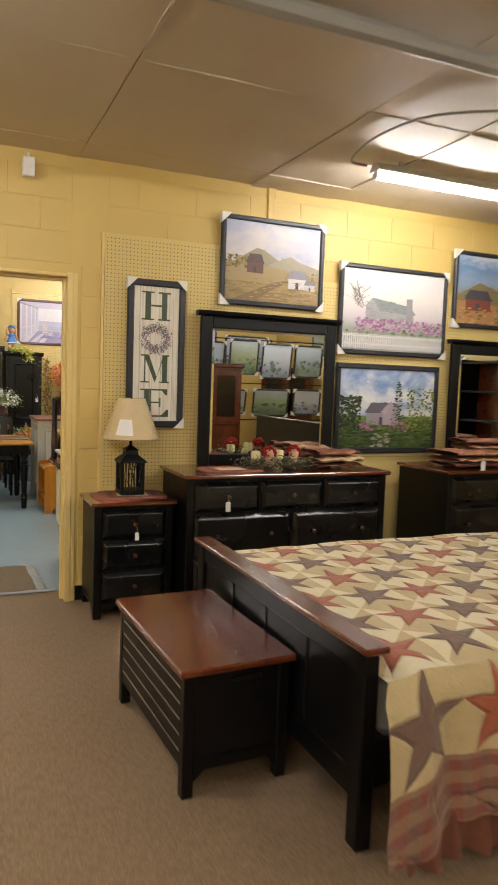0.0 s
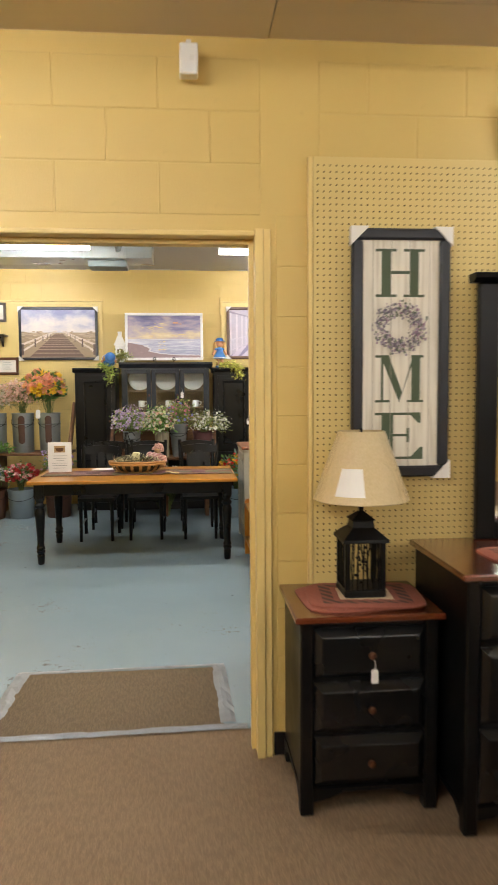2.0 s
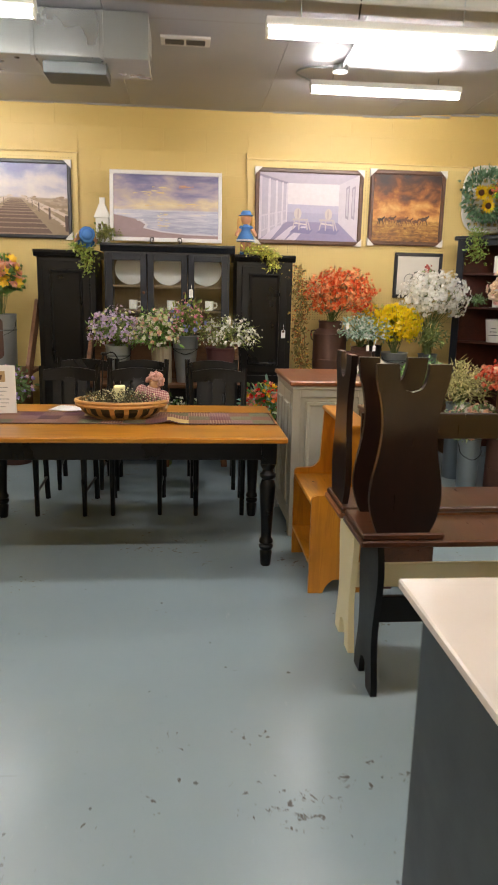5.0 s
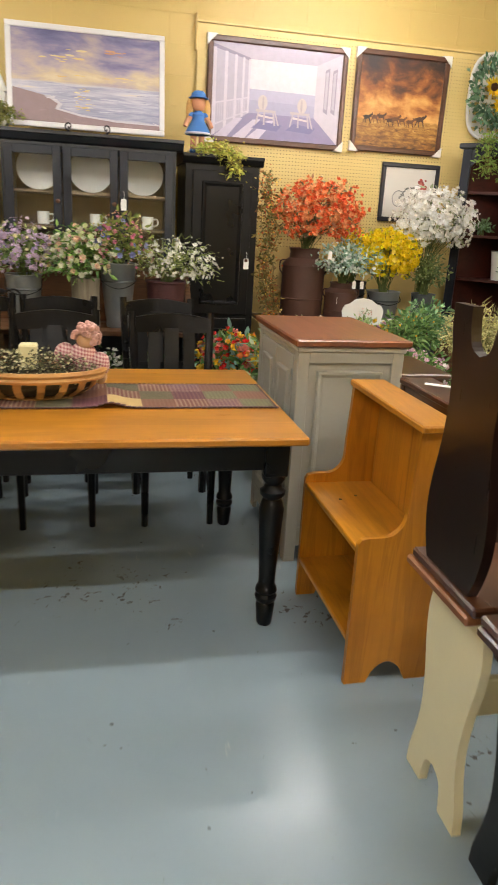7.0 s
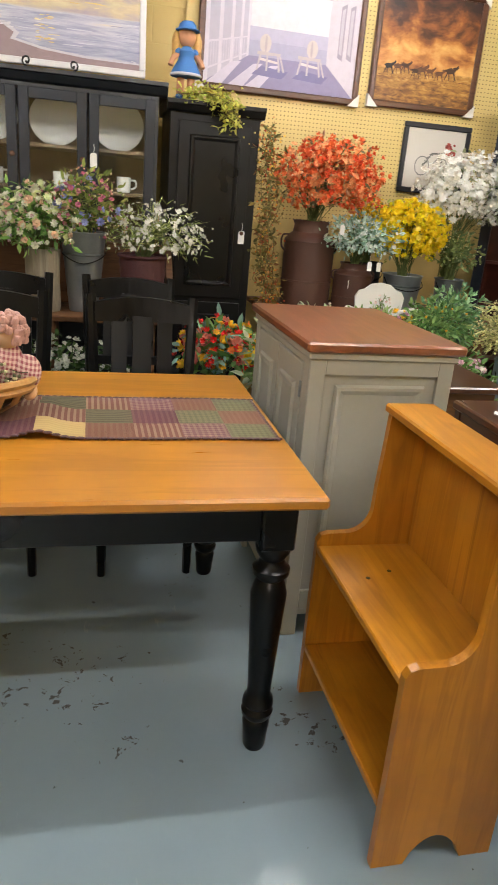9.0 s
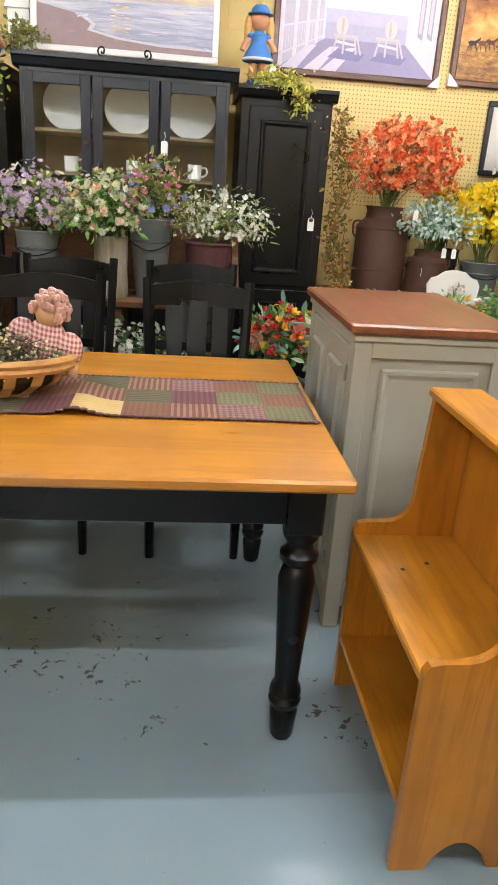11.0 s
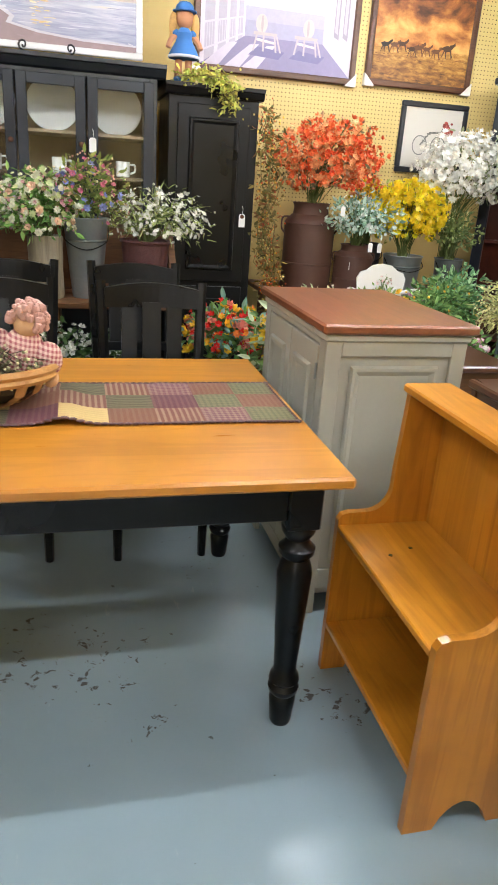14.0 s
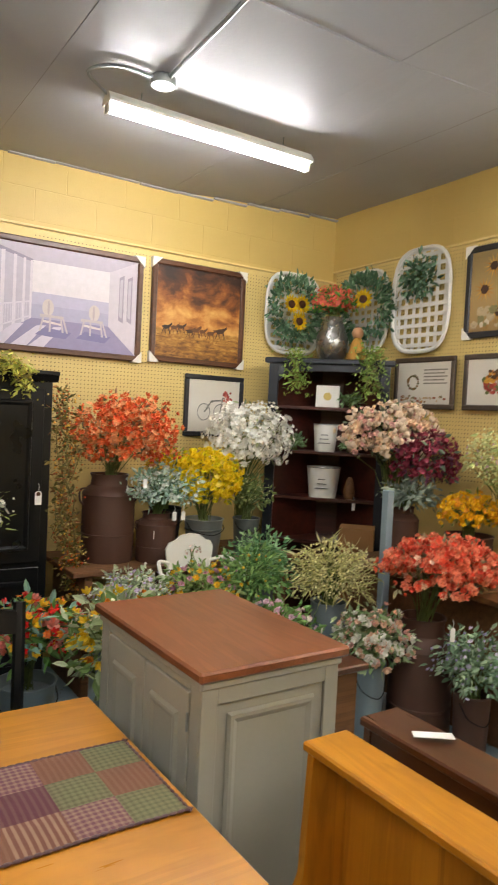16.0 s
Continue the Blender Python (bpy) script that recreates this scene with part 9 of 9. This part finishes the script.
garland("trailing fern from the bookcase's top", [tuple(b0 + Vector((0, 0, 0.02))), tuple(b0 + Vector((0, -0.05, 0.0))), tuple(b0 + Vector((0.0, -0.06, -0.12))), tuple(b0 + Vector((0.01, -0.06, -0.22)))], ["8a9a4a"], ["6f8a40", "87a050"], 260, 95, 0.035)
garland("trailing fern from the bookcase's end", [tuple(b1 + Vector((0, 0, 0.06))), tuple(b1 + Vector((-0.03, -0.05, 0.0))), tuple(b1 + Vector((-0.03, -0.06, -0.12))), tuple(b1 + Vector((-0.02, -0.06, -0.25)))], ["8a9a4a"], ["6f8a40", "87a050"], 320, 96, 0.045)
sc = CB @ Vector((0.62, 0.1, 2.1))
g = G().lathe([(0.08, 0), (0.075, 0.02), (0.04, 0.14), (0.02, 0.17)], (0, 0, 0), 14)
g.k = 1
g.ball((0, 0, 0.2), (0.045, 0.042, 0.045), 12, 8)
solo("scarecrow_doll", g, [plain("mustard_cloth", rgb("b98a3c"), 0.9, 0, 0.3, 40.0), plain("straw_cloth", rgb("b98a66"), 0.9, 0, 0.3, 60.0, 0.5)], "small cloth scarecrow doll on the bookcase", "doll", "", pose(sc.x, sc.y, sc.z), True)
bxp = CB @ Vector((0.7, -0.12, 0))
cbx = solo("cardboard_box", G().box((-0.12, -0.1, 0.78), (0.12, 0.1, 0.93), 0.003).box((-0.1, -0.08, 0.0), (0.1, 0.08, 0.78), 0.003), plain("brown_cardboard", rgb("8a6238"), 0.8), "brown cardboard box beside the bookcase", "box", "", pose(bxp.x, bxp.y, 0, 0, 0, -45))
tgx = thing("paper_tag", "white paper tag lying on the dark shelf", "tag", pose(2.04, 8.62, 0.9025, 0, 0, -35))
part("card", G().box((-0.05, -0.016, 0), (0.05, 0.016, 0.0015), 0), m_paper, tgx)

# ---- wall blocks ----
def over_door(x0, x1, z0, z1):
    return x0 < DX1 + 0.08 and x1 > DX0 - 0.08 and z0 < DH + 0.06


blocks(wall_mid, (0.556 - 4 * 0.406, 1.42), (2.25, 2.93), Y1, "y", lambda a, b, c, d: d > 2.92)
blocks(wall_mid, (1.425, 1.425 + 0.203), (0.029, 2.25), Y1, "y", lambda a, b, c, d: False)
blocks(wall_mid, (1.6, 1.6 + 8 * 0.406), (2.05, 2.9), Y1, "y", lambda a, b, c, d: c < 2.4 and b < 2.1)
blocks(wall_end, (-1.9, -1.9 + 15.5 * 0.406), (1.82, 3.2), Y3, "y", lambda a, b, c, d: c < 2.7 and (a > 1.5 or b < 0), 0.0011)
blocks(wall_right, (-11.95, -11.95 + 8 * 0.406), (2.87, 3.25), X1, "x", lambda a, b, c, d: False, 0.0009)
